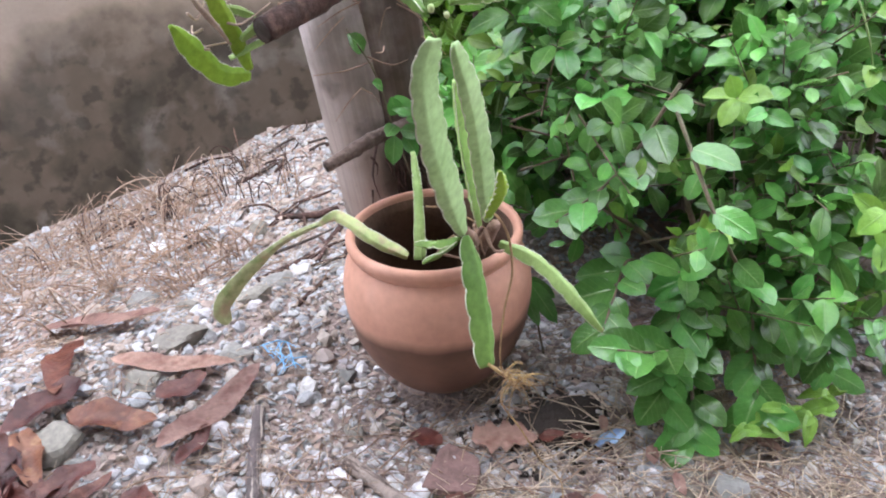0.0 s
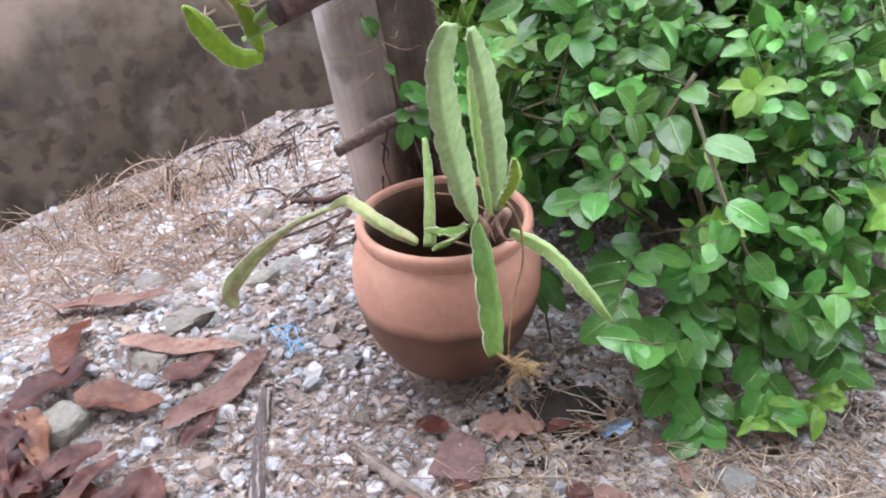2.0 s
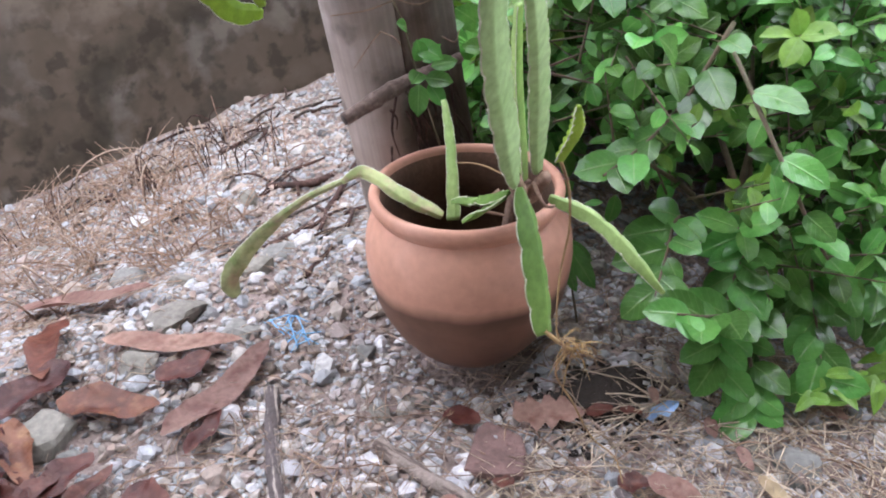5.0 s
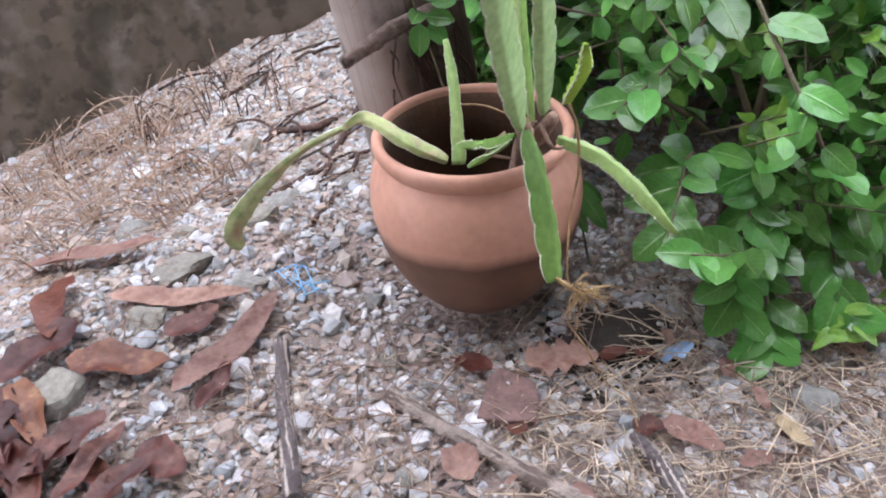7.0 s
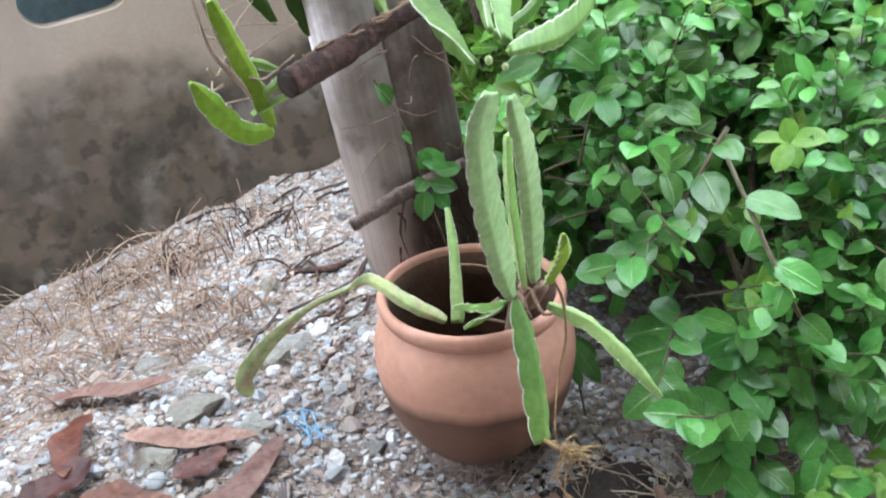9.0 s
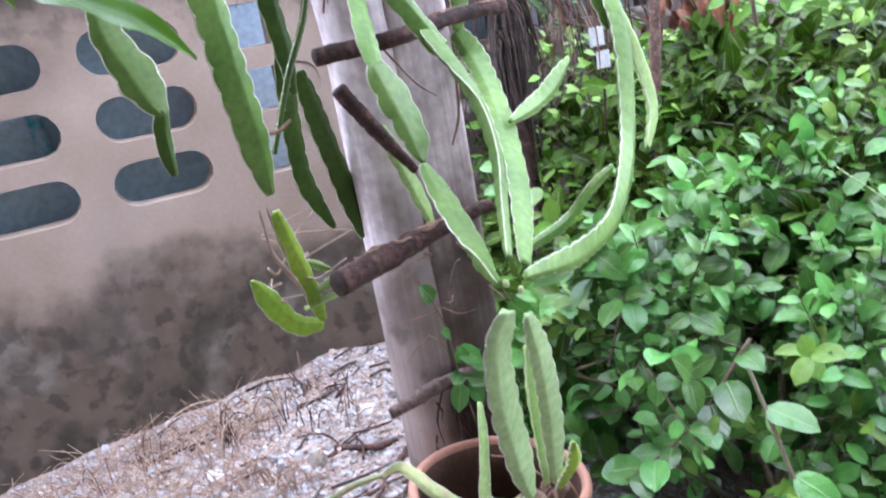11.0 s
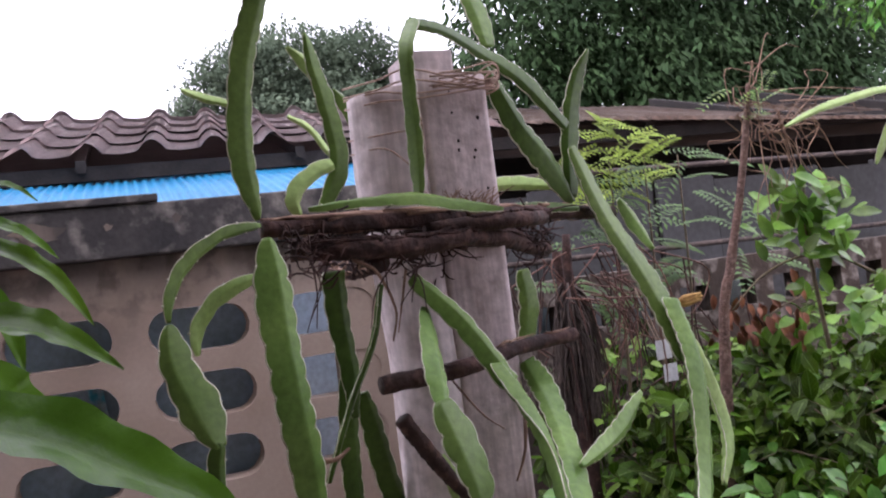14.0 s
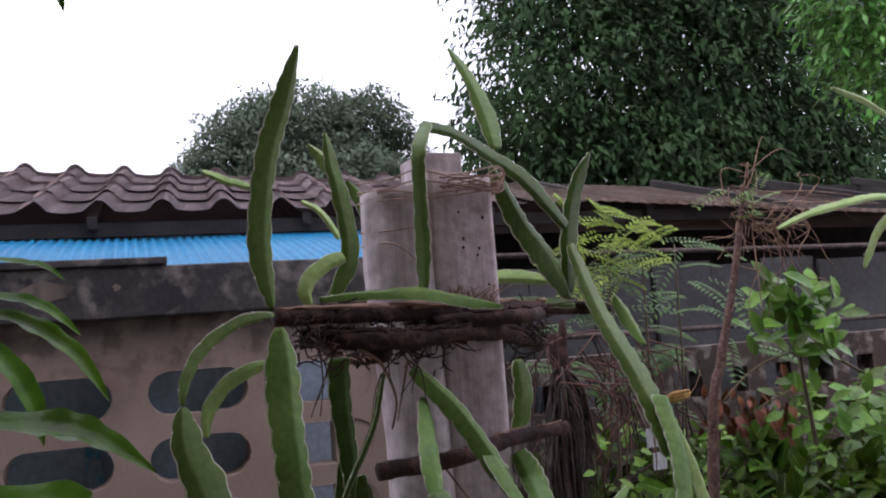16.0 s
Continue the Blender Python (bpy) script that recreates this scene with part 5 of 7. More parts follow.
    # shrubs further back take the leaf colour with shade put in
    link("foliage", leaf_mesh("foliage", V, F, leaf_shaded if sy > -1.3 or sx > 1.2 else leaf_m), shrub, "dense oval glossy leaves", "stuff")
    if VY:
        link("young_foliage", leaf_mesh("young_foliage", VY, FY, leaf_y), shrub, "pale yellow-green young leaves", "stuff")

# a low spray of large leaves in front of the thicket
spray = base("leafy_spray", (0.52, -1.95, ground_z(0.52, -1.95)), "low arching branch with large wet rounded leaves over the gravel", "shrub")
big = []
for k, (ln, wd) in enumerate(((0.062, 0.043), (0.07, 0.047), (0.055, 0.041), (0.048, 0.034))):
    V, F = [], []
    add_leaf(V, F, Vector((0, 0, 0)), Vector((1, 0, 0)), Vector((0, 0, 1)), ln, wd, 0.2 - 0.08 * k, 0.1 + 0.08 * k, 0.85, 7)
    big.append(leaf_mesh("leaf", V, F, leaf_b))
lines = ([(0.56, -1.90, 0.45), (0.50, -1.97, 0.555), (0.44, -2.03, 0.535), (0.40, -2.08, 0.485), (0.37, -2.12, 0.445)], [(0.56, -1.90, 0.47), (0.54, -2.0, 0.545), (0.53, -2.07, 0.51), (0.50, -2.13, 0.455)],
         [(0.50, -1.90, 0.45), (0.38, -1.97, 0.58), (0.31, -2.0, 0.535), (0.26, -2.04, 0.475)], [(0.46, -1.85, 0.45), (0.33, -1.90, 0.63), (0.265, -1.94, 0.62), (0.215, -1.97, 0.585)], [(0.36, -1.98, 0.52), (0.30, -2.06, 0.47), (0.27, -2.09, 0.43)],
         [(0.42, -1.90, 0.84), (0.367, -2.045, 0.73), (0.405, -2.055, 0.64), (0.455, -2.065, 0.545), (0.48, -2.09, 0.45)], [(0.46, -1.86, 0.86), (0.37, -1.87, 0.79), (0.30, -1.875, 0.755), (0.215, -1.88, 0.735)],
         [(0.44, -1.93, 0.50), (0.33, -2.01, 0.535), (0.26, -2.03, 0.57), (0.20, -2.03, 0.605)])
for j, pts in enumerate(lines):
    bm = bmesh.new()
    tube(bm, pts, [0.0035, 0.0025, 0.0014], 16, 6)
    sprig_twig = part("twig", bm, twig_m, spray)
    path = smooth_path(pts, 40)
    n_l = 17 if j < 3 else 10 if j < 5 else 15
    for q in range(n_l):
        u = int(10 + 29 * (q + 0.5) / n_l) if j < 5 else int(2 + 37 * (q + 0.5) / n_l)
        c, d = path[u], (path[u + 1] - path[u - 1]).normalized()
        sgn = 1 if q % 2 else -1
        s1 = d.cross(Vector((0, 0, 1))).normalized() * sgn
        way = (d * rng.uniform(0.2, 0.9) + s1 * rng.uniform(0.5, 1.0) + Vector((-0.1, -0.25, rng.uniform(-0.15, 0.3)))).normalized()
        up = Vector((-0.3 + rng.gauss(0, 0.2), -0.55 + rng.gauss(0, 0.2), 1)).normalized()
        y_ax = up.cross(way).normalized()
        z_ax = way.cross(y_ax)
        ob = new("leaf", big[rng.randrange(4)])
        ob.parent = sprig_twig
        ob.matrix_basis = Matrix.Translation(c) @ Matrix((way, y_ax, z_ax)).transposed().to_4x4() @ Matrix.Scale(rng.uniform(0.75, 1.1), 4)
for c in ((0.36, -2.125, 0.452), (0.42, -2.14, 0.44), (0.47, -2.15, 0.445), (0.385, -2.13, 0.43)):
    for k in range(6):
        a = rng.uniform(0, 6.28)
        V, F = [], []
        add_leaf(V, F, Vector(c) + Vector((rng.gauss(0, 0.012), rng.gauss(0, 0.008), rng.gauss(0, 0.008))), Vector((math.cos(a), math.sin(a) - 0.3, rng.uniform(-0.2, 0.6))), Vector((0, -0.5, 1)), rng.uniform(0.024, 0.04), rng.uniform(0.017, 0.026), 0.5, rng.uniform(0.3, 1.2), 0.95, 6)
        link("young_leaf", leaf_mesh("young_leaf", V, F, leaf_y), spray, "curled pale green young leaf")

# ragged fibres hanging below the low rung
fibre = base("root_tuft", (0.07, -1.61, 0.83), "ragged dark brown fibres hanging on the post", "roots")
for k in range(26):
    bm = bmesh.new()
    o = Vector((rng.uniform(0.03, 0.17), -1.602 - 0.01 * rng.random(), rng.uniform(0.70, 0.84)))
    q = Vector((rng.gauss(0, 0.014), -0.004, -rng.uniform(0.03, 0.09)))
    tube(bm, [o, o + q * 0.5 + Vector((rng.gauss(0, 0.006), -0.003, 0)), o + q], [0.002, 0.0017, 0.0007], 6, 5, 0.3, k)
    part("fibre", bm, bark_m, fibre)
for k in range(14):
    bm = bmesh.new()
    o = Vector((rng.uniform(0.06, 0.19), -1.606, rng.uniform(0.80, 1.05)))
    q = Vector((rng.uniform(-0.10, 0.08), -0.03 * rng.random() - 0.01, rng.gauss(0.0, 0.03)))
    tube(bm, [o, o + q * 0.5 + Vector((0, -0.01, rng.gauss(0.006, 0.008))), o + q], [0.0012, 0.001, 0.0005], 8, 4)
    part("rootlet", bm, root_m, fibre, "thin pale rootlet")
# a sprig by the foot of the post
sprig = base("weed_sprig", (0.12, -1.6, 0.47), "small green seedling climbing beside the post", "weed")
bm = bmesh.new()
tube(bm, [(0.12, -1.62, 0.47), (0.11, -1.64, 0.7), (0.085, -1.655, 0.86), (0.075, -1.655, 0.95), (0.05, -1.65, 1.02)], [0.002, 0.0015, 0.001], 14, 5)
part("twig", bm, twig_m, sprig)
def leaf_part(parent, mat, *args):
    V, F = [], []
    add_leaf(V, F, *args)
    link("leaf", leaf_mesh("leaf", V, F, mat), parent)


for c, w, s in (((0.085, -1.655, 0.845), (-0.4, -0.5, -0.6), 0.036), ((0.095, -1.655, 0.85), (0.5, -0.5, -0.1), 0.032), ((0.09, -1.655, 0.86), (-0.5, -0.6, 0.1), 0.030), ((0.10, -1.65, 0.87), (0.4, -0.5, 0.6), 0.028), ((0.11, -1.65, 0.86), (0.8, -0.4, 0.1), 0.030),
                ((0.095, -1.655, 0.875), (-0.2, -0.5, 0.8), 0.030), ((0.10, -1.655, 0.84), (0.1, -0.7, -0.6), 0.030), ((0.09, -1.65, 0.90), (0.4, -0.6, -0.3), 0.036), ((0.085, -1.65, 0.92), (-0.4, -0.5, 0.5), 0.026), ((0.07, -1.645, 0.98), (-0.4, -0.4, 0.7), 0.034)):
    leaf_part(sprig, leaf_b, Vector(c), Vector(w), Vector((-0.2, -0.7, 0.6)), s * 1.25, s * 0.8, 0.25, 0.2, 0.95, 5)
for k in range(34):
    x, y = 0.13 + rng.random() * 0.16, -1.5 + rng.random() * 0.25
    c = Vector((x, y, rng.uniform(0.55, 1.15)))
    w = Vector((rng.gauss(-0.2, 0.6), rng.gauss(-0.6, 0.4), rng.gauss(0, 0.5)))
    leaf_part(sprig, leaf_m, c, w, Vector((-0.2, -0.5, 0.8)), 0.05, 0.032, 0.25, 0.2, 1.0, 5)
low_weed = base("weed_sprig", (0.20, -1.80, 0.45), "narrow-leaved green weed beside the pot", "weed")
for c, w, s in (((0.20, -1.80, 0.60), (0.3, -0.4, -0.9), 0.09), ((0.20, -1.79, 0.60), (0.5, -0.2, -0.6), 0.07), ((0.19, -1.80, 0.58), (0.1, -0.4, -0.8), 0.06)):
    leaf_part(low_weed, leaf_b, Vector(c), Vector(w), Vector((-0.1, -1, 0.3)), s, s * 0.34, 0.1, 0.1, 0.8, 6)
bm = bmesh.new()
tube(bm, [(0.215, -1.79, 0.44), (0.21, -1.79, 0.53), (0.20, -1.80, 0.605)], [0.002, 0.0015], 6, 5)
part("twig", bm, twig_m, low_weed)
# climbing tendril in front of the thicket
tendril = base("tendril_vine", (0.75, -1.9, ground_z(0.75, -1.9)), "thin pale green climbing vine with curling tendrils", "vine")
tendril_m = material("tendril", (0.34, 0.45, 0.17), (0.25, 0.36, 0.12), 0.55, 30, 120, 0.1)
for pts, r in (([(0.76, -1.88, 0.50), (0.748, -1.93, 0.70), (0.744, -1.95, 0.83), (0.72, -1.9, 0.98), (0.70, -1.8, 1.05)], 0.0016), ([(0.752, -1.94, 0.70), (0.712, -1.95, 0.582), (0.638, -1.95, 0.584), (0.56, -1.95, 0.619), (0.545, -1.95, 0.60)], 0.0013),
               ([(0.712, -1.95, 0.582), (0.627, -1.95, 0.573), (0.587, -1.95, 0.558), (0.561, -1.95, 0.537)], 0.001), ([(0.687, -1.95, 0.583), (0.59, -1.95, 0.599), (0.544, -1.95, 0.592), (0.55, -1.95, 0.575)], 0.0009)):
    bm = bmesh.new()
    tube(bm, pts, [r, r, r * 0.6], 22, 6)
    part("tendril", bm, tendril_m, tendril)
for c, w, s in (((0.752, -1.945, 0.72), (-0.7, -0.4, 0.3), 0.05), ((0.745, -1.95, 0.82), (-0.6, -0.5, -0.2), 0.045), ((0.70, -1.95, 0.584), (0.4, -0.6, 0.3), 0.035), ((0.745, -1.95, 0.90), (0.5, -0.6, 0.2), 0.04)):
    leaf_part(tendril, leaf_y, Vector(c), Vector(w), Vector((-0.2, -0.7, 0.7)), s, s * 0.7, 0.2, 0.2, 0.8)

# ---- foreground mango branch ----
mango = base("mango_branch", (-0.62, -2.05, 1.45), "drooping mango branch with long wet green leaves", "branch")
bm = bmesh.new()
tube(bm, [(-0.95, -1.9, 1.95), (-0.75, -1.98, 1.75), (-0.62, -2.05, 1.58), (-0.50, -2.09, 1.52), (-0.44, -2.1, 1.46)], [0.012, 0.009, 0.005], 16, 8, 0.2, 3)
part("limb", bm, twig_m, mango, "thin brown limb")


def long_leaf(parent, pts, width, up=Vector((-0.1, -0.55, 1.0)), mat=None):
    """A lance-shaped leaf along a curve, channelled at the midrib, wavy at the rim."""
    n = 22
    path = smooth_path(pts, n)
    b = bmesh.new()
    rows = []
    for i, p in enumerate(path):
        d = (path[min(i + 1, n)] - path[max(i - 1, 0)]).normalized()
        s = d.cross(up).normalized()
        nn = s.cross(d)
        u = i / n
        w = width * 0.5 * (math.sin(math.pi * u ** 0.75) ** 0.75 if 0 < i < n else 0.02)
        wob = 0.10 * w * math.sin(i * 1.3 + pts[0][2] * 40)
        rows.append([b.verts.new(p + s * (w * q) + nn * (abs(q) * w * 0.30 + (wob if abs(q) == 1 else 0) - (0.0012 if q == 0 else 0))) for q in (-1, -0.5, 0, 0.5, 1)])
    lay, share = b.loops.layers.uv.new("blade"), {}
    for i, row in enumerate(rows):
        for k, v in enumerate(row):
            share[v] = (i / n, k / 4)
    for a, c in zip(rows, rows[1:]):
        for k in range(4):
            for lp in b.faces.new((a[k], a[k + 1], c[k + 1], c[k])).loops:
                lp[lay].uv = share[lp.vert]
    return part("leaf", b, mat or mango_m, parent)


for pts, w in (([(-0.44, -2.22, 1.505), (-0.39, -2.2, 1.498), (-0.366, -2.2, 1.493), (-0.346, -2.2, 1.483), (-0.318, -2.2, 1.462)], 0.030), ([(-0.43, -2.40, 1.468), (-0.365, -2.4, 1.464), (-0.338, -2.4, 1.455), (-0.316, -2.4, 1.441), (-0.293, -2.4, 1.427), (-0.273, -2.4, 1.409)], 0.033),
               ([(-0.54, -1.62, 1.60), (-0.47, -1.6, 1.588), (-0.426, -1.6, 1.563), (-0.392, -1.6, 1.53), (-0.361, -1.6, 1.477)], 0.036), ([(-0.54, -1.62, 1.62), (-0.47, -1.6, 1.614), (-0.428, -1.6, 1.597), (-0.392, -1.6, 1.563)], 0.026),
               ([(-0.53, -1.62, 1.67), (-0.464, -1.6, 1.66), (-0.433, -1.6, 1.653), (-0.408, -1.6, 1.634)], 0.016), ([(-0.43, -2.36, 1.478), (-0.369, -2.35, 1.474), (-0.355, -2.35, 1.467), (-0.342, -2.35, 1.456)], 0.024),
               ([(-0.52, -1.7, 1.58), (-0.47, -1.7, 1.54), (-0.44, -1.7, 1.49), (-0.43, -1.7, 1.44)], 0.03)):
    long_leaf(mango, pts, w)
for pts in ([(-0.62, -2.05, 1.58), (-0.55, -2.25, 1.53), (-0.48, -2.36, 1.49), (-0.43, -2.40, 1.468)], [(-0.55, -2.25, 1.53), (-0.48, -2.25, 1.51), (-0.44, -2.22, 1.505)], [(-0.75, -1.98, 1.75), (-0.66, -1.8, 1.68), (-0.54, -1.62, 1.62)], [(-0.60, -1.71, 1.65), (-0.56, -1.7, 1.61), (-0.52, -1.7, 1.58)]):
    bm = bmesh.new()
    tube(bm, pts, [0.004, 0.003, 0.0018], 12, 6)
    part("twig", bm, twig_m, mango)
for pts, w in (([(-0.42, -2.1, 1.93), (-0.385, -2.1, 1.848), (-0.376, -2.1, 1.823), (-0.370, -2.1, 1.800)], 0.014), ([(-0.54, -2.1, 1.755), (-0.46, -2.1, 1.732), (-0.435, -2.1, 1.712), (-0.425, -2.1, 1.70)], 0.024)):
    long_leaf(mango, pts, w)
bm = bmesh.new()
tube(bm, [(-0.62, -2.05, 1.58), (-0.55, -2.1, 1.8), (-0.46, -2.1, 1.96), (-0.42, -2.1, 1.93)], [0.004, 0.002], 10, 5)
tube(bm, [(-0.58, -2.08, 1.7), (-0.56, -2.1, 1.75), (-0.54, -2.1, 1.755)], [0.003, 0.002], 6, 5)
part("twig", bm, twig_m, mango)
# cactus stems of a second plant reaching in
side_cactus = base("dragon_fruit_cactus", (1.9, -1.1, 0.5), "long pale-green cactus stems arching from beside the thicket", "cactus")
stem(side_cactus, [(1.06, -1.2, 1.71), (1.13, -1.2, 1.735), (1.21, -1.2, 1.755), (1.37, -1.2, 1.78), (1.5, -1.2, 1.76)], [0.004, 0.014, 0.022, 0.02, 0.02], stem_y, turn=30)
stem(side_cactus, [(1.30, -1.2, 1.61), (1.325, -1.2, 1.65), (1.37, -1.2, 1.71), (1.47, -1.2, 1.76)], [0.006, 0.024, 0.024, 0.02], stem_y)
stem(side_cactus, [(1.262, -1.2, 2.045), (1.31, -1.2, 2.03), (1.37, -1.2, 2.01), (1.46, -1.2, 1.96)], [0.005, 0.018, 0.02, 0.015], stem_y)
bm = bmesh.new()
tube(bm, [(1.9, -1.1, 0.42), (1.75, -1.15, 1.1), (1.55, -1.2, 1.55), (1.45, -1.2, 1.76)], [0.012, 0.01, 0.008], 14, 7, 0.2, 4)
part("woody_base", bm, root_m, side_cactus)

# ---- young trees by the boundary ----
sap = base("sapling", (0.90, -1.05, 0.40), "bare reddish-brown sapling with feathery leaves at the top", "tree")
bm = bmesh.new()
tube(bm, [(0.90, -1.05, 0.38), (0.915, -1.05, 0.9), (0.946, -1.05, 1.285), (0.983, -1.05, 1.413), (1.033, -1.05, 1.569), (1.086, -1.05, 1.767), (1.10, -1.05, 1.84)], [0.015, 0.013, 0.011, 0.008, 0.005], 34, 9, 0.3, 2)
part("trunk", bm, material("sapling_bark", (0.17, 0.098, 0.075), (0.09, 0.052, 0.042), 0.9, 40, 160, 0.8, third=(0.24, 0.16, 0.13), bump_dist=0.006), sap, "thin reddish-brown trunk")
fern = base("sapling", (1.0, -0.5, 0.35), "slender sapling with feathery yellow-green leaves", "tree")
bm = bmesh.new()
for x in (0.98, 1.1, 1.22):
    tube(bm, [(x - 0.02, -0.5, 0.32), (x + 0.03, -0.5, 1.2), (x + 0.06, -0.48, 1.75)], [0.006, 0.005, 0.002], 10, 6)
part("trunk", bm, twig_m, fern)


def feather(V, F, at, way, length, n, size):
    """A feather leaf: paired leaflets along a stalk."""
    way = way.normalized()
    side = way.cross(Vector((0.1, -0.6, 1))).normalized()
    for i in range(n):
        u = (i + 0.6) / n
        c = at + way * (length * u) + Vector((0, 0, -0.25 * length * u * u))
        for s in (-1, 1):
            add_leaf(V, F, c, side * s + way * 0.45, Vector((-0.1, -0.6, 1)), size * (1 - 0.5 * abs(u - 0.5)), size * 0.34, 0.1, 0.2, 0.8, 2)


fern_m = material("fern_leaf", (0.24, 0.33, 0.05), (0.16, 0.24, 0.035), 0.6, 14, 90, 0.1, island=0.35, trans=0.25, spec=0.15)
Vy, Fy, Vg, Fg = [], [], [], []
for k in range(46):
    c = Vector((rng.uniform(0.90, 1.17), -0.5 + rng.gauss(0, 0.06), rng.uniform(1.64, 1.86)))
    w = Vector((rng.gauss(0.15, 0.8), -0.4 + rng.gauss(0, 0.4), rng.gauss(0.1, 0.4)))
    feather(Vy, Fy, c, w, rng.uniform(0.08, 0.15), 10, rng.uniform(0.022, 0.036))
for k in range(52):
    c = Vector((rng.uniform(0.88, 1.5), -0.42 + rng.gauss(0, 0.1), rng.uniform(1.28, 1.80)))
    w = Vector((rng.gauss(0.3, 0.9), -0.3 + rng.gauss(0, 0.3), rng.gauss(0.0, 0.3)))
    feather(Vg, Fg, c, w, rng.uniform(0.10, 0.20), 10, rng.uniform(0.028, 0.048))
link("young_foliage", leaf_mesh("young_foliage", Vy, Fy, fern_m), fern, "yellow-green feathery leaflets", "stuff")
link("foliage", leaf_mesh("foliage", Vg, Fg, material("dull_leaflet", (0.07, 0.135, 0.032), (0.045, 0.092, 0.024), 0.55, 14, 90, 0.1, island=0.35, trans=0.2, spec=0.3)), fern, "feathery green leaflets", "stuff")
V, F = [], []
for k in range(6):
    feather(V, F, Vector((1.09 + rng.gauss(0, 0.025), -1.05, 1.80 + rng.gauss(0, 0.035))), Vector((rng.gauss(0, 1), -0.4, rng.gauss(0.3, 0.4))), rng.uniform(0.06, 0.12), 8, 0.02)
link("foliage", leaf_mesh("foliage", V, F, leaf_y), sap, "sparse feathery leaves", "stuff")
vine = base("dry_vine", (1.15, -1.02, 1.7), "tangle of dry reddish vines hanging on the sapling", "vine")
bm = bmesh.new()
for k in range(44):
    o = Vector((1.13 + rng.gauss(0, 0.05), -1.03 + rng.gauss(0, 0.03), 1.77 + rng.gauss(0, 0.045)))
    q = Vector((rng.gauss(0.05, 0.06), rng.gauss(0, 0.02), rng.gauss(-0.03, 0.06)))
    tube(bm, [o, o + q + Vector((rng.gauss(0, 0.03), 0, rng.gauss(0.01, 0.03))), o + q * 1.6, o + q * 1.9 + Vector((rng.gauss(0, 0.03), 0, -0.02))], [0.0017, 0.0014, 0.0008], 12, 4, cap=False)
tagged(part("tendril_tangle", bm, root_m, vine), kind="stuff")
bm = bmesh.new()
for k in range(60):
    o = Vector((rng.uniform(0.62, 1.3), -0.55 + rng.gauss(0, 0.15), rng.uniform(1.1, 1.5)))
    q = Vector((rng.gauss(0.02, 0.06), rng.gauss(0, 0.03), -rng.uniform(0.1, 0.35)))
    tube(bm, [o, o + q * 0.5 + Vector((rng.gauss(0, 0.04), 0, 0)), o + q], [0.003, 0.003, 0.0015], 8, 4, cap=False)
thing("dry_vine", bm, bark_m, "dry brown stems hanging behind the post", "vine", kind="stuff")
bm = bmesh.new()
for k in range(46):
    o = Vector((rng.uniform(0.66, 0.95), -0.78 + rng.gauss(0, 0.05), rng.uniform(1.34, 1.50)))
    q = Vector((rng.gauss(0.05, 0.07), rng.gauss(0, 0.02), -rng.uniform(0.08, 0.30)))
    bow = Vector((rng.gauss(0.03, 0.05), 0, rng.uniform(-0.02, 0.05)))
    tube(bm, [o, o + q * 0.35 + bow, o + q * 0.75 + bow * 0.6, o + q], [0.0022, 0.002, 0.0014], 10, 4, cap=False)
thing("dry_vine", bm, material("red_vine", (0.17, 0.085, 0.066), (0.10, 0.052, 0.043), 0.85, 30, 120, 0.3, island=0.35), "tangle of reddish dry vine stems", "vine", kind="stuff")
V, F = [], []
for k in range(34):
    c = Vector((rng.uniform(0.72, 1.05), -0.82 + rng.gauss(0, 0.06), rng.uniform(1.05, 1.30)))
    s_ = rng.uniform(0.022, 0.045)
    add_leaf(V, F, c, Vector((rng.gauss(0, 0.7), rng.gauss(-0.4, 0.4), rng.gauss(0, 0.5))), Vector((-0.2, -0.7, 0.8)), s_, s_ * 0.6, 0.2, 0.2, 0.9, 3)
tagged(new("creeper", leaf_mesh("creeper", V, F, leaf_y)), "small yellow-green creeper leaves among the vines", "creeper", kind="stuff")
for x, y in ((0.80, -0.5),):
    log("dead_stump", [(x, y, 0.3), (x + 0.01, y, 0.8), (x + 0.03, y, 1.25), (x + 0.02, y, 1.5)], [0.026, 0.023, 0.02, 0.013], bark_m, "dark dead stump standing among the vines", "stump", seed=int(x * 50), group="dead stumps")
log("pale_stick", [(1.45, -1.08, 0.72), (1.496, -1.1, 0.839), (1.551, -1.1, 0.962), (1.62, -1.1, 1.13)], [0.015, 0.014, 0.012], material("peeled_wood", (0.46, 0.36, 0.28), (0.36, 0.27, 0.2), 0.8, 20, 90, 0.3), "peeled pale stick leaning in the thicket", "stick", seed=4)
# dead shoot with a skirt of withered fibres, behind the post
shoot = base("dead_shoot", (0.73, -0.74, ground_z(0.73, -0.74)), "dead dark shoot with a skirt of drooping brown fibres", "dead plant")
bm = bmesh.new()
tube(bm, [(0.74, -0.73, 0.25), (0.725, -0.74, 0.7), (0.715, -0.75, 1.1), (0.714, -0.75, 1.36), (0.727, -0.75, 1.54)], [0.030, 0.026, 0.022, 0.014, 0.010], 22, 9, 0.35, 6)
part("stalk", bm, bark_m, shoot)
bm = bmesh.new()
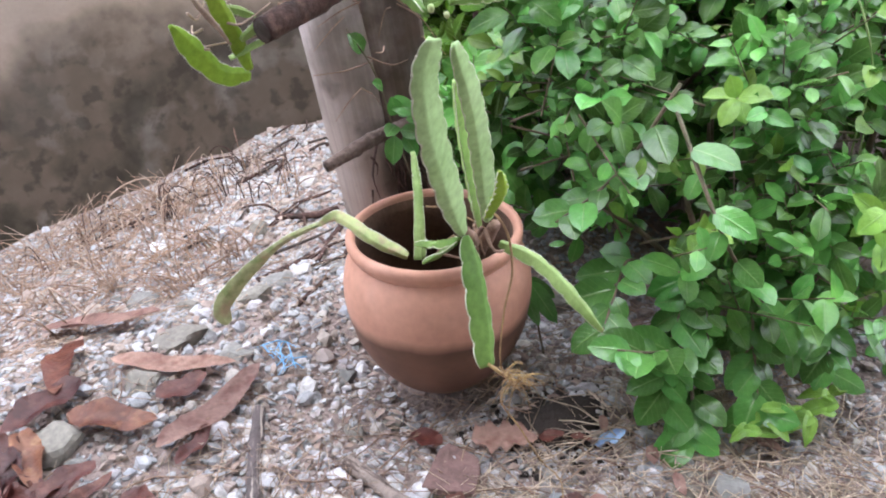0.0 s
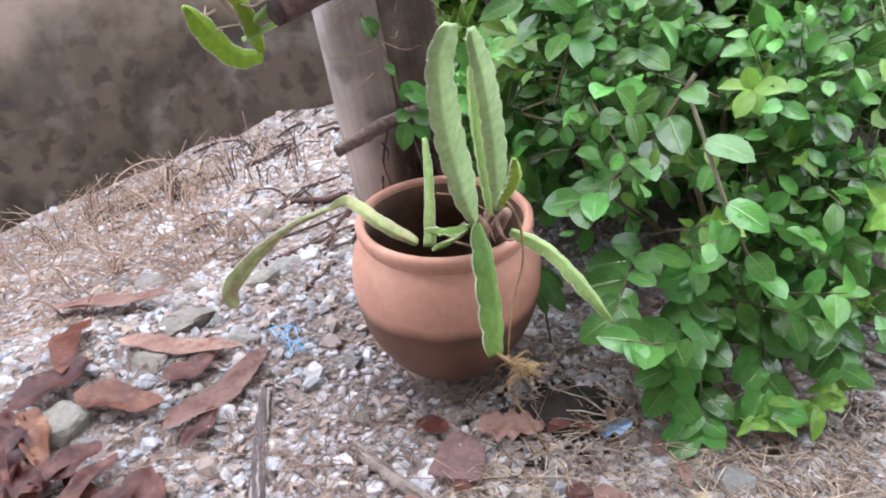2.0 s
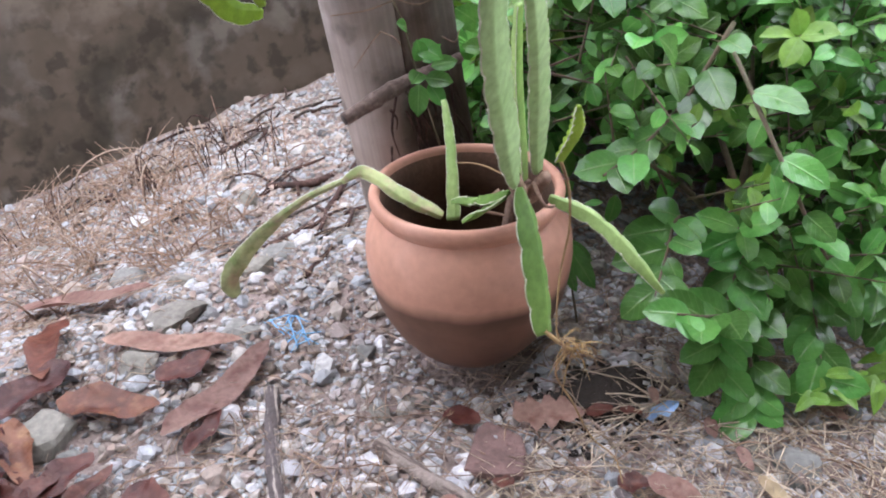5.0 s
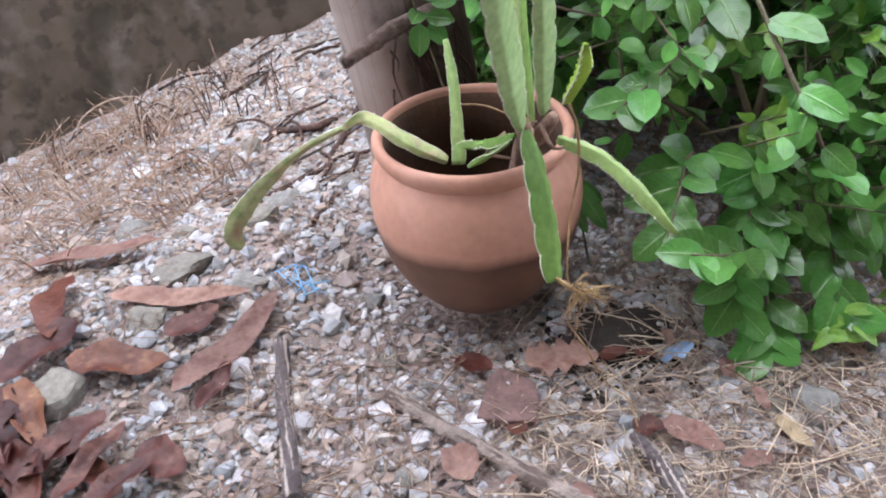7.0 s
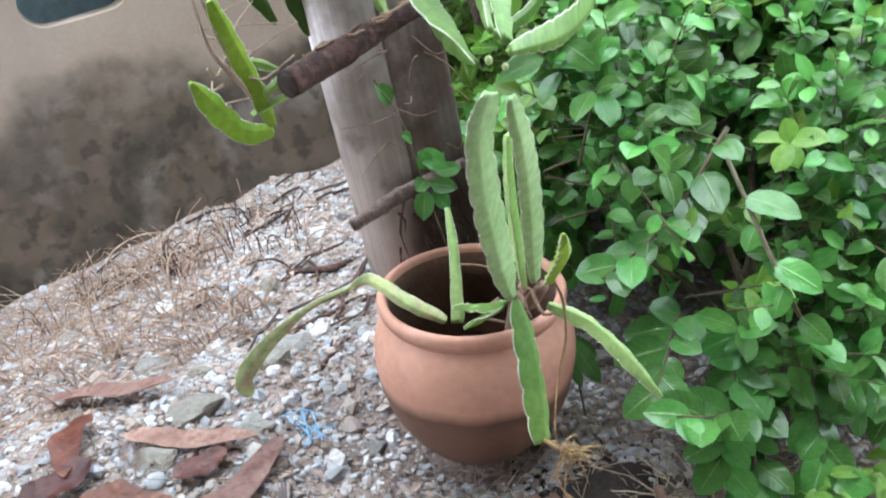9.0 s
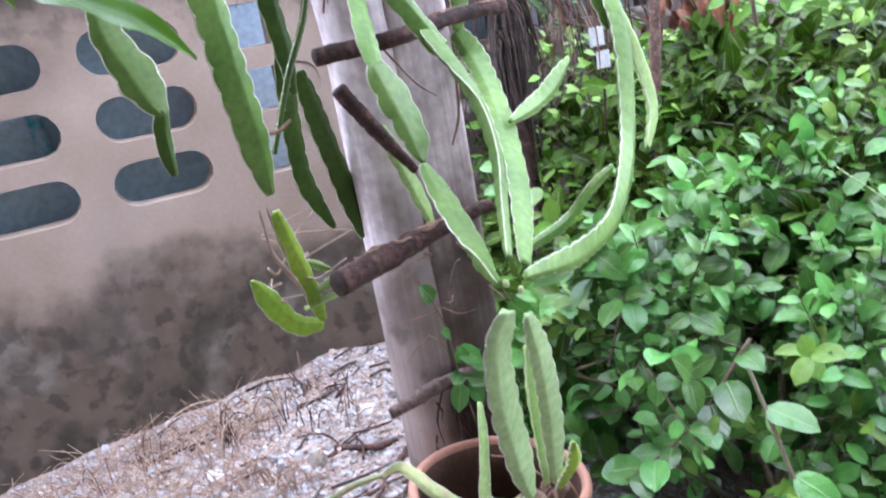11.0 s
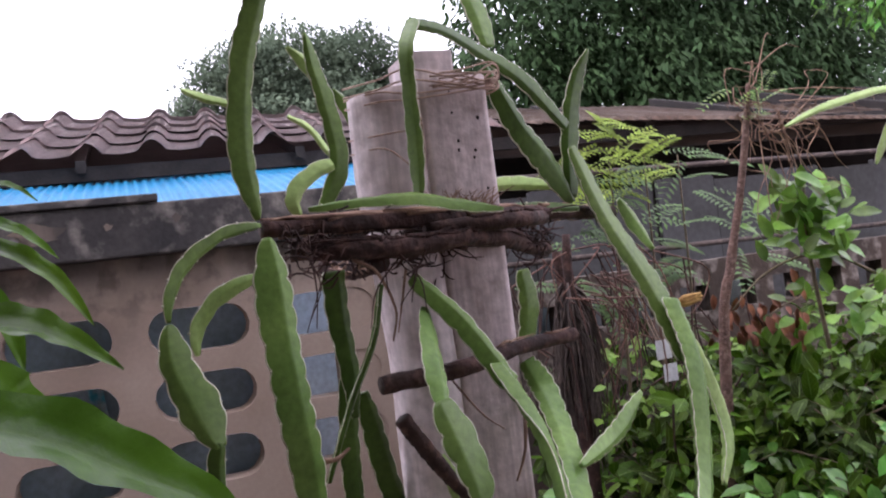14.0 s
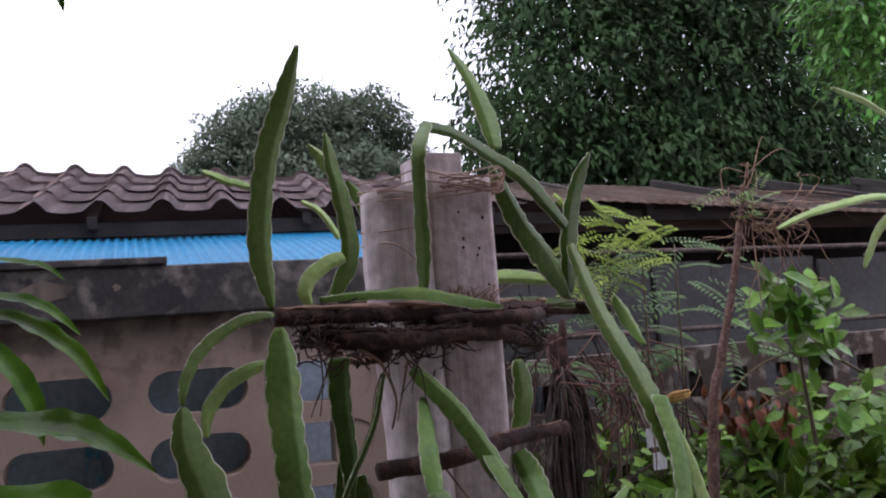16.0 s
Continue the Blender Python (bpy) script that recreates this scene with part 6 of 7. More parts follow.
for k in range(230):
    a, top = rng.uniform(0, 6.283), rng.uniform(1.22, 1.42)
    o = Vector((0.714 + 0.016 * math.cos(a), -0.75 + 0.016 * math.sin(a), top))
    out, fall = rng.uniform(0.01, 0.055), rng.uniform(0.10, 0.30)
    e = o + Vector((out * math.cos(a), out * math.sin(a), -fall))
    tube(bm, [o, o + Vector((out * 0.7 * math.cos(a), out * 0.7 * math.sin(a), -fall * 0.25)), e + Vector((rng.gauss(0, 0.012), 0, 0))], [0.0030, 0.0030, 0.0012], 7, 4, cap=False)
tagged(part("fibre_skirt", bm, dark_wood, shoot, "drooping withered brown fibres"), kind="stuff")
# dead brown leaves caught in the thicket
snag = base("dead_spray", (1.2, -0.75, 0.45), "dead branch with rust-brown withered leaves in the thicket", "branch")
bm = bmesh.new()
tube(bm, [(1.2, -0.75, 0.4), (1.22, -0.76, 0.9), (1.27, -0.78, 1.22), (1.40, -0.80, 1.30)], [0.006, 0.005, 0.002], 12, 6)
part("limb", bm, twig_m, snag)
V, F = [], []
for k in range(70):
    c = Vector((1.27 + rng.gauss(0, 0.09), -0.79 + rng.gauss(0, 0.03), 1.24 + rng.gauss(0, 0.05)))
    s_ = rng.uniform(0.03, 0.055)
    add_leaf(V, F, c, Vector((rng.gauss(0, 0.4), rng.gauss(-0.2, 0.4), -1)), Vector((-0.3, -1, 0.2)), s_, s_ * 0.45, 0.5, 0.2, 0.85, 4)
link("dead_leaves", leaf_mesh("dead_leaves", V, F, material("rust_leaf", (0.26, 0.10, 0.05), (0.18, 0.065, 0.04), 0.7, 20, 90, 0.2, island=0.35)), snag, "rust-brown hanging dead leaves", "stuff")
# citrus shoots above the thicket
citrus = base("citrus_sapling", (1.30, -1.0, 0.4), "young citrus sapling with broad glossy leaves", "tree")
V, F, tw = [], [], bmesh.new()
tube(tw, [(1.32, -1.0, 0.38), (1.30, -1.0, 1.0), (1.26, -1.0, 1.41), (1.27, -1.0, 1.60)], [0.008, 0.006, 0.003], 12, 6)
tube(tw, [(1.013, -1.0, 1.31), (1.10, -1.0, 1.375), (1.214, -1.0, 1.412), (1.339, -1.0, 1.405), (1.46, -1.0, 1.346)], [0.002, 0.003, 0.004], 12, 6)
for k in range(88):
    c = Vector((1.265 + rng.gauss(0, 0.058), -1.0 + rng.gauss(0, 0.04), rng.uniform(1.41, 1.60)))
    w = Vector((rng.gauss(0, 0.8), -0.3 + rng.gauss(0, 0.5), rng.gauss(0.25, 0.6)))
    s = rng.uniform(0.05, 0.085)
    add_leaf(V, F, c, w, Vector((-0.2, -0.7, 0.8)), s, s * 0.52, 0.2, 0.15, 0.85, 5)
for k in range(60):
    c = Vector((rng.uniform(1.25, 1.75), -0.95 + rng.gauss(0, 0.08), rng.uniform(1.1, 1.34)))
    w = Vector((rng.gauss(0, 0.8), -0.3 + rng.gauss(0, 0.5), rng.gauss(0.1, 0.6)))
    s = rng.uniform(0.045, 0.075)
    add_leaf(V, F, c, w, Vector((-0.2, -0.7, 0.8)), s, s * 0.5, 0.2, 0.15, 0.85, 4)
tagged(part("twig_mass", tw, twig_m, citrus), kind="stuff")
link("foliage", leaf_mesh("foliage", V, F, material("citrus_leaf", (0.17, 0.31, 0.045), (0.10, 0.22, 0.035), 0.3, 14, 60, 0.3, island=0.5, trans=0.25, spec=0.3)), citrus, "broad glossy leaves", "stuff")


# ---- large trees beyond the house ----
def big_tree(place, blobs, count, leaf, mat, label, seed, droop=0.6, thick=1.0):
    r = random.Random(seed)
    tree = base("tree", place, label, "tree")
    tb = bmesh.new()
    cx, cy, cz = place
    top = max(b[2] for b in blobs)
    tube(tb, [(cx, cy, cz), (cx + 0.1, cy, top * 0.5), (cx, cy, top)], [0.28 * thick, 0.2 * thick, 0.08 * thick], 10, 8, 0.2, seed)
    for x, y, z, *_ in blobs:
        tube(tb, [(cx, cy, top * 0.45), ((cx + x) / 2, (cy + y) / 2, (top * 0.45 + z) / 2 + 0.3), (x, y, z)], [0.10 * thick, 0.06 * thick, 0.02 * thick], 8, 6, 0.2, seed)
    part("trunk", tb, bark_m, tree)
    V, F = [], []
    total = sum(b[3] ** 2 for b in blobs)
    for x, y, z, rx, rz in blobs:
        n_c = int(count * rx * rx / total / 7)
        for k in range(n_c):
            d = Vector((r.gauss(0, 1), r.gauss(0, 1), r.gauss(0, 1))).normalized()
            q = r.uniform(0.62, 1.04) if r.random() < 0.8 else r.uniform(0.3, 0.7)
            q *= 1 + 0.22 * noise.noise(d * 2.2 + Vector((seed, 0, x)))
            c = Vector((x + d.x * rx * q, y + d.y * rx * q, z + d.z * rz * q))
            g = Vector((d.x, d.y, -droop + r.gauss(0, 0.3)))
            for s in range(7):
                w = g + Vector((r.gauss(0, 0.6), r.gauss(0, 0.6), r.gauss(0, 0.45)))
                size = leaf * r.uniform(0.7, 1.3)
                q = c + Vector((r.gauss(0, leaf * 0.7), r.gauss(0, leaf * 0.7), r.gauss(0, leaf * 0.6)))
                w.normalize()
                e = w.cross(Vector((r.gauss(0, 0.5), -0.4, 1)))
                e = e.normalized() * (size * (0.21 if leaf > 0.09 else 0.31))
                k0 = len(V)
                V.extend((q, q + w * (size * 0.45) + e, q + w * size - Vector((0, 0, size * 0.2)), q + w * (size * 0.45) - e))
                F.extend(((k0, k0 + 1, k0 + 2), (k0, k0 + 2, k0 + 3)))
    link("crown", leaf_mesh("crown", V, F, mat), tree, "crown of many small drooping leaves", "stuff")


big_tree((7.2, 8.2, 0), [(5.3, 7.4, 4.6, 1.6, 1.9), (4.6, 7.2, 3.7, 1.1, 1.1), (7.2, 7.6, 5.4, 2.3, 2.6), (9.3, 8.0, 4.6, 2.2, 2.4), (6.4, 7.2, 3.4, 1.7, 1.3), (8.4, 7.3, 3.2, 1.9, 1.4), (6.0, 8.0, 7.0, 2.0, 1.7), (11.0, 8.6, 5.6, 2.3, 2.8), (9.0, 8.4, 7.4, 2.3, 1.8)],
         140000, 0.12, tree_m, "tall dark broad-leaved tree behind the house", 5)
big_tree((2.9, 13, 0), [(2.6, 12.6, 5.1, 1.3, 1.0), (1.4, 12.6, 4.7, 0.9, 0.95), (3.9, 12.8, 5.42, 0.95, 0.75), (3.0, 12.8, 4.1, 2.0, 1.0), (0.9, 12.6, 4.2, 0.7, 0.8), (4.6, 13, 4.7, 0.7, 0.8), (2.0, 12.6, 5.2, 0.8, 0.7)], 120000, 0.075, tree_hazed, "green tree beyond the tiled roof, haze painted into its leaves", 8, 0.2)
big_tree((8.4, 3.8, 0), [(6.1, 3.3, 4.35, 0.5, 0.6), (6.5, 3.4, 3.9, 0.6, 0.6)], 3600, 0.11, leaf_m, "bright green leafy tree at the corner of the house", 9, 0.2, 0.2)
# crown stays out of view; it is added to hold back light from the yard
big_tree((-1.7, -5.2, 0.2), [(-1.2, -3.7, 3.7, 1.5, 0.9), (0.5, -4.0, 3.8, 1.5, 0.9), (-2.7, -3.1, 3.5, 1.4, 1.0), (1.9, -4.4, 3.5, 1.4, 0.9), (-0.4, -5.3, 3.0, 1.7, 1.3), (-2.6, -5.0, 3.0, 1.5, 1.3), (-2.9, -1.9, 4.2, 1.2, 0.7)], 36000, 0.22, crown_m, "spreading mango tree, its unseen crown added to shade the yard", 12)


# ---- litter on the ground ----
def on(x, y, lift=0.0):
    return Vector((x, y, ground_z(x, y) + lift))


def dry_leaf(x, y, length, width, heading, mat, label, curl=0.25, lift=0.004, lobes=0):
    """A fallen leaf: folded midrib, curled rims, an uneven outline."""
    b = bmesh.new()
    a = radians(heading)
    d, s = Vector((math.cos(a), math.sin(a), 0)), Vector((-math.sin(a), math.cos(a), 0))
    n, rows = 14, []
    for i in range(n + 1):
        u = i / n
        w = width * 0.5 * (math.sin(math.pi * u ** 0.8) ** 0.5 if 0 < i < n else 0.06)
        w *= 1 + 0.16 * noise.noise(Vector((i * 0.9, x * 30, y * 30))) + (0.35 * math.sin(i * 1.9) if lobes else 0)
        c = Vector((x, y, 0)) + d * (length * (u - 0.5)) + s * (0.05 * length * math.sin(u * 3 + x * 9))
        row = []
        for q in (-1, -0.5, 0, 0.5, 1):
            p = c + s * (w * q)
            p.z = ground_z(p.x, p.y) + 0.009 + lift + curl * w * (q * q) * (0.7 + 0.6 * math.sin(i * 0.7 + x * 20)) + 0.10 * length * (u - 0.5) ** 2 + 0.004
            row.append(b.verts.new(p))
        rows.append(row)
    for r0, r1 in zip(rows, rows[1:]):
        for k in range(4):
            b.faces.new((r0[k], r0[k + 1], r1[k + 1], r1[k]))
    bmesh.ops.solidify(b, geom=b.faces[:], thickness=0.0009)
    return thing("fallen_leaf", b, mat, label, "leaf", "fallen leaves on the gravel")


RED, PALE = "long dry red-brown leaf curled on the gravel", "pale tan dry leaf lying on the gravel"


def leaf_from(x0, y0, x1, y1, width, mat, label, curl=0.3, lift=0.004, lobes=0):
    return dry_leaf((x0 + x1) / 2 + 0.006, (y0 + y1) / 2 - 0.022, math.hypot(x1 - x0, y1 - y0), width, math.degrees(math.atan2(y1 - y0, x1 - x0)), mat, label, curl, lift, lobes)


leaf_from(-0.555, -1.10, -0.32, -1.34, 0.075, pale_leaf, PALE, 0.3, 0.016)
leaf_from(-0.488, -1.33, -0.512, -1.52, 0.05, brown_leaf, RED, 0.5, 0.012)
leaf_from(-0.485, -1.49, -0.60, -1.57, 0.055, brown_leaf, RED, 0.4, 0.012)
leaf_from(-0.515, -1.575, -0.39, -1.635, 0.055, orange_leaf, RED, 0.4, 0.010)
leaf_from(-0.43, -1.45, -0.25, -1.563, 0.042, pale_leaf, PALE)
leaf_from(-0.385, -1.585, -0.30, -1.565, 0.042, brown_leaf, "short dry red-brown leaf lying on the gravel")
leaf_from(-0.41, -1.69, -0.215, -1.585, 0.048, pale_leaf, PALE)
leaf_from(-0.39, -1.74, -0.325, -1.68, 0.026, brown_leaf, RED, 0.6)
leaf_from(-0.585, -1.58, -0.565, -1.70, 0.045, orange_leaf, RED, 0.6, 0.015)
leaf_from(-0.59, -1.68, -0.61, -1.76, 0.045, brown_leaf, RED, 0.6, 0.012)
leaf_from(-0.55, -1.72, -0.50, -1.815, 0.032, brown_leaf, RED, 0.4)
leaf_from(-0.605, -1.61, -0.62, -1.72, 0.05, brown_leaf, RED, 0.5, 0.02)
leaf_from(-0.47, -1.755, -0.43, -1.83, 0.05, brown_leaf, RED, 0.5)
leaf_from(-0.64, -1.62, -0.66, -1.80, 0.06, brown_leaf, RED, 0.5, 0.02)
leaf_from(0.0, -1.905, 0.085, -1.948, 0.055, pale_leaf, "ragged pinkish dry leaf lying on the soil", 0.3, 0.004, 1)
leaf_from(-0.065, -1.835, -0.04, -1.885, 0.036, brown_leaf, "small brown dry leaf by the pot")
leaf_from(0.08, -2.075, 0.115, -2.145, 0.034, pale_leaf, PALE)
leaf_from(0.217, -2.035, 0.20, -2.07, 0.018, pale_leaf, "small curled orange-tan leaf scrap", 0.6)
leaf_from(0.19, -1.955, 0.18, -1.985, 0.014, pale_leaf, "small curled orange-tan leaf scrap", 0.6)
leaf_from(-0.175, -2.01, -0.13, -1.985, 0.045, pale_leaf, PALE)
leaf_from(0.085, -1.955, 0.125, -1.955, 0.022, brown_leaf, "dark purplish dry leaf")
leaf_from(0.198, -2.14, 0.202, -2.197, 0.022, material("cream_chip", (0.55, 0.43, 0.28), (0.48, 0.36, 0.22), 0.8, 20, 90, 0.2), "cream-coloured chip of wood or husk", 0.1)
for k in range(75):
    x, y, a = rng.uniform(-0.80, -0.53), rng.uniform(-1.98, -1.60), rng.uniform(0, 6.28)
    ln = rng.uniform(0.05, 0.13)
    if x > -0.55 - 0.12 * max(0.0, y + 1.8):
        continue
    leaf_from(x, y, x + ln * math.cos(a), y + ln * math.sin(a), rng.uniform(0.025, 0.05), brown_leaf, RED, rng.uniform(0.3, 0.7), rng.uniform(0.004, 0.02))
for k in range(16):
    x, y, a = rng.uniform(-0.45, 0.45), rng.uniform(-2.3, -1.95), rng.uniform(0, 6.28)
    ln = rng.uniform(0.02, 0.045)
    leaf_from(x, y, x + ln * math.cos(a), y + ln * math.sin(a), ln * rng.uniform(0.4, 0.7), pale_leaf if k % 2 else brown_leaf, "small curled dry leaf scrap", 0.4)
# bark plate
bm = bmesh.new()
out = [(-0.10, -1.973), (-0.072, -2.0), (-0.039, -2.018), (-0.012, -1.985), (0.0, -1.958), (-0.023, -1.907), (-0.042, -1.909)]
lo = [bm.verts.new(on(x, y, 0.006)) for x, y in out]
hi = [bm.verts.new(on(x * 0.96 - 0.001, y * 0.96 - 0.078, 0.016 + 0.003 * (k % 2))) for k, (x, y) in enumerate(out)]
bm.faces.new(lo[::-1])
bm.faces.new(hi)
for k in range(7):
    bm.faces.new((lo[k], lo[(k + 1) % 7], hi[(k + 1) % 7], hi[k]))
bmesh.ops.recalc_face_normals(bm, faces=bm.faces)
bmesh.ops.bevel(bm, geom=bm.edges[:], offset=0.002, segments=1, affect="EDGES")
thing("bark_plate", bm, material("bark_plate", (0.18, 0.105, 0.095), (0.11, 0.065, 0.058), 0.9, 25, 140, 0.7), "flat reddish-brown piece of bark", "bark", smooth=False)
# blue scrap and string
bm = bmesh.new()
o = on(0.189, -2.017, 0.012)
vs = [bm.verts.new(o + Vector(p)) for p in ((-0.03, 0.006, 0), (-0.012, 0.014, 0.004), (0.012, 0.012, 0.005), (0.026, 0.002, 0.002), (0.016, -0.006, 0.004), (-0.004, -0.010, 0), (-0.012, -0.002, 0.004), (-0.026, -0.004, 0.001))]
bm.faces.new(vs)
bmesh.ops.solidify(bm, geom=bm.faces[:], thickness=0.002)
thing("plastic_scrap", bm, plastic_b, "torn scrap of pale blue plastic on the soil", "scrap")
bm = bmesh.new()
for k in range(9):
    o = on(-0.18 + rng.gauss(0, 0.008), -1.60 + rng.gauss(0, 0.014), 0.014)
    tube(bm, [o, o + Vector((rng.gauss(0, 0.015), rng.gauss(0, 0.018), 0.010)), o + Vector((rng.gauss(0, 0.022), rng.gauss(-0.01, 0.02), 0))], 0.0011, 8, 4)
thing("string", bm, string_m, "frayed bit of blue string on the gravel", "string")

# sticks
def stick(pts, r, mat, label, seed):
    return log("stick", [on(x, y, r[0] * 0.8) for x, y in pts], r, mat, label, "stick", 10, 0.3, seed, "sticks on the ground")


stick([(-0.243, -1.685), (-0.278, -1.782), (-0.308, -1.878), (-0.335, -1.955)], [0.010, 0.011, 0.012], split_dark, "weathered split grey stick lying on the gravel", 1)
stick([(-0.167, -1.873), (-0.135, -1.971), (-0.102, -2.043), (-0.06, -2.15)], [0.011, 0.012, 0.014], split_pale, "pale weathered stick lying on the gravel", 2)
stick([(0.05, -2.088), (0.045, -2.136), (0.03, -2.20)], [0.011, 0.012, 0.012], split_dark, "short dark stick half sunk in the soil", 3)
stick([(-0.13, -1.27), (-0.02, -1.22), (0.08, -1.12), (0.2, -1.0)], [0.006, 0.008, 0.006], bark_m, "dark twig lying along the mound", 4)
stick([(0.0, -0.95), (0.12, -1.0), (0.25, -0.9)], [0.008, 0.009, 0.006], bark_m, "dark twig lying along the mound", 5)
stick([(-0.10, -1.47), (-0.06, -1.43), (-0.02, -1.40)], [0.005, 0.005, 0.004], bark_m, "short dark twig on the gravel", 6)

# broken twigs heaped on the mound behind the post
for k in range(60):
    x, y, a = (rng.uniform(-0.22, 0.16), rng.uniform(-1.35, -0.85), rng.gauss(0.4, 0.6)) if k < 22 else (rng.uniform(-0.5, 0.4), rng.uniform(-0.6, -0.06), rng.gauss(0.2, 0.7))
    ln, r = rng.uniform(0.06, 0.2), rng.uniform(0.0022, 0.005)
    bm = bmesh.new()
    tube(bm, [on(x, y, r + 0.004), on(x + ln * 0.5 * math.cos(a), y + ln * 0.5 * math.sin(a), r + 0.012), on(x + ln * math.cos(a + 0.2), y + ln * math.sin(a + 0.2), r + 0.004)], [r, r * 0.9, r * 0.6], 8, 6, 0.2, k)
    thing("twig", bm, bark_m if k % 2 else dark_wood, "dark dead twig lying on the mound", "twig", "dead twigs")


def stone_mesh(name, r, squash, seed, sub, mat):
    b = bmesh.new()
    bmesh.ops.create_icosphere(b, subdivisions=sub, radius=1.0)
    r_ = random.Random(int(seed * 1000))
    cuts = [(Vector((r_.gauss(0, 1), r_.gauss(0, 1), r_.gauss(0, 1))).normalized(), r_.uniform(0.6, 0.92)) for _ in range(9)]
    for v in b.verts:
        q = v.co.normalized()
        k = min([1.15] + [d / q.dot(n_) for n_, d in cuts if q.dot(n_) > 0.3])
        k *= 1 + 0.07 * noise.noise(q * 3.2 + Vector((0, seed * 1.7, 0)))
        v.co = Vector((q.x * k, q.y * k * 0.85, q.z * k * squash)) * r
    return finish(b, name, mat, False)


for x, y, r, sq in ((-0.395, -1.54, 0.036, 0.6), (-0.305, -1.445, 0.05, 0.5), (-0.532, -1.62, 0.042, 0.75), (0.265, -2.165, 0.036, 0.6), (0.232, -2.125, 0.03, 0.45), (-0.334, -1.10, 0.045, 0.5), (-0.095, -1.345, 0.036, 0.55), (-0.164, -1.40, 0.036, 0.55), (-0.216, -2.0, 0.017, 0.8),
                    (-0.515, -1.675, 0.022, 0.7), (-0.097, -1.675, 0.024, 0.55), (-0.131, -1.802, 0.022, 0.6), (-0.077, -1.808, 0.018, 0.6), (0.324, -1.68, 0.03, 0.7), (0.014, -1.375, 0.022, 0.6), (-0.243, -1.54, 0.034, 0.4), (-0.06, -1.93, 0.014, 0.7), (-0.27, -1.30, 0.03, 0.5)):
    me = stone_mesh("rock", r, sq, x * 31 + y, 3, rock_m)
    ob = tagged(new("rock", me), "rough grey-brown stone half sunk in gravel", "stone", "larger stones")
    ob.location = on(x, y, r * sq * 0.12)
    ob.rotation_euler = (0, 0, x * 40)

for k in range(70):
    x, y = rng.uniform(-0.55, 0.2), rng.uniform(-1.3, -0.06)
    r, sq = 0.011 * math.exp(rng.gauss(0.3, 0.4)), rng.uniform(0.45, 0.7)
    ob = tagged(new("rock", stone_mesh("rock", r, sq, k * 1.37 + 3, 2, rock_m if k % 3 else pebble_m)), "rough grey stone lying on the mound", "stone", "larger stones")
    ob.location, ob.rotation_euler = on(x, y, r * sq * 0.2), (rng.gauss(0, 0.3), rng.gauss(0, 0.3), rng.uniform(0, 6.28))

# dark wet soil heap by the pot and fine debris
bm = bmesh.new()
heap = [[bm.verts.new((0.140 + 0.095 * q * math.cos(a) * (1 + 0.25 * math.sin(3 * a)), -1.940 + 0.066 * q * math.sin(a) * (1 + 0.2 * math.cos(2 * a)), 0)) for a in [k * 0.2618 for k in range(24)]] for q in (1.0, 0.8, 0.5, 0.15)]
for r0, r1 in zip(heap, heap[1:]):
    for k in range(24):
        bm.faces.new((r0[k], r0[(k + 1) % 24], r1[(k + 1) % 24], r1[k]))
bm.faces.new(heap[-1])
for lev, row in enumerate(heap):
    for v in row:
        v.co.z = ground_z(v.co.x, v.co.y) + (-0.006, 0.007, 0.013, 0.015)[lev] + 0.004 * noise.noise(v.co * 60)
for k in range(800):
    x, y = 0.140 + rng.gauss(0, 0.058), -1.94 + rng.gauss(0, 0.044)
    bmesh.ops.create_icosphere(bm, subdivisions=1, radius=rng.uniform(0.002, 0.007), matrix=Matrix.Translation(on(x, y, 0.008 * max(0.3, 1 - math.hypot((x - 0.135) / 0.085, (y + 1.93) / 0.055) ** 2))) @ Matrix.Diagonal((1, 1, 0.6, 1)))
thing("soil_crumbs", bm, potsoil, "dark crumbs of spilt potting soil", "soil", kind="stuff")


def straw(count, area, length, radius, seed):
    """Dry grass and rootlets lying about: thin bent strips with three sides."""
    r = random.Random(seed)
    V, F = [], []
    for k in range(count):
        x, y = area(r)
        if math.hypot((x - 0.140) / 0.095, (y + 1.94) / 0.066) < 1 and k % 5:
            continue
        a, ln = r.uniform(0, 6.283), length * r.uniform(0.4, 1.4)
        bend = r.gauss(0, 0.5)
        p = []
        for i in range(4):
            u = i / 3
            q = a + bend * u
            x += math.cos(q) * ln / 3
            y += math.sin(q) * ln / 3
            p.append(Vector((x, y, ground_z(x, y) + 0.007 + r.random() * 0.012)))
        k0, w = len(V), radius * r.uniform(0.6, 1.4)
        for i, c in enumerate(p):
            s = Vector((-math.sin(a), math.cos(a), 0)) * w * (1 - 0.2 * i)
            V.extend((c + s, c - s, c + Vector((0, 0, w * 1.4))))
        for i in range(3):
            b0 = k0 + 3 * i
            for m0, m1 in ((0, 1), (1, 2), (2, 0)):
                F.append((b0 + m0, b0 + m1, b0 + 3 + m1, b0 + 3 + m0))
    return V, F


def near(r):
    return r.uniform(-0.95, 0.75), -1.45 + r.gauss(0, 0.42)


def front(r):
    return r.uniform(-0.45, 0.55), r.uniform(-2.4, -1.75)


def slope(r):
    return r.uniform(-0.95, -0.10), r.uniform(-1.25, -0.2)


V, F = straw(2000, near, 0.055, 0.0007, 1)
V2, F2 = straw(850, front, 0.075, 0.0009, 2)
F += [tuple(i + len(V) for i in f) for f in F2]
me = leaf_mesh("dry_straw", V + V2, F, dry_m)
tagged(new("dry_straw", me), "scattered dry straw and rootlets", "straw", kind="stuff")
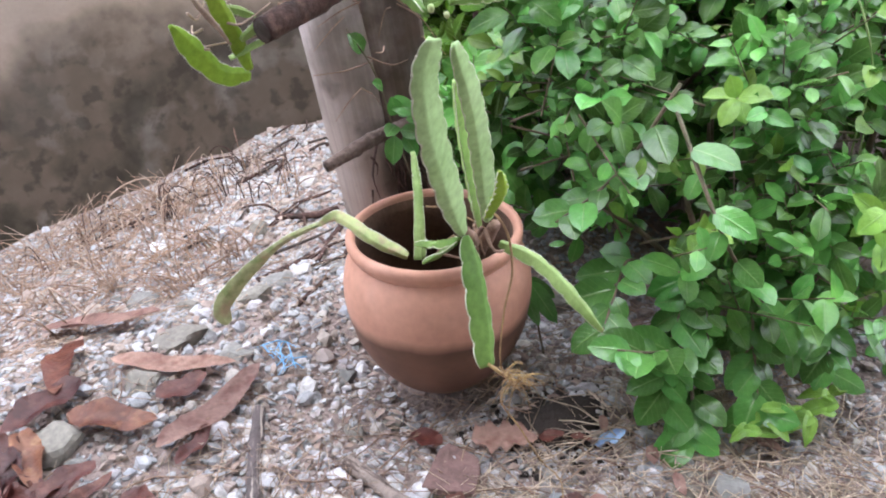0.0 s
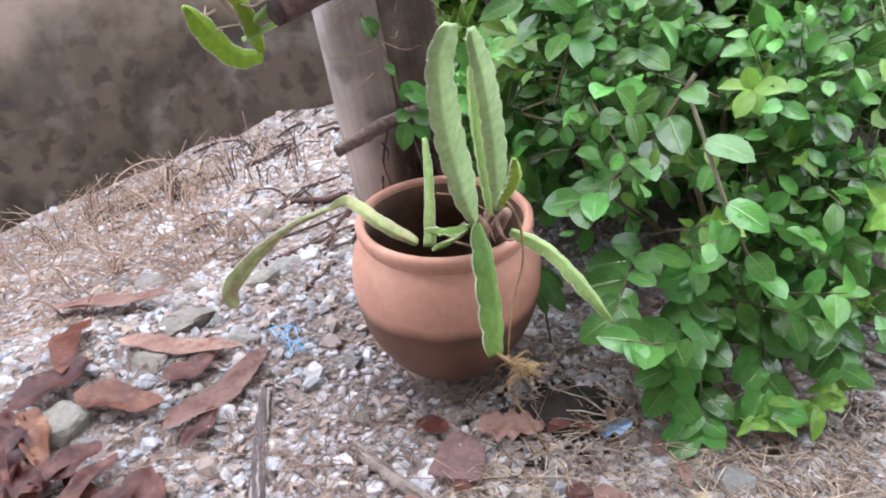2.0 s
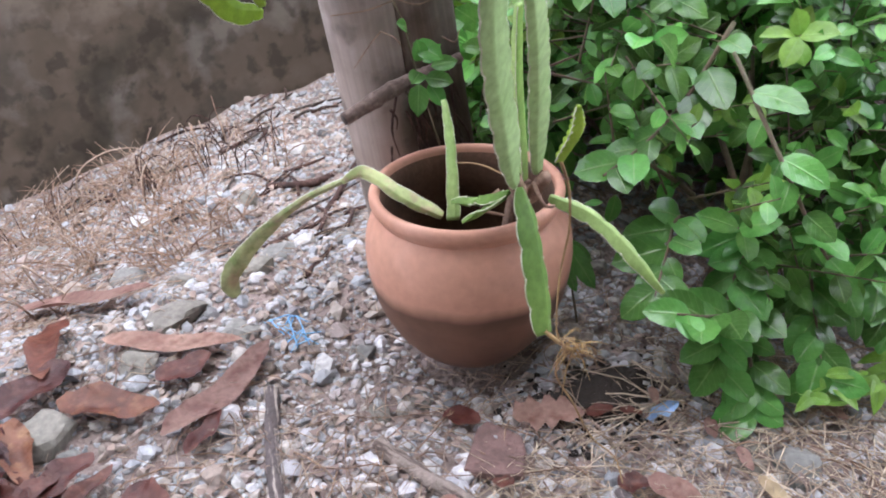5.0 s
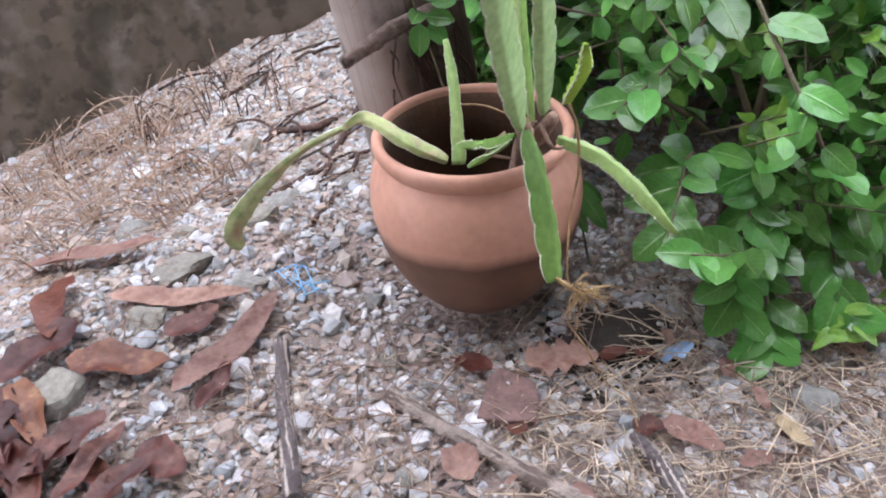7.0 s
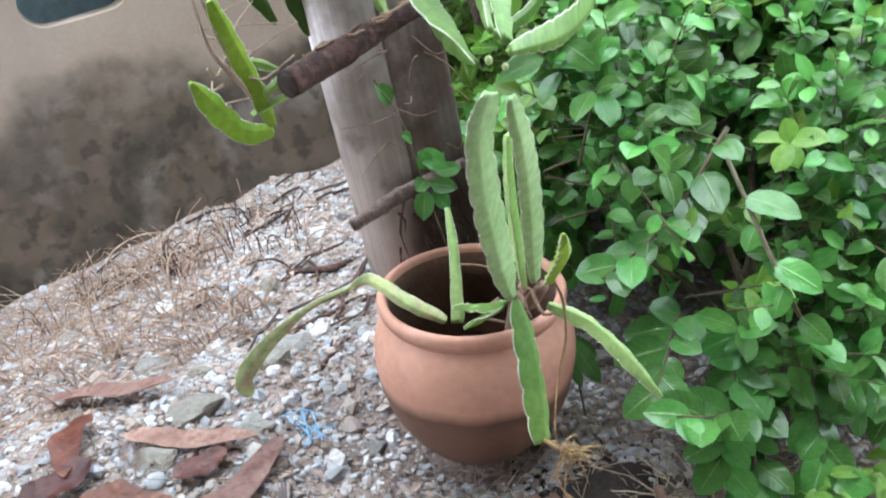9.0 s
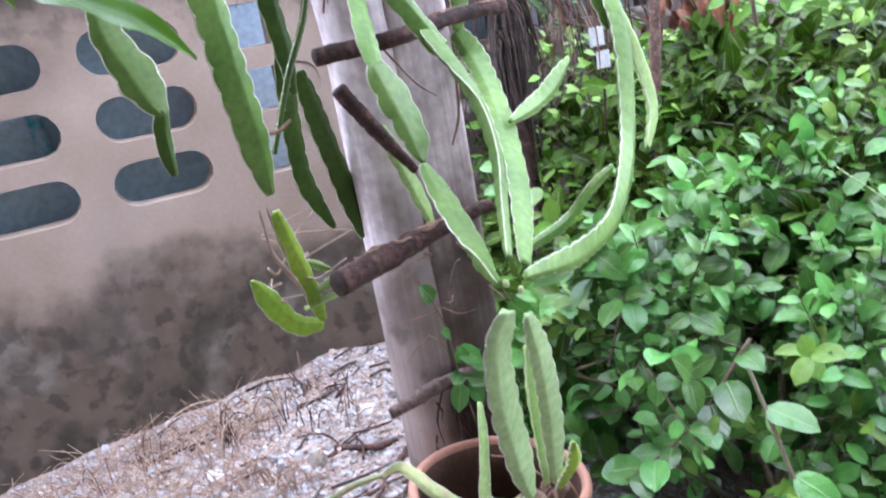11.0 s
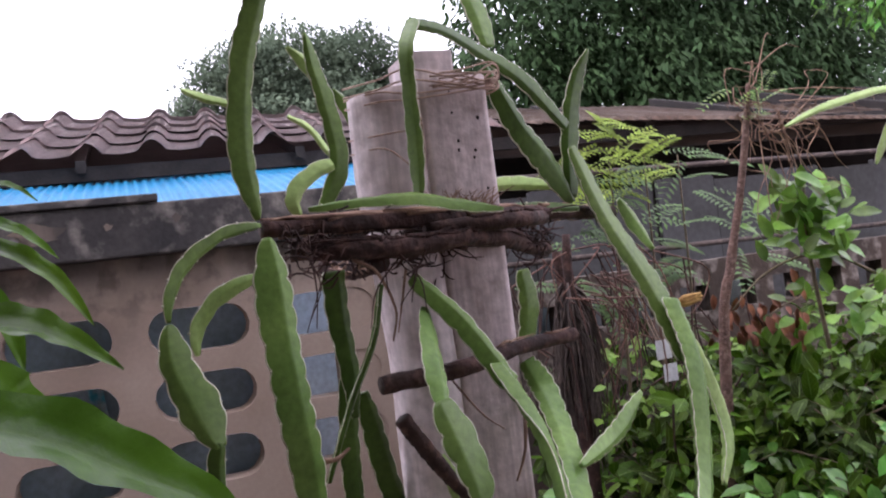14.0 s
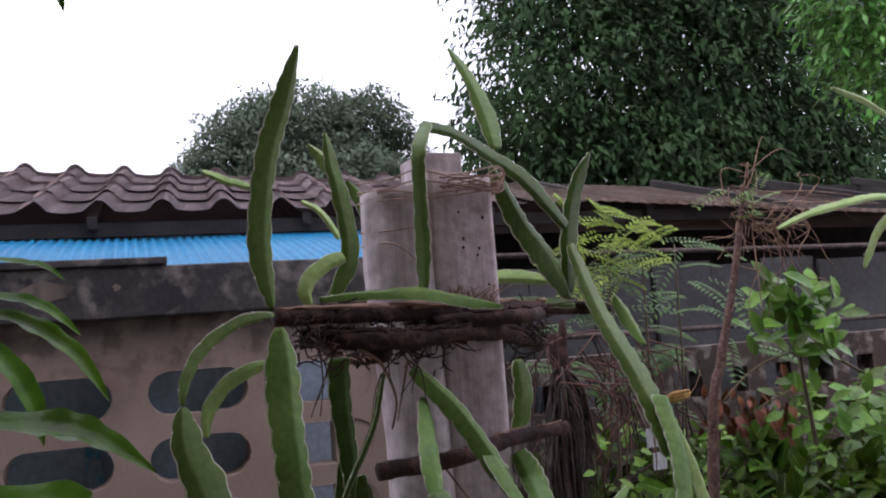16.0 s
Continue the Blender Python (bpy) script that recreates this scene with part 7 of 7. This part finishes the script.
V, F = straw(320, near, 0.10, 0.0010, 4)
V3, F3 = straw(600, slope, 0.08, 0.0011, 6)
F += [tuple(i + len(V) for i in f) for f in F3]
V += V3
V2, F2 = straw(150, front, 0.12, 0.0011, 5)
F += [tuple(i + len(V) for i in f) for f in F2]
tagged(new("dead_twigs", leaf_mesh("dead_twigs", V + V2, F, root_m)), "scattered thin dead twigs", "twigs", kind="stuff")
def front_right(r):
    return r.uniform(-0.1, 0.5), r.uniform(-2.4, -1.98)


pale_straw = material("pale_straw", (0.62, 0.50, 0.39), (0.46, 0.35, 0.26), 0.8, 40, 200, 0.2, island=0.35)
V, F = straw(300, front_right, 0.12, 0.0011, 9)
V2, F2 = straw(1100, front_right, 0.05, 0.0007, 12)
F += [tuple(i + len(V) for i in f) for f in F2]
tagged(new("long_straw", leaf_mesh("long_straw", V + V2, F, pale_straw)), "long pale stems of dry grass lying on the gravel", "straw", kind="stuff")
# chips of broken dry leaf
V, F = [], []
for k in range(3600):
    x, y = (near if k % 2 else front)(rng) if k < 2200 else (rng.uniform(-0.95, 0.35), rng.uniform(-1.3, -0.04))
    a = rng.uniform(0, 6.28)
    add_leaf(V, F, on(x, y, 0.006 + rng.random() * 0.006), Vector((math.cos(a), math.sin(a), rng.gauss(0, 0.2))), Vector((rng.gauss(0, 0.3), rng.gauss(0, 0.3), 1)), rng.uniform(0.006, 0.030), rng.uniform(0.005, 0.014), 0.4, 0.2, 0.9, 2)
tagged(new("leaf_chips", leaf_mesh("leaf_chips", V, F, material("leaf_chip", (0.20, 0.135, 0.115), (0.29, 0.215, 0.185), 0.8, 20, 120, 0.2, island=0.4))), "broken bits of dry brown leaf", "leaf litter", kind="stuff")

# dry standing weeds on the mound
for k in range(80):
    x, y = rng.uniform(-0.95, -0.12), rng.uniform(-1.2, -0.15)
    w_ = base("dry_weed", on(x, y), "dry brown weed stalks standing on the mound", "weed", "dry weeds")
    bm = bmesh.new()
    for j in range(8):
        h, lean = rng.uniform(0.02, 0.12), Vector((rng.gauss(-0.01, 0.07), rng.gauss(0, 0.05), 0))
        o = on(x + rng.gauss(0, 0.02), y + rng.gauss(0, 0.02), -0.003)
        tube(bm, [o, o + lean * 0.4 + Vector((0, 0, h * 0.6)), o + lean * 1.2 + Vector((0, 0, h))], [0.0014, 0.0011, 0.0006], 7, 4)
    part("stalk_tuft", bm, root_m if k % 3 else dry_m, w_)
for k in range(30):
    x, y = rng.uniform(-0.95, 0.12), rng.uniform(-0.85, -0.08)
    w_ = base("dry_weed", on(x, y), "curved dry grass blades on the crest of the mound", "weed", "dry weeds")
    bm = bmesh.new()
    for j in range(5):
        h, a, r = rng.uniform(0.04, 0.13), rng.uniform(0, 6.28), rng.uniform(0.03, 0.12)
        o, e = on(x + rng.gauss(0, 0.02), y + rng.gauss(0, 0.02), -0.003), Vector((math.cos(a) * r, math.sin(a) * r, 0))
        tube(bm, [o, o + e * 0.25 + Vector((0, 0, h * 0.8)), o + e * 0.7 + Vector((0, 0, h)), o + e * 1.15 + Vector((0, 0, h * 0.6))], [0.0015, 0.0013, 0.0008], 9, 4)
    part("stalk_tuft", bm, (dry_m, root_m, bark_m)[k % 3], w_)
curl_w = base("dry_weed", on(-0.3, -0.75), "curled pale dry grass blades arching over the mound", "weed")
for pts in ([(-0.36, -0.45, 0.28), (-0.35, -0.45, 0.40), (-0.27, -0.45, 0.44), (-0.18, -0.45, 0.42), (-0.16, -0.45, 0.36)], [(-0.25, -0.7, 0.36), (-0.16, -0.7, 0.44), (-0.06, -0.7, 0.48)], [(-0.2, -0.7, 0.37), (-0.13, -0.7, 0.46), (-0.09, -0.7, 0.475)],
            [(-0.08, -0.7, 0.36), (-0.03, -0.7, 0.40), (0.02, -0.7, 0.38), (0.03, -0.7, 0.33)], [(-0.5, -1.0, 0.40), (-0.51, -1.02, 0.50), (-0.47, -1.05, 0.44), (-0.44, -1.1, 0.42)]):
    bm = bmesh.new()
    tube(bm, pts, [0.0022, 0.002, 0.001], 18, 5)
    part("blade", bm, dry_m, curl_w)

# ---- gravel ----
shapes = [stone_mesh("pebble", 1.0, rng.uniform(0.5, 0.75), k * 2.3, 2, pale_pebble if k % 3 else pebble_m) for k in range(10)]


def density(x, y):
    d = 0.55 + 0.9 * noise.noise(Vector((x * 4.5, y * 4.5, 2))) + (0.45 if y > -1.75 else 0.4)
    return d if x < 0.55 else d - 0.4


placed = 0
while placed < 300:
    x, y = rng.uniform(-0.62, 0.25), rng.uniform(-2.15, -1.35)
    if math.hypot(x - 0.05, y + 1.76) < 0.1 or density(x, y) < rng.random() * 0.8:
        continue
    ob = new("pebble", shapes[rng.randrange(10)])
    s = 0.0098 * math.exp(rng.gauss(0, 0.3))
    ob.parent = ground
    ob.matrix_basis = Matrix.Translation(on(x, y, s * 0.2)) @ Euler((rng.gauss(0, 0.3), rng.gauss(0, 0.3), rng.uniform(0, 6.28))).to_matrix().to_4x4() @ Matrix.Scale(s, 4)
    placed += 1
source = []
for sub, mm in ((1, 0), (1, 1), (1, 2), (1, 3), (1, 4), (1, 5), (1, 6), (1, 7)):
    me = stone_mesh("gravel_shape", 1.0, 0.62, mm * 5.7 + 1, sub, pebble_m)
    source.append((np.array([v.co[:] for v in me.vertices]), np.array([p.vertices[:] for p in me.polygons])))
    bpy.data.meshes.remove(me)
heaps = [[[], [], 0], [[], [], 0]]
made = 0
while made < 44000:
    x, y = rng.uniform(-1.1, 0.85), rng.uniform(-2.6, -0.02)
    if made > 42000:
        x, y = -0.12 + rng.gauss(0, 0.16), -0.95 + rng.gauss(0, 0.28)
        if y > -0.02:
            continue
    if max(-0.75 - x, x - 0.5, -2.25 - y) > 0.35 * rng.random():
        continue
    if rng.random() > 0.3 + 0.7 * max(0.0, min(1.0, density(x, y))) or math.hypot(x - 0.05, y + 1.76) < 0.085 or math.hypot((x - 0.140) / 0.09, (y + 1.94) / 0.062) < rng.uniform(0.6, 1.1):
        continue
    if y > -1.2 and made % 5 < 1:
        made += 1
        continue
    v, f = source[rng.randrange(8)]
    s = 0.0051 * math.exp(rng.gauss(0, 0.45)) * (1.05 if y > -1.8 else 1.12)
    rot = np.array(Euler((rng.gauss(0, 0.4), rng.gauss(0, 0.4), rng.uniform(0, 6.28))).to_matrix())
    pile = heaps[1 if y < -1.66 + 0.12 * noise.noise(Vector((x * 5, y * 5, 9))) and x > -0.36 + 0.1 * rng.random() and rng.random() < 0.66 else 0]
    pile[0].append(v @ rot.T * s + np.array((x, y, ground_z(x, y) + s * 0.2)))
    pile[1].append(f + pile[2])
    pile[2] += len(v)
    made += 1
for (VV, FF, total), mat, label in zip(heaps, (pebble_m, pale_pebble), ("small grey and tan gravel", "small pale grey and white gravel")):
    me = bpy.data.meshes.new("gravel")
    me.from_pydata(np.concatenate(VV).tolist(), [], np.concatenate(FF).tolist())
    me.materials.append(mat)
    ob = new("gravel", me)
    ob.parent = ground
    tagged(ob, label, kind="stuff")
